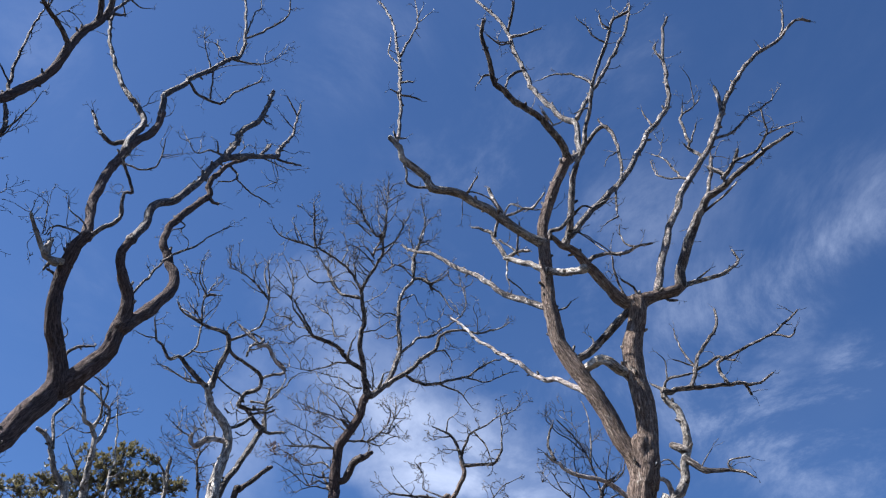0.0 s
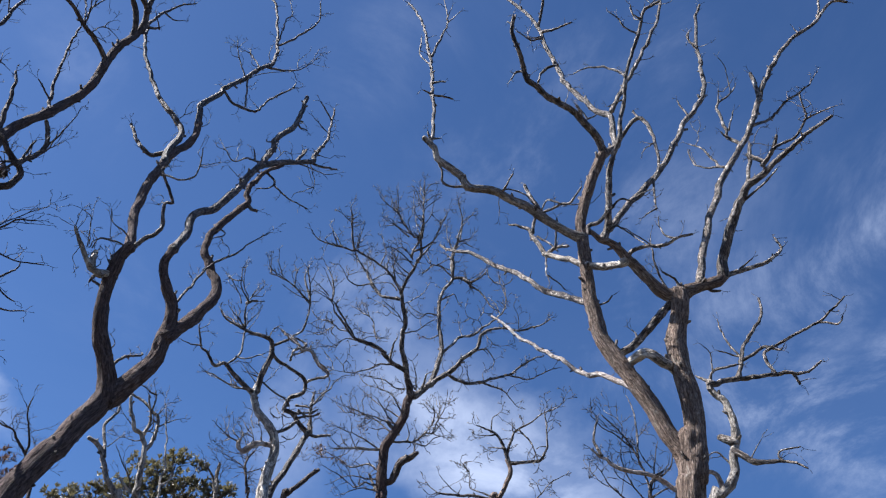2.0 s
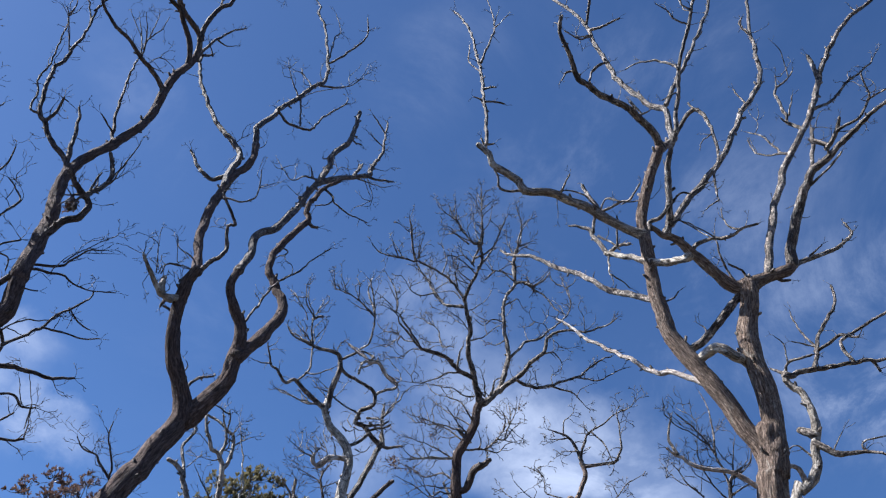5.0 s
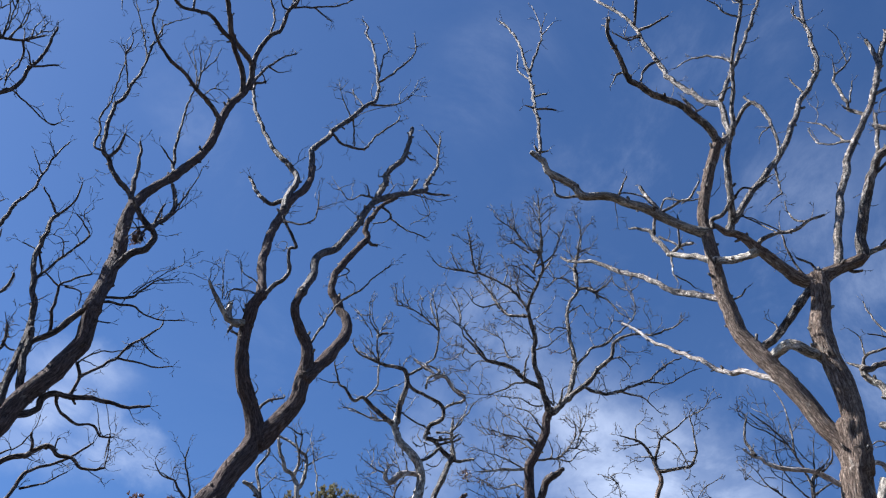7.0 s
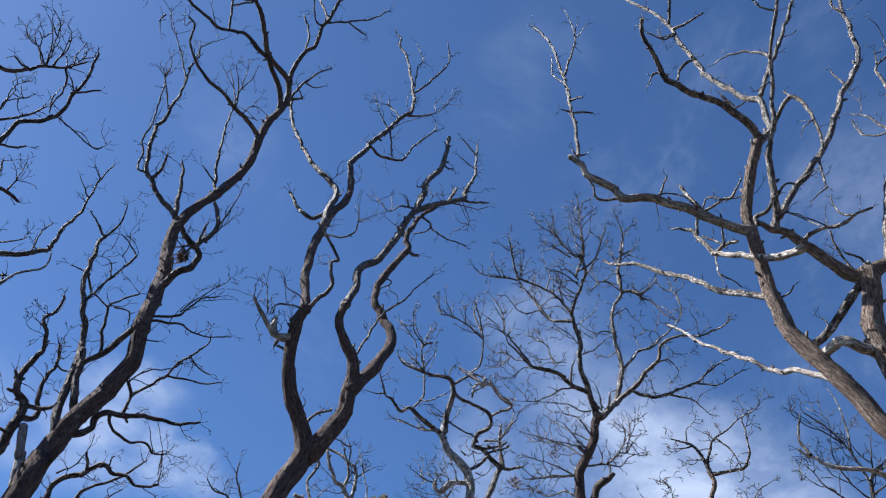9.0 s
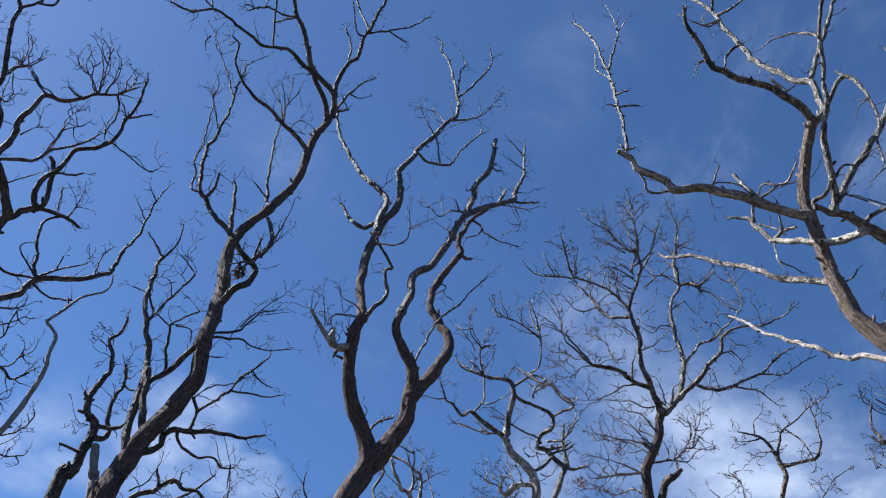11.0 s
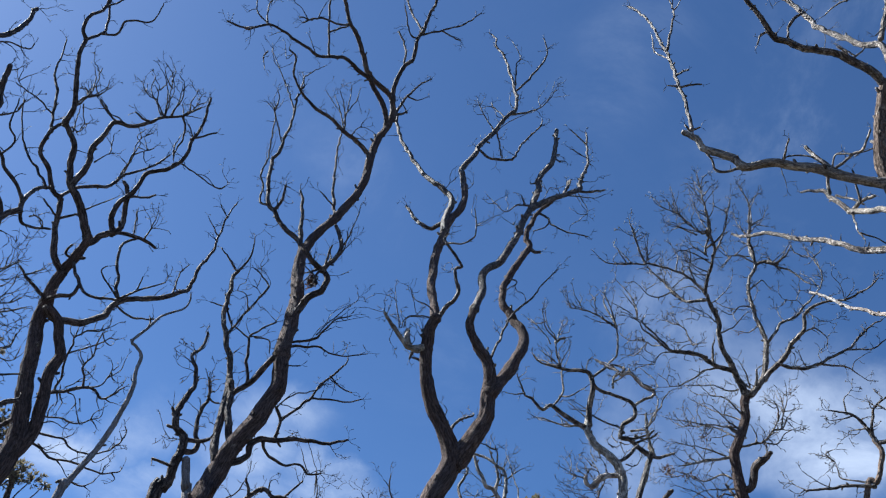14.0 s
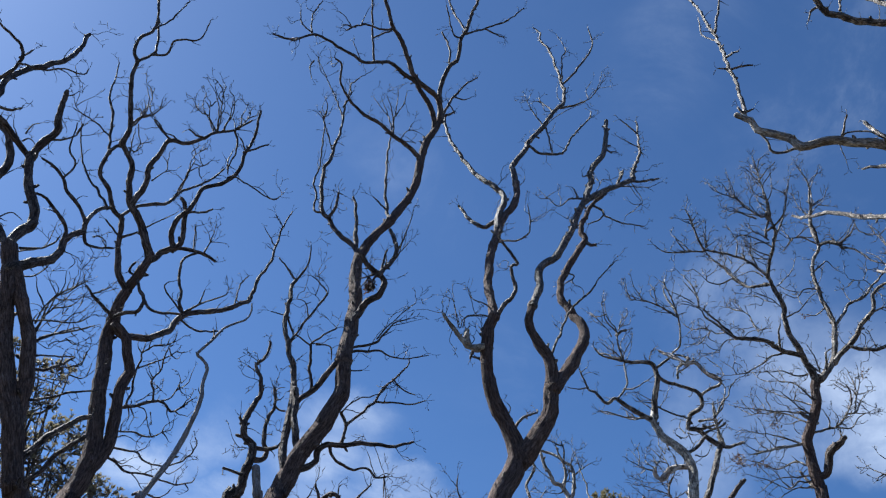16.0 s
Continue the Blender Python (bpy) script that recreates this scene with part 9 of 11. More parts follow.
limb("twig", (.0133, .0085), (1.362, -.846, 11.44), (1.215, -.958, 11.548))
limb("branch", (.0134, .0124, .0094, .0085), (1.233, -.73, 10.882), (1.356, -.777, 10.915), (1.883, -1.022, 10.512), (2.01, -1.085, 10.566))
limb("branch", (.0215, .0186, .0167, .0128), (.835, -.387, 10.247), (.943, -.336, 10.361), (1.033, -.285, 10.436), (1.193, -.207, 10.633))
limb("branch", (.0295, .0247, .0219), (.876, -.285, 9.678), (1.204, -.182, 9.825), (1.445, -.104, 9.812))
limb("branch", (.0168, .0187, .0206, .0235, .0244), (1.174, -.182, 9.786), (1.024, -.233, 9.544), (1.042, -.31, 9.185), (1.139, -.361, 8.908), (1.148, -.387, 8.721), (1.215, -.437, 8.554))
limb("twig", (.0129, .009), (1.115, -.182, 9.805), (1.049, -.026, 10.377))
limb("twig", (.0129, .0069, .0039), (1.273, -.182, 9.845), (1.319, -.259, 10.193), (1.308, -.285, 10.357))
limb("branch", (.018, .0143, .0105, .0086), (1.111, -.979, 11.63), (1.227, -.891, 11.386), (1.202, -.8, 11.074), (1.213, -.754, 10.946))
limb("limb", (.0532, .0437, .036, .0228, .0105), (.46, .052, 8.35), (.6, .104, 8.268), (.862, .156, 8.378), (1.127, .259, 8.639), (1.262, .336, 8.974), (1.509, .387, 9.188), (1.852, .487, 9.443), (2.084, .561, 9.699), (2.211, .61, 9.936), (2.248, .683, 10.359), (2.377, .73, 10.753), (2.426, .823, 11.315), (2.472, .869, 11.712), (2.572, .936, 12.162))
limb("twig", (.0156, .0126, .0087, .0077), (1.205, -.437, 8.535), (1.406, -.512, 8.718), (1.651, -.635, 8.87), (1.698, -.659, 8.908))
limb("twig", (.0117, .0077), (1.396, -.512, 8.728), (1.401, -.61, 8.9))
limb("twig", (.0134, .0114, .0093), (1.977, .512, 9.607), (1.996, .635, 10.06), (2.105, .706, 10.359))
limb("twig", (.0156, .0136, .0097, .0077), (1.186, -.412, 8.594), (1.077, -.462, 8.651), (.891, -.537, 8.786), (.929, -.561, 8.901))
limb("branch", (.0249, .0238, .0217, .0196, .0155), (.51, -.078, 9.117), (.58, -.156, 8.935), (.708, -.259, 8.685), (.874, -.361, 8.506), (1.183, -.512, 8.475))
limb("branch", (.0246, .0257, .0278, .0289), (.708, -.259, 8.656), (.659, -.182, 8.509), (.52, -.104, 8.48), (.421, -.052, 8.43))
limb("branch", (.0289, .0269, .0208, .0178, .0158), (.381, -.052, 8.42), (.331, -.078, 8.45), (.104, -.13, 8.569), (.015, -.156, 8.648), (-.053, -.182, 8.687))
limb("twig", (.0119, .0109, .0079), (.044, -.13, 8.618), (.124, -.156, 8.677), (.234, -.207, 8.765))
limb("twig", (.0209, .0189, .0168), (.5, -.078, 9.167), (.382, -.13, 9.154), (.422, -.207, 9.26))
limb("branch", (.0208, .0168), (.114, -.156, 9.639), (.295, -.259, 9.73))
limb("twig", (.0169, .0158, .0128), (.114, -.156, 9.649), (.046, -.182, 9.657), (-.147, -.31, 9.745))
limb("branch", (.0173, .0153, .0133), (1.272, .336, 8.943), (1.541, .412, 8.901), (1.822, .487, 9.042))
limb("twig", (.0172, .0133, .0085, .0047), (-.316, -.823, 11.1), (-.215, -.936, 11.228), (-.088, -1.022, 11.295), (.009, -1.126, 11.427))
limb("twig", (.0132, .0085, .0048), (-.175, -.979, 11.242), (-.197, -.914, 11.649), (-.324, -.846, 12.002))
limb("twig", (.0085, .0066, .0047), (-.137, -.979, 11.29), (-.239, -1.022, 11.285), (-.331, -1.065, 11.225))
limb("twig", (.014, .0109, .0079, .0069, .0049), (.63, .026, 10.964), (.669, -.156, 11.175), (.708, -.31, 11.386), (.629, -.361, 11.455), (.707, -.462, 11.563))
limb("twig", (.009, .005), (.67, -.052, 11.112), (.54, 0, 11.24))
limb("twig", (.0088, .0068, .0049), (.708, -.31, 11.307), (.835, -.387, 11.245), (.922, -.437, 11.314))
limb("twig", (.0128, .0088, .0039), (.394, -.31, 9.843), (.561, -.412, 9.971), (.746, -.537, 10.134))
limb("twig", (.0134, .0087, .0048), (1.193, -.777, 11.01), (1.167, -.683, 11.321), (1.209, -.586, 11.666))
limb("twig", (.0132, .0095, .0047), (1.175, -1.022, 11.747), (1.148, -.979, 11.999), (1.179, -.914, 12.275))
limb("twig", (.0096, .0048), (.485, -.659, 12.115), (.368, -.561, 12.387))
limb("twig", (.0085, .0066, .0047), (.827, -.958, 11.709), (.855, -1.001, 12.005), (.77, -1.044, 12.244))
limb("twig", (.0135, .0097, .0049), (-.179, -.683, 10.754), (-.212, -.586, 11.057), (-.256, -.487, 11.452))
limb("twig", (.0135, .0097, .0049), (-.22, -.635, 10.866), (-.115, -.586, 10.892), (-.062, -.462, 11.232))
limb("twig", (.0146, .0105, .0052), (2.416, .823, 11.2), (2.294, .869, 11.388), (2.163, .936, 11.616))
limb("twig", (.0094, .0073, .0052), (2.472, .869, 11.701), (2.353, .823, 11.774), (2.278, .8, 11.847))
limb("twig", (.0128, .0109, .0079, .004), (-.218, -.259, 9.424), (-.13, -.233, 9.475), (-.024, -.182, 9.439), (-.065, -.13, 9.254))
limb("branch", (.0133, .0104, .0085, .0066, .0047), (.866, -.914, 11.525), (.761, -.958, 11.605), (.685, -1.001, 11.684), (.666, -1.022, 11.776), (.638, -1.065, 11.912), (.563, -1.106, 11.954), (.525, -1.126, 12.046))
limb("twig", (.0094, .0085, .0075, .0056, .0047), (.676, -1.022, 11.7), (.591, -1.044, 11.67), (.487, -1.106, 11.654), (.422, -1.146, 11.716), (.413, -1.206, 11.833))
limb("twig", (.0104, .0047), (.647, -1.044, 11.839), (.562, -1.022, 11.945))
limb("twig", (.0104, .0076, .0047), (.666, -1.044, 11.886), (.713, -1.001, 12.09), (.723, -.936, 12.375))
limb("branch", (.0133, .0094, .0085, .0066, .0047), (.875, -.914, 11.535), (.855, -.979, 11.744), (.817, -1.022, 11.936), (.798, -1.065, 12.081), (.722, -1.106, 12.264), (.656, -1.126, 12.336), (.572, -1.166, 12.36))
limb("twig", (.0103, .0066, .0047), (.769, -1.085, 12.116), (.77, -1.022, 12.389), (.732, -.979, 12.547))
limb("twig", (.0104, .0075, .0047), (.798, -1.044, 12.037), (.694, -1.065, 12.147), (.619, -1.106, 12.264))
limb("branch", (.0133, .0113, .0094, .0056, .0047), (.96, -.958, 11.567), (.968, -1.001, 11.722), (.995, -1.065, 11.874), (.966, -1.106, 12.076), (.928, -1.146, 12.147), (.853, -1.166, 12.21))
limb("twig", (.0103, .0047), (.967, -1.085, 12.032), (1.005, -1.044, 12.235))
limb("branch", (.0132, .0114, .0086, .0067, .0048), (1.111, -.979, 11.658), (1.198, -.914, 11.876), (1.248, -.846, 12.116), (1.269, -.777, 12.33), (1.204, -.73, 12.474))
limb("twig", (.0105, .0067, .0048), (1.248, -.846, 12.116), (1.361, -.869, 12.226), (1.37, -.891, 12.345))
limb("twig", (.0105, .0076, .0048), (1.228, -.869, 12.007), (1.163, -.823, 12.111), (1.097, -.777, 12.091))
limb("twig", (.0105, .0048), (1.25, -.777, 12.32), (1.282, -.706, 12.575))
limb("twig", (.0095, .0066, .0047), (1.111, -.979, 11.658), (1.074, -.936, 11.854), (1.037, -.914, 11.914))
limb("twig", (.0095, .0075, .0047), (1.148, -.979, 11.668), (1.213, -1.022, 11.653), (1.334, -1.065, 11.658))
limb("branch", (.014, .01, .0089, .0069, .0049), (.66, .026, 10.984), (.68, -.026, 11.186), (.69, -.078, 11.337), (.66, -.104, 11.492), (.699, -.156, 11.641), (.748, -.182, 11.726), (.788, -.207, 11.859))
limb("twig", (.0099, .0059, .0049), (.699, -.156, 11.641), (.64, -.182, 11.726), (.61, -.207, 11.76))
limb("twig", (.0099, .005), (.748, -.182, 11.716), (.828, -.156, 11.859))
limb("twig", (.01, .0089, .0069, .0049, .0049), (.7, -.078, 11.347), (.769, -.104, 11.422), (.878, -.156, 11.503), (.937, -.182, 11.577), (.966, -.182, 11.627))
limb("twig", (.0098, .0069, .0049), (.845, -.387, 11.265), (.786, -.336, 11.411), (.738, -.31, 11.543))
limb("twig", (.0099, .0079, .0049), (.808, -.13, 11.428), (.838, -.156, 11.284), (.907, -.182, 11.181))
limb("branch", (.0172, .0152, .0123, .0095, .0047), (-.296, -.823, 11.09), (-.238, -.846, 11.202), (-.198, -.891, 11.291), (-.131, -.914, 11.335), (-.064, -.914, 11.392), (-.015, -.958, 11.491), (-.014, -.979, 11.592), (-.033, -1.001, 11.693))
limb("twig", (.0095, .0086, .0077, .0058, .0048), (-.064, -.914, 11.392), (-.151, -.869, 11.56), (-.193, -.8, 11.857), (-.263, -.73, 12.09), (-.351, -.706, 12.201), (-.412, -.635, 12.448))
limb("twig", (.0105, .0048), (-.213, -.777, 11.947), (-.207, -.706, 12.153))
limb("twig", (.0095, .0067, .0048), (-.198, -.891, 11.291), (-.258, -.823, 11.5), (-.337, -.777, 11.498))
limb("twig", (.0095, .0066, .0047), (-.185, -.979, 11.233), (-.172, -1.044, 11.368), (-.077, -1.085, 11.44))
limb("twig", (.0095, .0047), (-.006, -.958, 11.519), (.05, -.936, 11.683))
limb("twig", (.0095, .0067, .0048), (-.219, -.846, 11.402), (-.22, -.823, 11.605), (-.289, -.777, 11.756))
limb("twig", (.0097, .0088, .0069, .0049, .0049), (-.236, -.487, 11.51), (-.209, -.437, 11.441), (-.126, -.336, 11.332), (-.138, -.285, 11.253), (-.14, -.233, 11.212), (-.181, -.207, 11.177))
limb("twig", (.0098, .0049), (-.117, -.31, 11.307), (-.021, -.259, 11.444))
limb("branch", (.0126, .0087, .0067, .0048), (.242, -.561, 10.489), (.32, -.635, 10.587), (.379, -.683, 10.629), (.446, -.706, 10.674))
limb("twig", (.0096, .0068, .0048), (.379, -.683, 10.629), (.359, -.61, 10.86), (.251, -.561, 11.012))
limb("twig", (.0097, .0048), (.359, -.61, 10.86), (.329, -.561, 11.138))
limb("twig", (.0065, .005, .0034), (1.567, -.875, 10.754), (1.709, -.95, 10.721), (1.81, -1.004, 10.595), (1.885, -1.046, 10.512), (1.992, -1.095, 10.534), (2.015, -1.106, 10.632), (1.955, -1.08, 10.735), (1.906, -1.064, 10.814), (1.893, -1.077, 10.914))
limb("twig", (.0064, .0049, .0034), (2.015, -1.106, 10.632), (2.055, -1.09, 10.668))
limb("twig", (.0074, .0057, .004), (-.885, -.018, 12.788), (-.802, -.049, 12.766), (-.768, -.068, 12.824))
limb("twig", (.0074, .0056, .0039), (-.867, -.049, 12.595), (-.769, -.083, 12.606))
limb("twig", (.007, .0053, .0037), (-1.037, -.534, 11.288), (-1.137, -.486, 11.426), (-1.191, -.457, 11.529), (-1.255, -.415, 11.691))
limb("twig", (.007, .0053, .0037), (-1.158, -.475, 11.467), (-1.165, -.49, 11.638), (-1.185, -.501, 11.746))
limb("twig", (.0069, .0053, .0037), (-1.137, -.486, 11.426), (-1.09, -.521, 11.52), (-1.011, -.557, 11.592), (-.953, -.587, 11.659))
limb("twig", (.0113, .0102, .0091), (.408, -.789, 11.191), (.282, -.755, 11.29), (.169, -.728, 11.318), (.077, -.7, 11.458), (-.03, -.671, 11.556))
limb("twig", (.0067, .0051, .0036), (.724, -.869, 11.36), (.639, -.881, 11.361), (.564, -.893, 11.409), (.468, -.907, 11.431))
limb("twig", (.0068, .0052, .0036), (.497, -1.1, 11.656), (.471, -1.052, 11.867))
limb("twig", (.007, .0054, .0037), (.748, -.182, 11.716), (.706, -.209, 11.752))
limb("twig", (.0064, .0049, .0034), (-.032, -.172, 9.402), (-.102, -.142, 9.538), (-.161, -.12, 9.635))
limb("twig", (.0064, .0049, .0034), (-.132, -.131, 9.587), (-.093, -.094, 9.686))
limb("twig", (.0063, .0048, .0034), (-.028, -.177, 9.421), (.004, -.132, 9.352), (.06, -.112, 9.359), (.044, -.091, 9.295), (-.025, -.086, 9.269), (-.071, -.07, 9.251))
limb("twig", (.0063, .0048, .0033), (.476, -.088, 9.164), (.422, -.122, 9.196), (.393, -.131, 9.158))
limb("twig", (.0061, .0047, .0032), (.234, -.207, 8.765), (.321, -.244, 8.684))
limb("twig", (.0066, .005, .0035), (1.049, -.026, 10.377), (1.104, .017, 10.214), (1.141, .061, 10.039))
limb("twig", (.0066, .0051, .0035), (1.049, -.026, 10.377), (1.145, -.067, 10.419), (1.199, -.093, 10.458))
limb("twig", (.0066, .005, .0035), (1.278, -.19, 9.88), (1.311, -.208, 10.023), (1.348, -.223, 10.139), (1.349, -.241, 10.295))
limb("twig", (.0065, .005, .0035), (1.311, -.208, 10.023), (1.254, -.273, 10.116), (1.157, -.336, 10.169))
limb("twig", (.0066, .005, .0035), (1.314, -.209, 10.035), (1.456, -.151, 10.129), (1.543, -.116, 10.171))
limb("twig", (.0061, .0047, .0033), (1.698, -.659, 8.908), (1.708, -.612, 9.059), (1.653, -.576, 9.162))
limb("twig", (.0061, .0047, .0033), (1.706, -.621, 9.029), (1.732, -.597, 9.15))
limb("twig", (.0069, .0053, .0037), (2.029, .656, 10.15), (1.978, .625, 10.23))
limb("twig", (.0066, .005, .0035), (1.715, .447, 9.341), (1.75, .421, 9.45), (1.793, .405, 9.51))
limb("twig", (.0134, .0116, .0098), (2.061, .554, 9.673), (2.007, .535, 9.7), (1.983, .525, 9.717), wood="bleached")
twigs(2.2, 0.24, 3, 0.15)

oak_x = tree("dead_pole_tree", "smooth grey dead sapling with a kinked bent top", -8.1, 5.9, 49.94)
limb("trunk", (.059, .036, .0259, .0169, .0089), (0, 0, -.15), (.07, 0, .5), (.34, 0, 3.04), (.7, 0, 5.53), (.74, 0, 5.69), (.84, -.026, 5.943), (.95, -.026, 6.243), (1.049, -.052, 6.733), (1.078, -.078, 7.034), (1.048, -.078, 7.213), (1.048, -.078, 7.442), (.949, -.078, 7.551), (.889, -.104, 7.581), (1.008, -.104, 7.81), (1.127, -.104, 8.058), (1.345, -.13, 8.236), (1.394, -.13, 8.375), (1.375, -.13, 8.504), wood="grey")
limb("twig", (.0149, .0119, .009), (1.018, -.104, 7.85), (1.028, -.078, 7.919), (1.009, -.052, 8.009))
twigs(0.2, 0.1, 0, 1.0)

oak_y = tree("sapling", "twiggy bare sapling behind the dark oaks", -11.91, 9.12, 52.57)
limb("trunk", (.07, .048, .043, .0369, .0319), (0, 0, -.15), (.04, 0, .5), (.19, 0, 3.97), (0, 0, 7.23), (-.09, -.026, 7.723), (-.1, -.026, 8.223), (-.07, -.052, 8.745), (-.08, -.052, 9.124), (.09, -.052, 9.274))
limb("branch", (.021, .0198, .0157, .0137, .0107), (.05, -.052, 9.244), (.06, -.156, 9.509), (.03, -.285, 9.783), (.039, -.361, 10.033), (.02, -.412, 10.152), (.108, -.462, 10.223), (.176, -.487, 10.312), (.352, -.561, 10.353))
limb("twig", (.0118, .0079, .0049), (.01, -.412, 10.152), (-.089, -.361, 10.289), (-.099, -.31, 10.436))
limb("twig", (.0118, .0079, .0049), (.029, -.412, 10.182), (.03, -.361, 10.387), (.01, -.336, 10.525))
limb("twig", (.0118, .0078, .0049), (.108, -.462, 10.242), (.117, -.512, 10.4), (.166, -.537, 10.499))
limb("branch", (.0158, .0147, .0137, .0117, .0107), (.039, -.31, 9.883), (.157, -.387, 9.945), (.275, -.462, 10.007), (.391, -.512, 10.077), (.507, -.586, 10.159), (.575, -.635, 10.229))
limb("branch", (.0157, .0127, .0097, .0068, .0049), (.176, -.487, 10.312), (.361, -.561, 10.334), (.478, -.61, 10.413), (.565, -.635, 10.492), (.623, -.659, 10.561))
limb("twig", (.0117, .0049), (.478, -.61, 10.413), (.498, -.561, 10.636))
limb("twig", (.0117, .0049), (.39, -.586, 10.364), (.41, -.561, 10.5))
limb("twig", (.0117, .0088, .0049), (.575, -.635, 10.229), (.671, -.659, 10.211), (.757, -.706, 10.252))
limb("twig", (.0117, .0078, .0049), (.507, -.586, 10.159), (.615, -.561, 10.128), (.665, -.537, 10.215))
limb("twig", (.0117, .0078, .0049), (.507, -.586, 10.159), (.44, -.561, 10.304), (.499, -.537, 10.401))
limb("branch", (.0209, .0178, .0148, .0138, .0108), (.457, -.156, 9.439), (.406, -.233, 9.592), (.346, -.285, 9.714), (.355, -.31, 9.823), (.414, -.361, 9.934), (.413, -.412, 10.084), (.412, -.462, 10.232), (.421, -.512, 10.332))
limb("twig", (.0118, .0079, .005), (.345, -.31, 9.764), (.238, -.233, 9.939), (.189, -.156, 10.145))
limb("twig", (.0118, .0079, .005), (.336, -.31, 9.735), (.237, -.259, 9.871), (.178, -.207, 9.988))
limb("twig", (.0118, .0079, .0049), (.414, -.361, 9.934), (.344, -.387, 10.063), (.275, -.412, 10.152))
limb("twig", (.0118, .0049), (.423, -.412, 10.054), (.501, -.412, 10.133))
limb("twig", (.0119, .0089, .005), (.406, -.233, 9.592), (.486, -.182, 9.699), (.517, -.156, 9.847))
limb("twig", (.0119, .005), (.447, -.182, 9.719), (.545, -.233, 9.632))
limb("branch", (.0319, .0278, .0227, .0167, .0108), (.05, -.052, 9.244), (.179, -.104, 9.267), (.298, -.156, 9.33), (.417, -.182, 9.391), (.564, -.233, 9.414), (.672, -.285, 9.368), (.77, -.31, 9.271), (.848, -.336, 9.253), (.935, -.387, 9.325), (1.041, -.437, 9.436), (1.089, -.462, 9.507))
limb("branch", (.0158, .0128, .0109, .0079, .0049), (.564, -.233, 9.414), (.712, -.285, 9.496), (.78, -.31, 9.656), (.798, -.361, 9.836), (.728, -.387, 9.965))
limb("twig", (.0118, .0099, .0089, .0069, .0049), (.78, -.31, 9.656), (.878, -.336, 9.756), (.946, -.361, 9.845), (.945, -.387, 9.984), (.962, -.437, 10.143))
limb("twig", (.0118, .0049), (.827, -.361, 9.806), (.876, -.387, 9.896))
limb("twig", (.0118, .0079, .0049), (.848, -.336, 9.253), (.997, -.31, 9.231), (1.097, -.285, 9.249))
limb("twig", (.0118, .0069, .0049), (.963, -.412, 9.366), (1.056, -.31, 9.656), (1.078, -.259, 9.802))
limb("twig", (.0119, .0099, .0069, .005), (.721, -.285, 9.328), (.752, -.259, 9.218), (.813, -.207, 9.115), (.864, -.156, 9.042))
limb("twig", (.0118, .0089, .0049), (.799, -.336, 9.765), (.877, -.361, 9.619), (1.003, -.412, 9.582))
limb("twig", (.0119, .0089, .0069, .005), (.199, -.13, 9.348), (.308, -.156, 9.459), (.367, -.182, 9.54), (.446, -.207, 9.591))
limb("twig", (.012, .008, .005), (.11, -.078, 9.206), (.15, -.026, 9.102), (.15, 0, 9))
limb("twig", (.012, .009, .005), (.15, -.078, 9.216), (.229, -.13, 9.07), (.218, -.207, 8.867))
limb("twig", (.0119, .0099, .0089, .0069, .0049), (.269, -.13, 9.259), (.377, -.182, 9.213), (.446, -.233, 9.038), (.514, -.285, 8.874), (.562, -.336, 8.72))
limb("twig", (.0119, .005), (.446, -.233, 9.058), (.407, -.182, 8.945))
limb("twig", (.0119, .005), (.476, -.207, 9.175), (.527, -.156, 9.052))
limb("branch", (.016, .0159, .0129, .0079, .0049), (.02, -.052, 8.755), (.189, -.078, 8.787), (.328, -.13, 8.781), (.428, -.13, 8.752), (.566, -.182, 8.746), (.684, -.207, 8.798), (.763, -.233, 8.869), (.88, -.259, 8.921), (.899, -.285, 9.022), (.888, -.31, 9.142))
limb("twig", (.0119, .0049), (.605, -.182, 8.766), (.514, -.259, 8.881))
limb("twig", (.0119, .0079, .0049), (.763, -.233, 8.86), (.851, -.259, 8.773), (.9, -.259, 8.713))
limb("twig", (.0119, .0089, .005), (.763, -.233, 8.869), (.773, -.207, 8.986), (.843, -.207, 9.095))
limb("twig", (.0119, .0069, .005), (.477, -.156, 8.754), (.417, -.182, 8.617), (.417, -.182, 8.568))
limb("branch", (.01, .009, .007, .006, .005), (.02, -.052, 8.615), (.17, 0, 8.74), (.3, .026, 8.738), (.381, .052, 8.715), (.472, .078, 8.733))
limb("twig", (.012, .008, .005), (.1, -.078, 8.787), (.09, -.026, 8.972), (.17, .026, 9.138))
limb("branch", (.021, .0169, .0148, .0138, .0098), (.02, -.026, 8.463), (.169, -.078, 8.438), (.348, -.13, 8.433), (.457, -.156, 8.436), (.545, -.207, 8.332), (.634, -.233, 8.265), (.752, -.259, 8.238), (.928, -.31, 8.244), (1.093, -.361, 8.299), (1.209, -.412, 8.353), (1.267, -.437, 8.444), (1.333, -.487, 8.548), (1.351, -.512, 8.697), (1.299, -.561, 8.77))
limb("twig", (.0109, .0079, .005), (.457, -.156, 8.436), (.527, -.156, 8.505), (.597, -.13, 8.573))
limb("twig", (.0108, .0049), (1.209, -.412, 8.353), (1.24, -.387, 8.518))
limb("twig", (.0108, .0049), (1.267, -.437, 8.444), (1.354, -.462, 8.477))
limb("twig", (.0108, .0049), (1.171, -.387, 8.331), (1.212, -.361, 8.466))
limb("twig", (.0108, .0049), (1.333, -.487, 8.548), (1.247, -.437, 8.71))
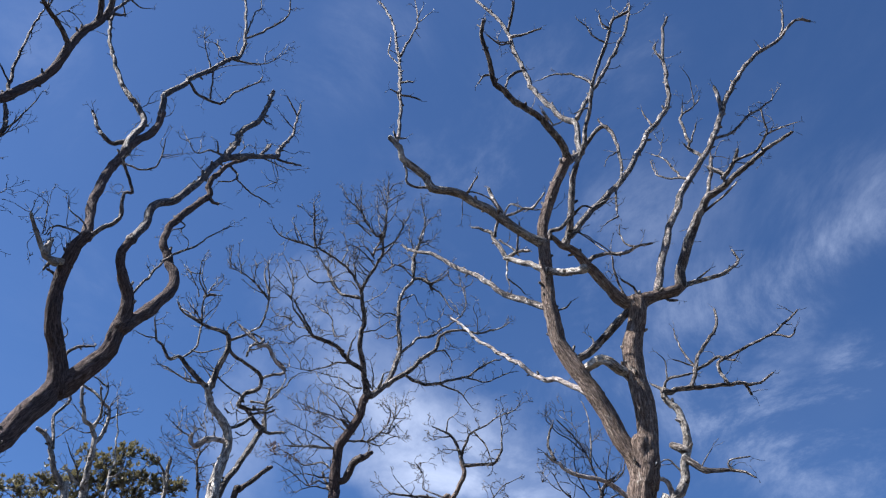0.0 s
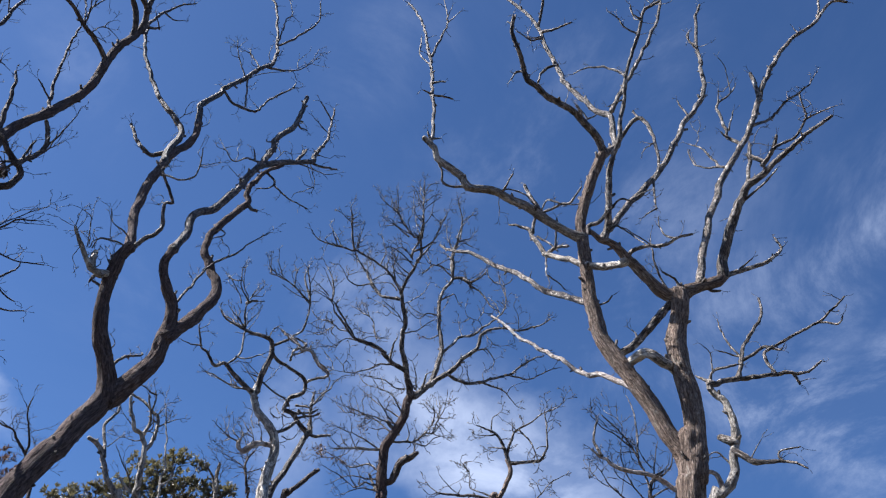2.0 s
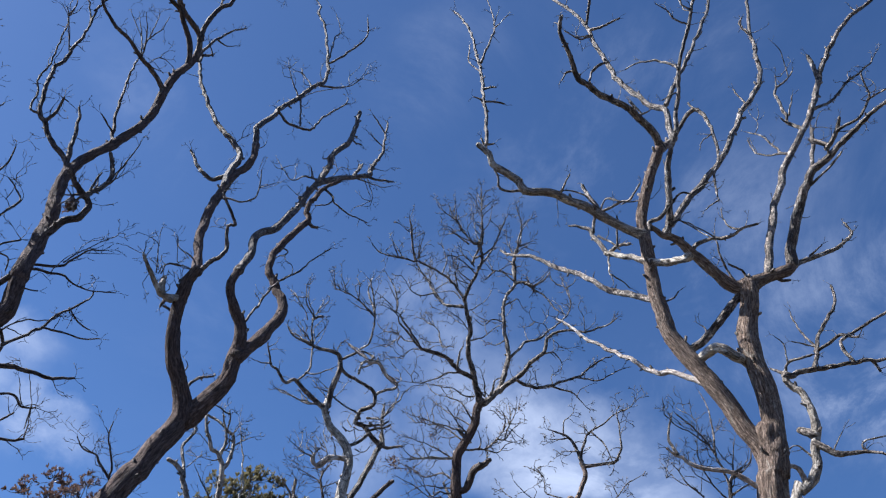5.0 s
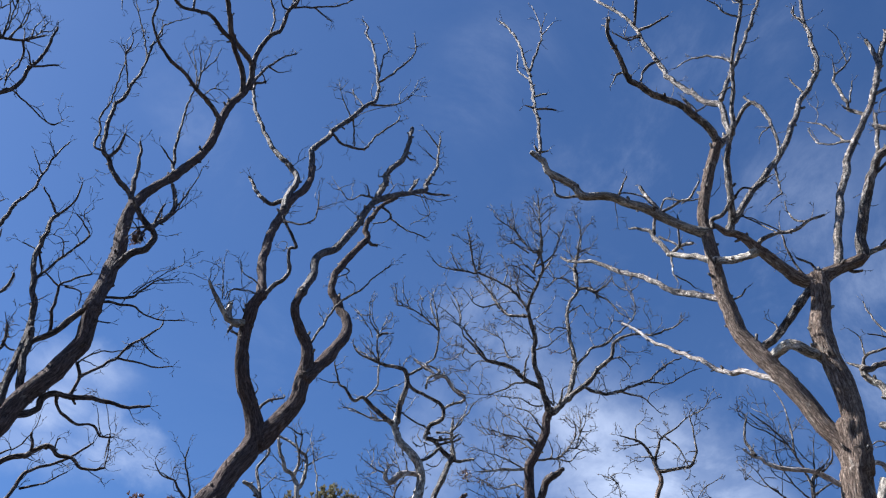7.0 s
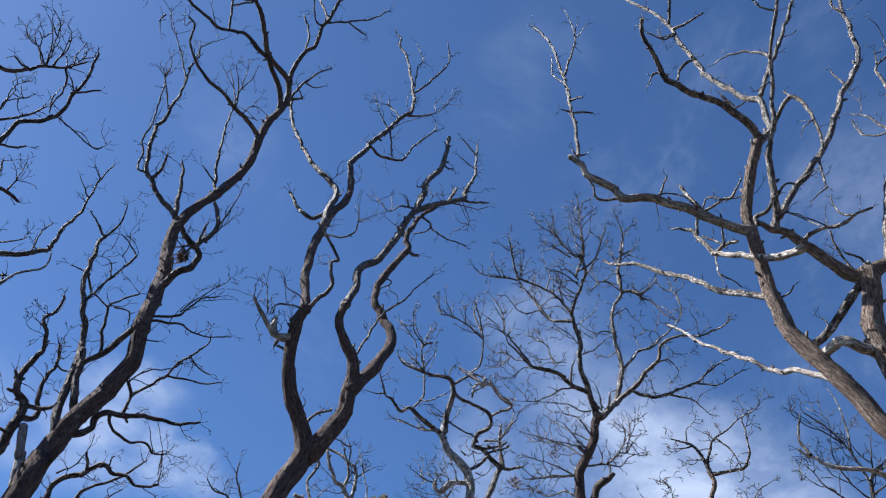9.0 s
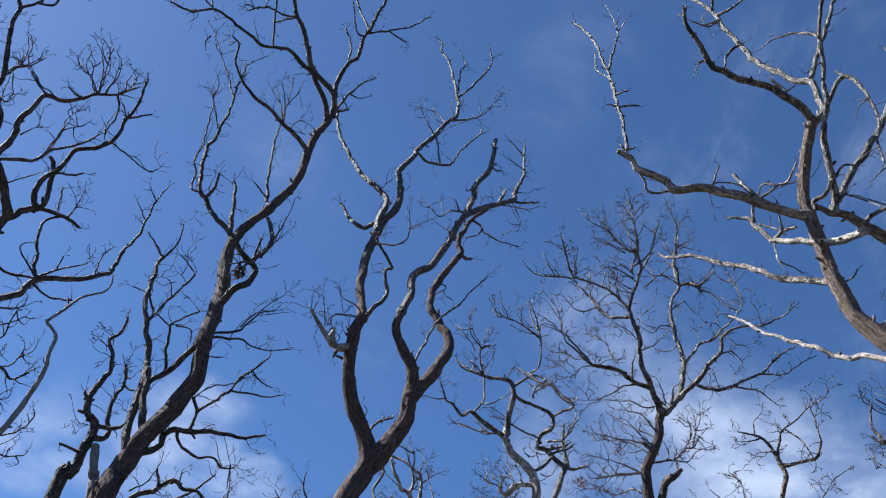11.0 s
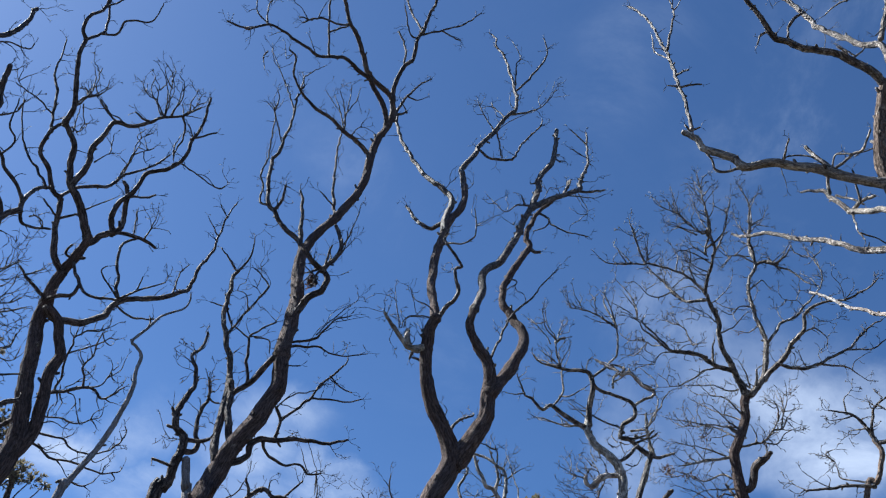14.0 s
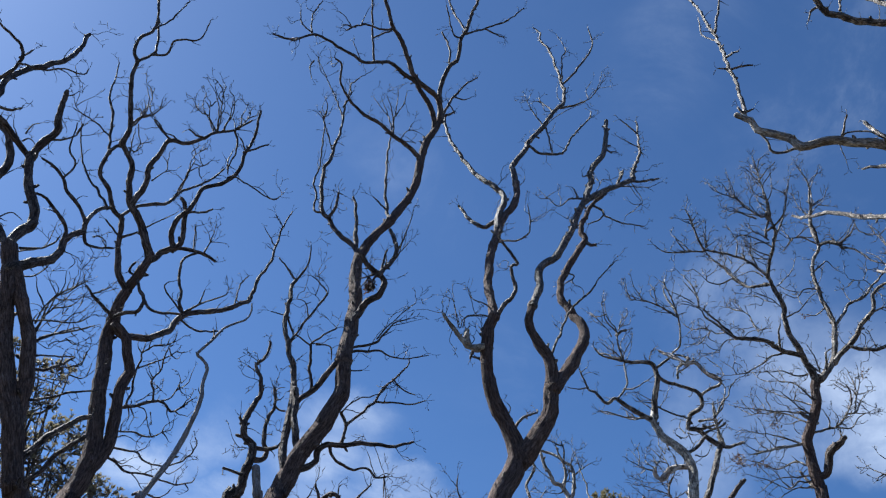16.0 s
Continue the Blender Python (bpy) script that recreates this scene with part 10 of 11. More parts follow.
limb("branch", (.021, .021, .0171, .0142, .0101), (.04, -.026, 8.283), (.14, 0, 8.25), (.26, .026, 8.197), (.371, .052, 8.164), (.492, .104, 8.168), (.694, .156, 8.222), (.887, .182, 8.239), (.988, .207, 8.226), (1.142, .259, 8.239), (1.295, .285, 8.236), (1.429, .336, 8.32), (1.52, .336, 8.361), (1.563, .361, 8.459))
limb("twig", (.011, .009, .006, .005), (.492, .104, 8.168), (.623, .13, 8.084), (.725, .156, 7.97), (.785, .156, 7.92))
limb("twig", (.0111, .0091, .005), (.694, .156, 8.222), (.766, .182, 8.309), (.887, .207, 8.407))
limb("branch", (.0151, .0141, .0111, .0071, .0051), (.785, .156, 7.92), (.897, .182, 7.896), (1.039, .207, 7.913), (1.151, .233, 8.02), (1.213, .259, 8.148), (1.263, .259, 8.269))
limb("twig", (.0111, .005), (1.039, .207, 7.913), (1.138, .182, 7.866))
limb("twig", (.0111, .0081, .0051), (1.429, .336, 8.3), (1.512, .361, 8.225), (1.452, .387, 8.171))
limb("twig", (.0111, .0081, .0051), (1.275, .285, 8.236), (1.266, .31, 8.364), (1.318, .336, 8.472))
limb("twig", (.0109, .0089, .0069, .0049), (.948, -.31, 8.195), (1.055, -.336, 8.119), (1.202, -.361, 8.25), (1.26, -.387, 8.361))
limb("twig", (.011, .008, .005), (.13, -.026, 8.293), (.289, -.052, 8.216), (.428, -.104, 8.341))
limb("twig", (.011, .008, .005), (.301, .052, 8.224), (.431, .078, 8.271), (.532, .104, 8.258))
limb("twig", (.0082, .0063, .0044), (.287, -.531, 10.325), (.268, -.451, 10.572), (.26, -.375, 10.804))
limb("twig", (.0081, .0062, .0043), (.326, -.164, 9.483), (.467, -.115, 9.59), (.538, -.078, 9.725), (.537, -.055, 9.855))
twigs(2.4, 0.22, 2, fine=0.0042)

oak_j = tree("oak_tree", "massive dark twin-stemmed bare oak with thick broken limbs", -7.69, 4.68, 56.79)
limb("trunk", (0.196, 0.1744, 0.1529, 0.1024, 0.0999, 0.1009, 0.1049, 0.103, 0.0943, 0.0829, 0.0779, 0.079, 0.0881, 0.088), (0, 0, -0.15), (0.08, 0, 0.5), (0.42, 0, 2.65), (0.354, 0, 4.824), (0.265, -0.026, 5.041), (0.171, -0.026, 5.297), (0.068, -0.052, 5.566), (-0.042, -0.052, 5.835), (-0.144, -0.078, 6.045), (-0.29, -0.104, 6.385), (-0.422, -0.104, 6.741), (-0.53, -0.13, 7.054), (-0.622, -0.13, 7.318), (-0.709, -0.156, 7.536))
limb("trunk", (0.0618, 0.0748, 0.0754, 0.0729, 0.0703, 0.0678, 0.065, 0.0626, 0.0663), (0.101, -0.052, 5.536), (0.043, -0.052, 5.794), (-0.002, -0.078, 6.03), (-0.059, -0.104, 6.268), (-0.125, -0.13, 6.503), (-0.221, -0.13, 6.706), (-0.32, -0.156, 6.875), (-0.436, -0.156, 7.116), (-0.533, -0.182, 7.262))
limb("limb", (.0574, .0587, .0571, .0535, .0488), (-.699, -.156, 7.506), (-.703, -.104, 7.686), (-.657, -.052, 7.858), (-.61, 0, 8.02), (-.673, .052, 8.264), (-.8, .13, 8.561), (-.927, .207, 8.932), (-.992, .259, 9.15))
limb("limb", (.0488, .0465, .0442, .0329, .0308), (-.972, .259, 9.119), (-.915, .182, 9.385), (-.838, .104, 9.546), (-.884, .052, 9.699), (-.916, -.052, 9.98), (-.923, -.078, 10.035))
limb("limb", (.0336, .0354, .0371, .0378, .0375), (-.972, .259, 9.099), (-1.097, .182, 9.152), (-1.238, .078, 9.2), (-1.377, -.026, 9.236), (-1.507, -.104, 9.215), (-1.681, -.207, 9.15))
limb("limb", (.0474, .0456, .0457, .0418, .0388), (-1.264, .13, 8.329), (-1.188, .182, 8.625), (-1.16, .207, 8.8), (-1.203, .233, 9.046), (-1.331, .285, 9.336), (-1.476, .31, 9.532))
limb("limb", (.0435, .0408, .0369, .0322), (-.719, -.156, 7.496), (-.834, -.078, 7.697), (-.968, -.026, 7.879), (-1.158, .078, 8.205))
limb("limb", (.0445, .0383, .0367, .0341, .0272), (-1.599, -.156, 9.109), (-1.603, .026, 9.704), (-1.623, .104, 10.009), (-1.593, .182, 10.205), (-1.473, .285, 10.508), (-1.38, .361, 10.726), (-1.207, .487, 11.087), (-1.135, .61, 11.522), (-1.124, .73, 12.053))
limb("branch", (.0271, .0239, .0207, .0176, .0117), (-1.791, .078, 9.844), (-1.69, 0, 9.9), (-1.583, -.052, 10.01), (-1.54, -.156, 10.177), (-1.593, -.207, 10.333), (-1.72, -.285, 10.384), (-1.855, -.361, 10.395), (-1.939, -.387, 10.437))
limb("branch", (.0158, .0127, .0107, .0087, .0077), (-1.53, -.156, 10.118), (-1.239, -.285, 10.041), (-1.002, -.412, 10.071), (-.78, -.512, 10.02), (-.757, -.561, 10.096))
limb("branch", (.0158, .0139, .012), (-1.56, -.156, 10.217), (-1.527, -.104, 10.337), (-1.494, -.052, 10.508))
limb("branch", (.0269, .0218, .0168, .0108), (-1.62, -.078, 9.358), (-1.494, -.13, 9.34), (-1.359, -.182, 9.312), (-1.232, -.259, 9.349))
limb("limb", (.0592, .0545, .0438, .0379, .0321), (-.589, -.182, 7.258), (-.541, -.156, 7.318), (-.433, -.13, 7.418), (-.296, -.104, 7.577), (-.208, -.052, 7.758), (-.229, -.026, 7.939), (-.189, -.026, 8.039), (-.081, .026, 8.162))
limb("branch", (.028, .0261, .0242, .0223), (-.081, .026, 8.172), (-.091, .052, 8.364), (-.033, .13, 8.611), (.077, .182, 8.767))
limb("branch", (.0281, .022, .0199, .0178, .0108), (-.091, .052, 8.264), (-.121, .026, 8.332), (-.268, -.052, 8.446), (-.435, -.104, 8.55), (-.501, -.156, 8.663), (-.676, -.207, 8.756), (-.792, -.233, 8.773))
limb("branch", (.0138, .0128, .0118, .0108, .0078), (-.511, -.156, 8.673), (-.46, -.182, 8.848), (-.479, -.207, 8.943), (-.576, -.233, 9.078), (-.622, -.285, 9.433))
limb("branch", (.024, .0229, .0208, .0168, .0137), (-.239, -.026, 7.979), (-.287, -.078, 8.095), (-.442, -.156, 8.199), (-.567, -.207, 8.273), (-.692, -.259, 8.259))
limb("branch", (.021, .0181, .0142), (-.071, .026, 8.182), (.008, .078, 8.054), (.29, .207, 8.232))
limb("branch", (.0182, .0163, .0134, .0093, .0083), (.057, .182, 8.737), (-.076, .259, 8.956), (-.263, .361, 9.21), (-.421, .462, 9.475), (-.583, .586, 9.95), (-.67, .659, 10.32))
limb("branch", (.0188, .0179, .0139, .01, .007), (-.146, -.13, 6.516), (-.097, -.104, 6.564), (.061, -.078, 6.732), (.28, -.026, 6.911), (.41, 0, 7.03))
limb("twig", (.0129, .0099, .0059), (-.107, -.104, 6.386), (.103, -.207, 6.4), (.329, -.285, 6.433))
limb("branch", (.0218, .0209, .015, .0101), (-.067, -.104, 6.187), (-.038, -.078, 6.225), (.19, .026, 6.419), (.34, .13, 6.664))
limb("twig", (.01, .008, .007), (.19, .026, 6.419), (.41, -.026, 6.521), (.439, -.052, 6.672))
limb("branch", (.0159, .0149, .0129, .0109, .0098), (.002, -.078, 5.907), (.111, -.104, 5.949), (.3, -.156, 6.012), (.428, -.182, 6.103), (.625, -.233, 6.165))
limb("limb", (.0399, .0379, .0301, .0271, .0252), (.17, -.026, 5.293), (.23, -.026, 5.373), (.42, .052, 5.765), (.582, .078, 5.953), (.713, .104, 6.051))
limb("limb", (.0329, .0309, .0268, .0228, .0187), (.26, -.026, 5.054), (.31, -.052, 5.117), (.439, -.104, 5.254), (.498, -.156, 5.429), (.693, -.259, 5.646))
limb("branch", (.0139, .0109, .009, .007), (-.592, -.13, 7.576), (-.435, -.104, 7.666), (-.327, -.078, 7.797), (-.278, -.052, 7.947))
limb("branch", (.0099, .0089, .008, .007), (-.49, -.182, 7.189), (-.375, -.104, 7.309), (-.287, -.078, 7.429), (-.269, -.026, 7.549))
limb("branch", (.0099, .0079, .0059, .0049, .0029), (-.117, -.104, 6.584), (-.106, -.156, 6.774), (-.035, -.207, 6.952), (.034, -.233, 7.08), (.104, -.259, 7.237))
limb("branch", (.0099, .0059, .003), (-.035, -.207, 6.952), (.112, -.156, 7.081), (.181, -.13, 7.249))
limb("branch", (.0099, .0079, .0069, .0049, .0029), (-.145, -.156, 6.744), (-.124, -.207, 6.943), (-.054, -.259, 7.11), (.085, -.31, 7.227), (.066, -.361, 7.401))
limb("branch", (.0069, .0049, .0029), (-.074, -.233, 7.051), (.094, -.31, 7.041), (.193, -.387, 7.089))
limb("branch", (.0069, .0049, .0029), (-.034, -.259, 7.12), (-.033, -.31, 7.227), (-.061, -.336, 7.353))
limb("branch", (.0099, .008, .007, .005, .004), (-.622, -.13, 7.507), (-.487, -.052, 7.658), (-.391, .026, 7.821), (-.374, .078, 8.064), (-.386, .13, 8.248))
limb("branch", (.01, .007, .004), (-.686, -.052, 7.868), (-.668, -.026, 7.989), (-.632, .026, 8.132))
limb("branch", (.01, .007, .003), (-.948, -.026, 7.929), (-.844, -.078, 8.025), (-.701, -.13, 7.933))
limb("branch", (.0111, .0071, .0041), (-1.158, .182, 8.636), (-1.099, .207, 8.759), (-1.059, .207, 8.82))
limb("branch", (.0111, .008, .004), (-1.133, .13, 9.348), (-1.105, .052, 9.438), (-1.01, 0, 9.48))
limb("branch", (.0111, .0071, .0041), (-1.153, .13, 9.196), (-1.269, .182, 9.375), (-1.345, .233, 9.553))
limb("branch", (.0111, .0081, .004), (-1.122, .13, 9.217), (-1.084, .156, 9.311), (-.975, .182, 9.263))
limb("branch", (.0151, .012, .01, .008), (-.83, .13, 9.408), (-.673, .052, 9.448), (-.6, 0, 9.54), (-.587, -.052, 9.661))
limb("branch", (.008, .006, .004), (-.61, 0, 9.53), (-.597, -.052, 9.601), (-.534, -.104, 9.662))
limb("branch", (.0099, .0069, .0049, .0029), (-.127, -.104, 6.574), (-.164, -.182, 6.735), (-.153, -.233, 6.815), (-.082, -.285, 6.894))
limb("branch", (.0099, .007, .003), (.051, -.078, 6.713), (.08, 0, 6.9), (.149, .052, 7.079))
limb("branch", (.01, .007, .003), (.17, .026, 6.419), (.23, .052, 6.527), (.23, .078, 6.687))
limb("branch", (.0099, .007, .005, .003), (-.068, -.078, 6.235), (.082, -.104, 6.177), (.25, -.13, 6.159), (.369, -.156, 6.121))
limb("branch", (.0129, .01, .009, .008, .0071), (-.106, -.13, 6.664), (-.109, -.052, 7.011), (-.1, 0, 7.15), (-.061, .026, 7.25), (-.011, .052, 7.34), (.049, .078, 7.451), (.109, .104, 7.542), (.159, .13, 7.613))
limb("twig", (.007, .006, .004, .003), (.049, .078, 7.451), (.029, .052, 7.541), (.05, .026, 7.601), (.04, 0, 7.64))
limb("twig", (.0069, .0029), (.016, -.285, 7.159), (.005, -.259, 7.306))
limb("twig", (.007, .006, .004, .003), (-.061, .026, 7.25), (-.132, .052, 7.35), (-.203, .078, 7.451), (-.244, .104, 7.522))
limb("twig", (.007, .005, .003), (-.071, .026, 7.26), (-.071, .026, 7.34), (-.121, .052, 7.411))
limb("branch", (.01, .008, .006, .004, .003), (-.109, -.052, 7.011), (-.211, .026, 7.16), (-.293, .078, 7.31), (-.334, .104, 7.431), (-.376, .13, 7.502))
limb("twig", (.0069, .0049, .003), (-.063, -.285, 6.923), (-.005, -.233, 7.012), (.043, -.182, 7.14))
limb("twig", (.0069, .0059, .0039, .003), (-.015, -.233, 7.041), (.054, -.207, 7.11), (.152, -.207, 7.09), (.201, -.182, 7.14))
limb("twig", (.0069, .0059, .003), (.092, -.156, 7.031), (.063, -.182, 6.923), (.044, -.233, 7.041))
limb("branch", (.0099, .0089, .0079, .0069, .0069), (-.154, -.182, 6.755), (-.006, -.207, 6.795), (.123, -.233, 6.815), (.251, -.259, 6.864), (.329, -.285, 6.943))
limb("twig", (.0069, .0059, .0049, .003), (.123, -.233, 6.815), (.162, -.182, 6.972), (.231, -.156, 7.051), (.28, -.13, 7.17))
limb("twig", (.0069, .0029), (.251, -.259, 6.864), (.29, -.285, 6.963))
limb("twig", (.0069, .003), (.201, -.182, 7.14), (.192, -.233, 7.218))
limb("twig", (.0069, .003), (.201, -.182, 7.14), (.192, -.207, 7.041))
limb("twig", (.007, .006, .006, .005, .003), (.061, -.078, 6.593), (.101, -.104, 6.644), (.151, -.104, 6.654), (.221, -.13, 6.684), (.349, -.156, 6.635))
limb("twig", (.0069, .0049, .003), (.191, -.13, 6.694), (.29, -.156, 6.645), (.349, -.207, 6.676))
limb("twig", (.007, .003), (.22, -.052, 6.821), (.29, -.078, 6.762))
limb("twig", (.007, .005, .003), (.38, -.026, 6.471), (.439, -.052, 6.512), (.409, -.104, 6.584))
limb("twig", (.007, .005, .004, .003), (.36, -.026, 6.362), (.47, 0, 6.38), (.54, .026, 6.459), (.571, .052, 6.547))
limb("twig", (.007, .003), (.52, .026, 6.429), (.521, .052, 6.608))
limb("twig", (.0069, .005, .004, .003), (.171, -.13, 6.199), (.33, -.052, 6.263), (.39, -.026, 6.262), (.42, 0, 6.36))
limb("twig", (.0068, .0052, .0036), (-1.124, .73, 12.053), (-1.173, .753, 12.021), (-1.265, .782, 12.071))
limb("twig", (.0068, .0052, .0036), (-1.125, .718, 12), (-1.005, .694, 12.099), (-.915, .675, 12.195))
limb("twig", (.0067, .0051, .0036), (-1.077, .708, 12.04), (-.953, .642, 11.9))
limb("twig", (.0058, .0044, .0031), (-.869, -.472, 10.04), (-.919, -.438, 10.178))
limb("twig", (.0099, .0082, .0066), (-.115, -.114, 6.622), (-.104, -.135, 6.729), (-.082, -.159, 6.853), (-.075, -.179, 6.955), (-.057, -.205, 7.096), (.01, -.22, 7.153), (.06, -.237, 7.225), (.108, -.252, 7.289), (.15, -.264, 7.339))
limb("twig", (.0052, .004, .0028), (.079, .091, 7.497), (.104, .125, 7.618))
limb("twig", (.005, .0038, .0026), (.17, -.052, 6.822), (.159, -.073, 6.967), (.201, -.081, 7.017), (.236, -.092, 7.085), (.281, -.101, 7.129))
limb("twig", (.005, .0038, .0026), (-.114, -.12, 6.641), (-.072, -.099, 6.77), (-.023, -.08, 6.889), (.031, -.061, 6.997), (.045, -.048, 7.086))
limb("twig", (.0049, .0038, .0026), (-.109, -.06, 6.976), (-.192, -.095, 6.996), (-.261, -.122, 6.965))
limb("twig", (.0101, .0087, .0074), (-.081, -.101, 6.581), (-.003, -.043, 6.679), (.081, .025, 6.81), (.172, .093, 6.93), (.259, .155, 7.032), (.327, .185, 7.031))
limb("twig", (.0048, .0037, .0026), (-.081, -.101, 6.581), (.008, -.139, 6.522), (.085, -.169, 6.499), (.108, -.178, 6.545), (.157, -.204, 6.606), (.2, -.227, 6.638))
limb("twig", (.0049, .0038, .0026), (.236, -.036, 6.875), (.185, -.049, 6.955))
twigs(2.4, 0.28, 3, 0.15)

oak_v = tree("sapling", "pale thin bare sapling with forked stems above the evergreens", -5.61, 14.45, 21.22, pale="lichen")
limb("trunk", (.09, .058, .0469, .0359, .0278), (0, 0, -.15), (.04, 0, .5), (.19, 0, 4.28), (0, 0, 7.78), (-.04, -.026, 7.993), (-.08, -.052, 8.316), (-.09, -.052, 8.516), (-.13, -.078, 8.828), (-.219, -.078, 9.027), (-.289, -.104, 9.109), (-.408, -.104, 9.169), (-.478, -.13, 9.33), (-.577, -.13, 9.479), (-.656, -.156, 9.729), wood="pale")
limb("limb", (.0379, .034, .0291, .0261, .0221), (-.12, -.078, 8.828), (-.05, -.052, 8.975), (-.03, 0, 9.23), (-.08, .052, 9.526), (-.16, .052, 9.627), (-.291, .078, 9.725), (-.422, .13, 9.832), (-.563, .156, 9.891), (-.674, .156, 9.941), wood="pale")
limb("limb", (.0329, .0269, .0208, .0178, .0168), (-.229, -.104, 9.099), (-.199, -.13, 9.29), (-.228, -.207, 9.474), (-.317, -.259, 9.656), (-.346, -.285, 9.756), wood="pale")
limb("branch", (.0159, .0139, .0109), (-.208, -.207, 9.484), (-.208, -.233, 9.704), (-.257, -.285, 9.895))
limb("branch", (.0109, .0089, .006), (-.307, -.259, 9.745), (-.357, -.233, 9.833), (-.347, -.182, 9.989))
limb("branch", (.016, .014, .01, .006), (-.04, .026, 9.348), (.04, .052, 9.446), (.171, .104, 9.573), (.302, .182, 9.698))
limb("twig", (.011, .006), (.13, .078, 9.524), (.131, .104, 9.613))
limb("branch", (.0168, .0148, .0128, .0109), (-.238, -.259, 9.824), (-.316, -.285, 9.835), (-.435, -.31, 9.896), (-.543, -.336, 9.907))
limb("branch", (.016, .0109, .005), (-.209, -.078, 9.007), (-.318, -.13, 8.922), (-.467, -.182, 8.907))
limb("branch", (.011, .008, .005), (-.398, -.104, 9.188), (-.537, -.156, 9.242), (-.674, -.233, 9.337))
twigs(2.0, 0.4, 2, fine=0.005)

oak_v2 = tree("sapling", "thin crooked bare sapling among the evergreen leaves", -5.84, 13.82, 22.15, pale="lichen")
limb("trunk", (.087, .056, .0481, .0421, .0371), (0, 0, -.15), (.15, 0, .5), (.73, 0, 4.14), (.2, 0, 7.52), (.09, .026, 7.737), (-.01, .026, 7.877), (-.13, .026, 8.007), (-.231, .052, 8.244), (-.301, .052, 8.384), (-.412, .078, 8.522), (-.512, .078, 8.602), (-.613, .078, 8.632), wood="pale")
limb("branch", (.0311, .0272, .0253, .0233, .0213), (-.281, .052, 8.364), (-.323, .13, 8.627), (-.425, .207, 8.911), (-.456, .233, 9.03), (-.397, .285, 9.177), (-.317, .336, 9.344), (-.317, .361, 9.433), (-.369, .387, 9.532))
limb("limb", (.0311, .0251, .0211), (-.412, .078, 8.522), (-.513, .104, 8.6), (-.483, .104, 8.66), wood="pale")
limb("branch", (.0101, .009, .006, .005), (-.283, .13, 8.587), (-.201, .078, 8.693), (-.1, .026, 8.798), (-.04, 0, 8.84))
limb("branch", (.015, .013, .01, .006, .005), (.28, .026, 7.917), (.19, -.052, 8.106), (.051, -.104, 8.251), (-.039, -.13, 8.374), (-.108, -.156, 8.446), (-.157, -.182, 8.528))
limb("limb", (.026, .024, .022, .021), (.28, .026, 7.877), (.21, 0, 7.91), (.14, -.026, 7.963), (.07, -.026, 8.033), wood="pale")
limb("limb", (.026, .0201, .0152, .0112, .0051), (.791, .026, 7.676), (.762, .078, 7.94), (.724, .182, 8.289), (.745, .233, 8.525), (.666, .336, 8.878), (.627, .387, 9.116), (.557, .462, 9.362), (.486, .537, 9.67), (.384, .61, 9.989), wood="pale")
limb("twig", (.0112, .0071, .0051), (.384, .537, 9.649), (.435, .512, 9.764), (.496, .487, 9.807))
limb("limb", (.0211, .0191, .0171, .0161), (.743, .13, 8.145), (.833, .13, 8.225), (.873, .104, 8.339), (.872, .078, 8.402), wood="pale")
twigs(2.2, 0.5, 2)

oak_v3 = tree("snag", "short broken grey snag beside the evergreens", -4.53, 15.35, 16.43)
limb("trunk", (.059, .04, .038, .034, .0279), (0, 0, -.15), (.03, 0, .5), (.14, 0, 4.49), (0, 0, 8.16), (-.04, -.026, 8.493), (-.09, -.026, 8.843), (-.1, -.052, 9.115), wood="pale")
limb("limb", (.028, .0249, .0209, .0168), (-.06, -.026, 8.603), (-.11, -.078, 8.699), (-.209, -.156, 8.876), (-.327, -.233, 9.013), wood="pale")
limb("branch", (.011, .006), (-.159, -.104, 8.791), (-.119, -.13, 8.863))
twigs(2.2, 0.5, 2)

oak_v4 = tree("sapling", "small forked bare sapling above the brown-leaved bush", -6.87, 13.34, 27.24)
limb("trunk", (.055, .037, .0249, .0179, .0099), (0, 0, -.15), (.08, 0, .5), (.39, 0, 3.99), (0, 0, 7.26), (-.22, -.052, 7.857), (-.349, -.052, 8.036), (-.508, -.078, 8.199), (-.638, -.078, 8.328), (-.846, -.104, 8.381), (-1.005, -.13, 8.553))
limb("branch", (.021, .0179, .0129, .0099), (-.319, -.052, 8.016), (-.329, -.104, 8.232), (-.526, -.182, 8.667), (-.535, -.233, 8.919))
limb("twig", (.0099, .005), (-.536, -.182, 8.697), (-.654, -.233, 8.81))
limb("twig", (.01, .006, .005), (-.717, -.104, 8.351), (-.923, -.182, 8.399), (-.982, -.207, 8.391))
twigs(2.2, 0.5, 2)

oak_t = tree("sapling", "very thin bare sapling with hair-fine twigs", -3.88, 15.52, 14.4)
limb("trunk", (.034, .023, .022, .022, .017), (0, 0, -.15), (.05, 0, .5), (.25, 0, 4.64), (-.1, 0, 8.43), (-.17, 0, 8.7), (-.29, .026, 9.148), (-.3, .052, 9.436))
limb("branch", (.011, .008, .006), (-.27, .026, 9.168), (-.542, .104, 9.351), (-.775, .182, 9.464))
limb("branch", (.011, .008, .006), (-.29, .052, 9.386), (-.401, .104, 9.762), (-.603, .156, 9.99))
limb("branch", (.011, .008, .006), (-.29, .052, 9.365), (-.16, .078, 9.664), (-.13, .13, 10.002))
limb("branch", (.011, .008, .006), (-.27, .026, 9.087), (-.03, .13, 9.258), (.112, .207, 9.391))
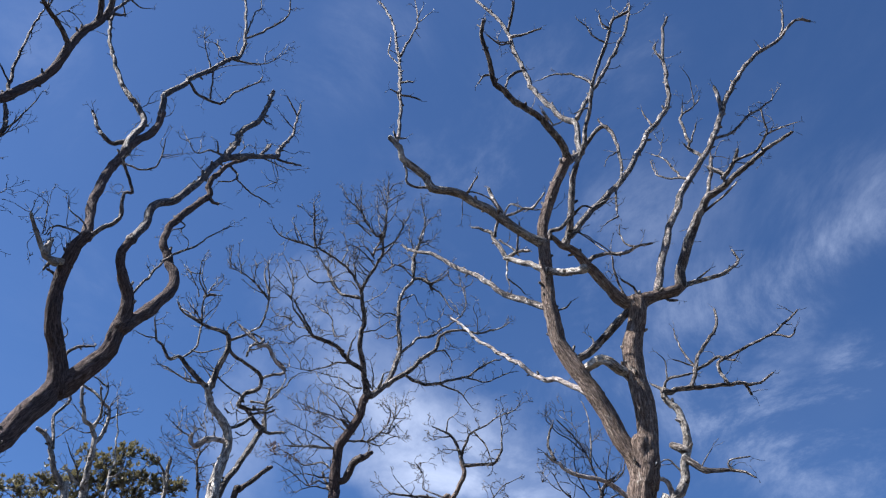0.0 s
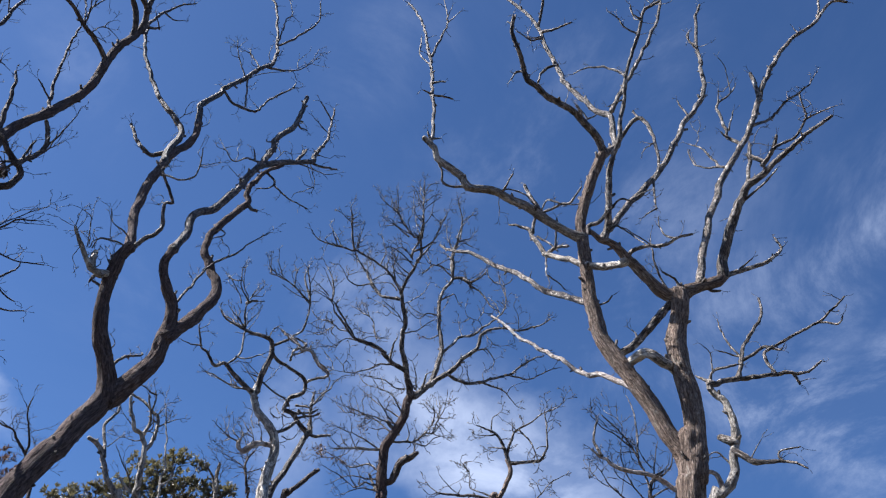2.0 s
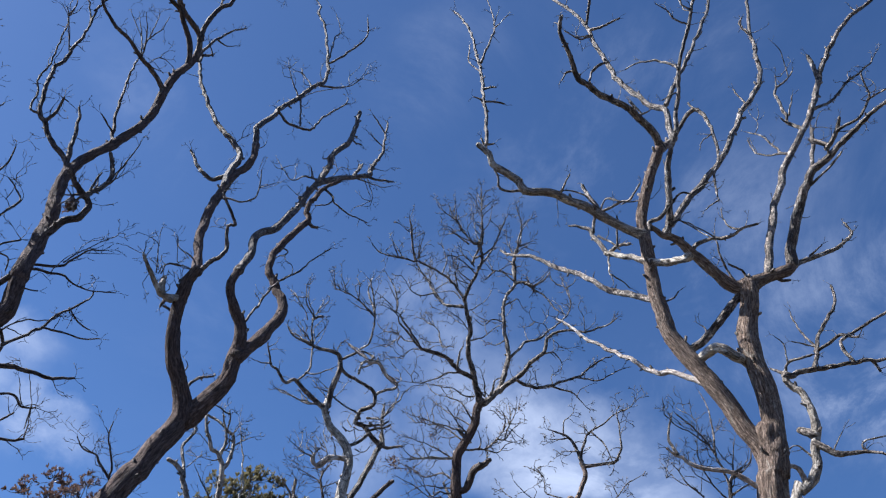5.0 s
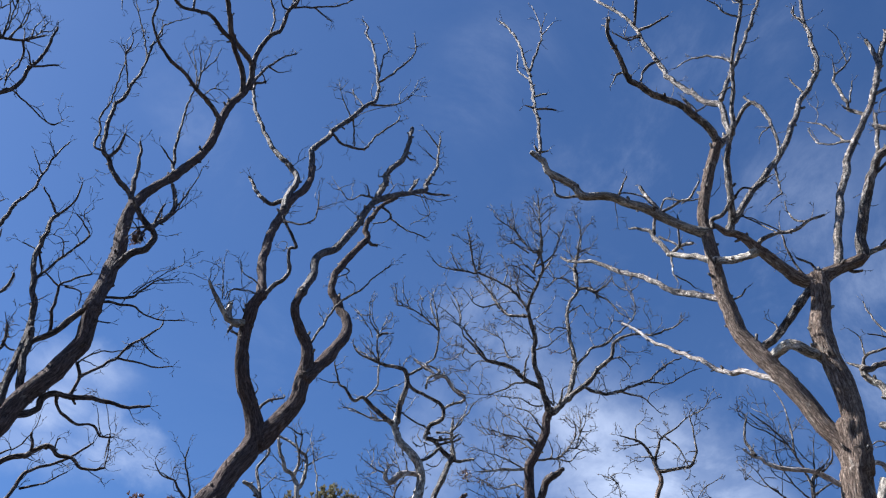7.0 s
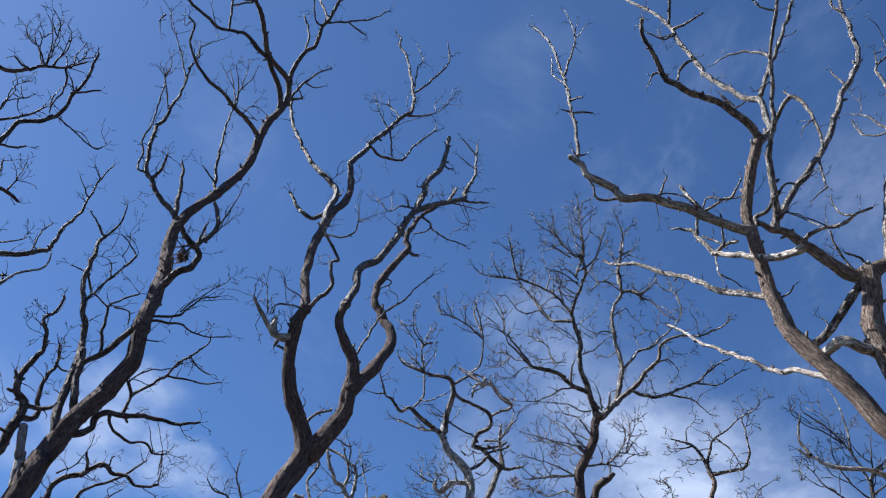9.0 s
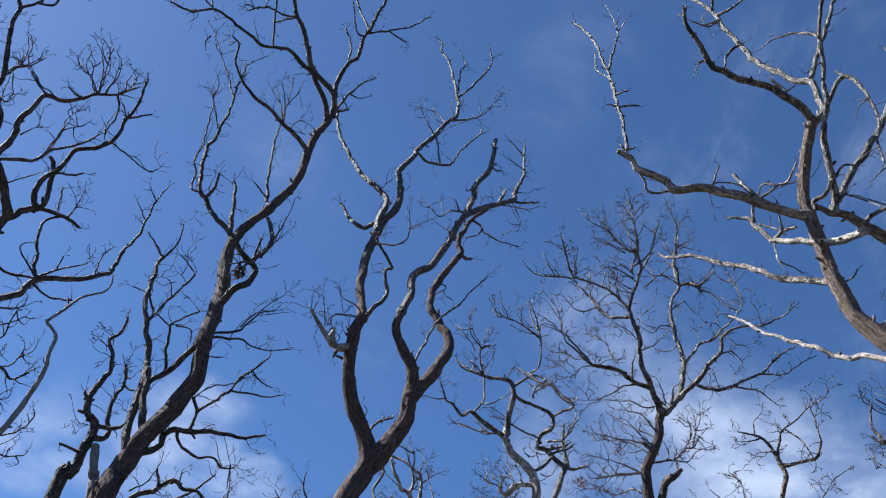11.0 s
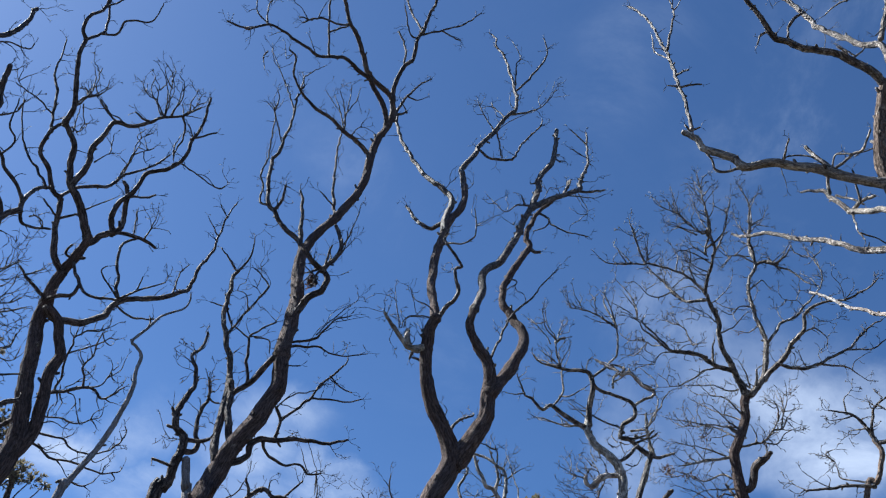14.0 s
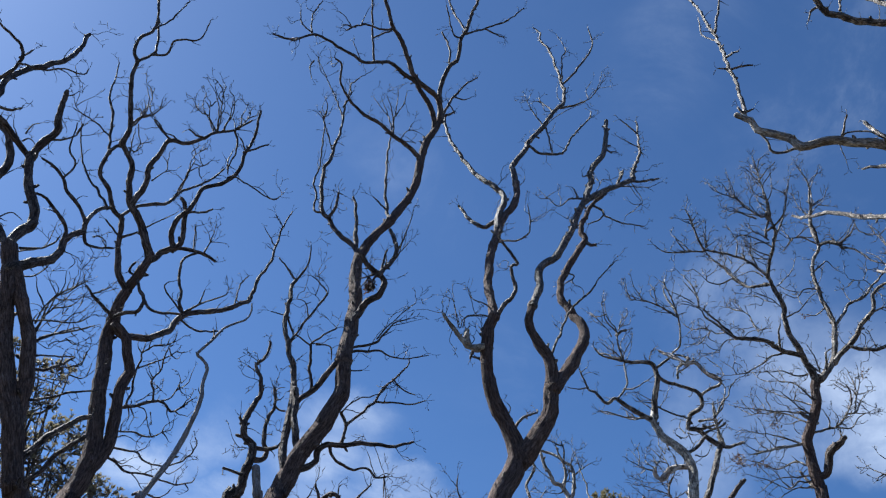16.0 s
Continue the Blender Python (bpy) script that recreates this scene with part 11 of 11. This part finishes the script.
limb("twig", (.0085, .0065, .0046), (-.29, .052, 9.365), (-.379, .077, 9.437), (-.547, .117, 9.483), (-.715, .156, 9.517), (-.8, .179, 9.577))
limb("twig", (.0085, .0066, .0046), (-.379, .057, 9.241), (-.524, .119, 9.311), (-.695, .191, 9.383), (-.789, .24, 9.514))
twigs(2.6, 0.4, 2, fine=0.004)

oak_u = tree("snag", "leaning broken dark snag of a dead trunk", -3.2, 15.68, 12.24)
limb("trunk", (.085, .058, .055, .049, .034), (0, 0, -.15), (-.09, 0, .5), (-.46, 0, 4.69), (-.2, 0, 8.52), (-.13, 0, 8.82), (.09, .026, 9.087), (.351, .026, 9.408))
twigs(0.3, 0.1, 0, 1.0)

tree("evergreen_tree", "dense evergreen tree with glossy dark olive leaves", -6.61, 17.28, 20.94)
limb("trunk", (.14, .11, .08, .05), (0, 0, -.1), (-.04, 0, 3.03), (-.07, .1, 5.69), (.05, 0, 7.58), (.16, -.05, 8.6))
leafy_crown(((0.46, -0.32, 10.03, 0.29), (0.16, -0.48, 9.65, 0.31), (-0.29, -0.12, 9.89, 0.16), (0.90, -0.41, 9.95, 0.18), (-0.29, -0.52, 9.20, 0.27),
             (-0.91, -0.12, 9.09, 0.25), (-1.38, 0.50, 9.15, 0.24), (-1.70, 0.36, 9.05, 0.17), (-0.59, 0.32, 9.38, 0.24), (0.22, -0.33, 9.31, 0.37),
             (0.67, 0.04, 9.71, 0.36), (1.00, -0.27, 9.66, 0.23), (1.35, -0.39, 9.51, 0.25), (1.65, -0.47, 9.58, 0.17), (-0.02, -0.34, 8.88, 0.37),
             (0.89, 0.51, 9.45, 0.48), (-0.76, 0.39, 8.91, 0.38)), EVERGREEN, 0.10, 9, 9, "glossy dark olive-green leaves in whorls")

tree("brown_leaved_oak", "low oak that keeps its withered brown leaves", -8.58, 14.68, 30.3)
limb("trunk", (.14, .11, .08, .05), (0, 0, -.1), (-.08, 0, 2.56), (-.16, .1, 4.8), (-.16, 0, 6.4), (-.1, 0, 7.6))
leafy_crown(((-0.37, 0.28, 8.75, 0.22), (-0.11, 0.27, 8.66, 0.22), (-0.29, -0.28, 8.13, 0.26), (0.00, -0.17, 8.26, 0.30), (0.23, 0.11, 8.72, 0.19),
             (0.32, 0.21, 8.43, 0.29), (-0.03, 0.32, 8.18, 0.31), (-0.72, 0.34, 8.43, 0.31), (-0.54, -0.37, 7.77, 0.37), (0.48, 0.10, 8.14, 0.23)),
            BROWN, 0.085, 7, 8, "withered red-brown leaves", 0.14)

tree("evergreen_tree", "evergreen tree with dark leathery leaves behind the black oak stems", -10.37, 7.84, 52.89)
limb("trunk", (.14, .11, .08, .04), (0, 0, -.1), (-.17, 0, 2.49), (-.4, .1, 4.67), (-.8, 0, 6.4), (-1.2, 0, 7.9))
leafy_crown(((-0.97, -0.26, 8.39, 0.16), (-1.20, -0.40, 8.34, 0.12), (-1.17, -0.10, 8.10, 0.16), (-0.97, -0.35, 7.78, 0.16), (-1.04, -0.43, 7.53, 0.12),
             (-0.92, -0.10, 8.06, 0.11), (-0.64, 0.42, 7.91, 0.19), (-0.79, 0.30, 7.69, 0.19), (-0.98, 0.27, 7.53, 0.16), (-0.40, -0.28, 7.50, 0.17),
             (-0.38, 0.04, 7.41, 0.19), (-0.59, -0.22, 7.23, 0.17), (-0.79, -0.33, 6.98, 0.16), (-0.35, -0.39, 6.94, 0.18), (-0.56, -0.29, 6.84, 0.18),
             (-0.80, 0.43, 6.98, 0.17), (-0.15, 0.33, 7.22, 0.14), (0.03, 0.31, 7.04, 0.16), (0.13, 0.30, 7.17, 0.10), (0.30, -0.31, 6.76, 0.12),
             (-0.18, -0.19, 6.75, 0.18), (-0.41, 0.13, 6.74, 0.19), (-0.65, 0.23, 6.68, 0.16), (-1.71, 0.35, 8.96, 0.14), (-1.56, 0.38, 8.61, 0.13),
             (-1.52, -0.41, 7.80, 0.11), (-1.39, 0.11, 7.60, 0.12), (-1.25, 0.17, 7.18, 0.13), (-1.10, 0.01, 6.72, 0.13), (0.46, -0.32, 6.75, 0.08),
             (-0.21, -0.03, 7.39, 0.12), (0.09, -0.41, 6.66, 0.14), (-1.41, 0.43, 8.19, 0.12), (-0.89, 0.37, 8.60, 0.10), (-0.81, 0.05, 8.62, 0.09)), SHADED_LEAF, 0.055, 8, 16, "dark grey-green leathery leaves in whorls", -0.1)


def leaf_nest(x, y, z, size):
    """A ragged ball of dead leaves and sticks lodged in a fork."""
    nest = new("leaf_nest")
    nest.location = (x, y, z)
    tagged(nest, "ragged brown leaf nest lodged in the oak fork", "nest")
    random.seed(17)
    verts, faces = [], []
    for i in range(120):
        d = Vector((random.gauss(0, 1), random.gauss(0, 1), random.gauss(0, 1.0))).normalized() * size * random.random() ** 0.4
        d = Vector((d.x * 0.8 + d.z * 0.5, d.y, d.z * 1.5))
        way = Vector((random.gauss(0, 1), random.gauss(0, 1), random.gauss(0, 0.6))).normalized()
        across = way.orthogonal().normalized()
        s, k = random.uniform(0.03, 0.06), len(verts)
        verts += [d, d + way * s * 0.5 + across * s * 0.3, d + way * s, d + way * s * 0.5 - across * s * 0.3]
        faces += [(k, k + 1, k + 2), (k, k + 2, k + 3)]
    mesh_part("leaves", verts, faces, BROWN, nest, kind="stuff")
    verts, faces, grain = [], [], []
    for i in range(60):
        d = Vector((random.gauss(0, 1), random.gauss(0, 1), random.gauss(0, 0.7))).normalized() * size * random.uniform(0.5, 1.0)
        way = d.cross(Vector((random.gauss(0, 1), random.gauss(0, 1), random.gauss(0, 1)))).normalized()
        tube([d - way * 0.06, d + Vector((0, 0, 0.01)), d + way * 0.06], [0.004, 0.005, 0.003], 4, verts, faces, grain)
    mesh_part("sticks", verts, faces, SMOOTH_BARK, nest, "thin dry sticks", grain, kind="stuff")


leaf_nest(-6.46, 8.46, 9.74, 0.085)
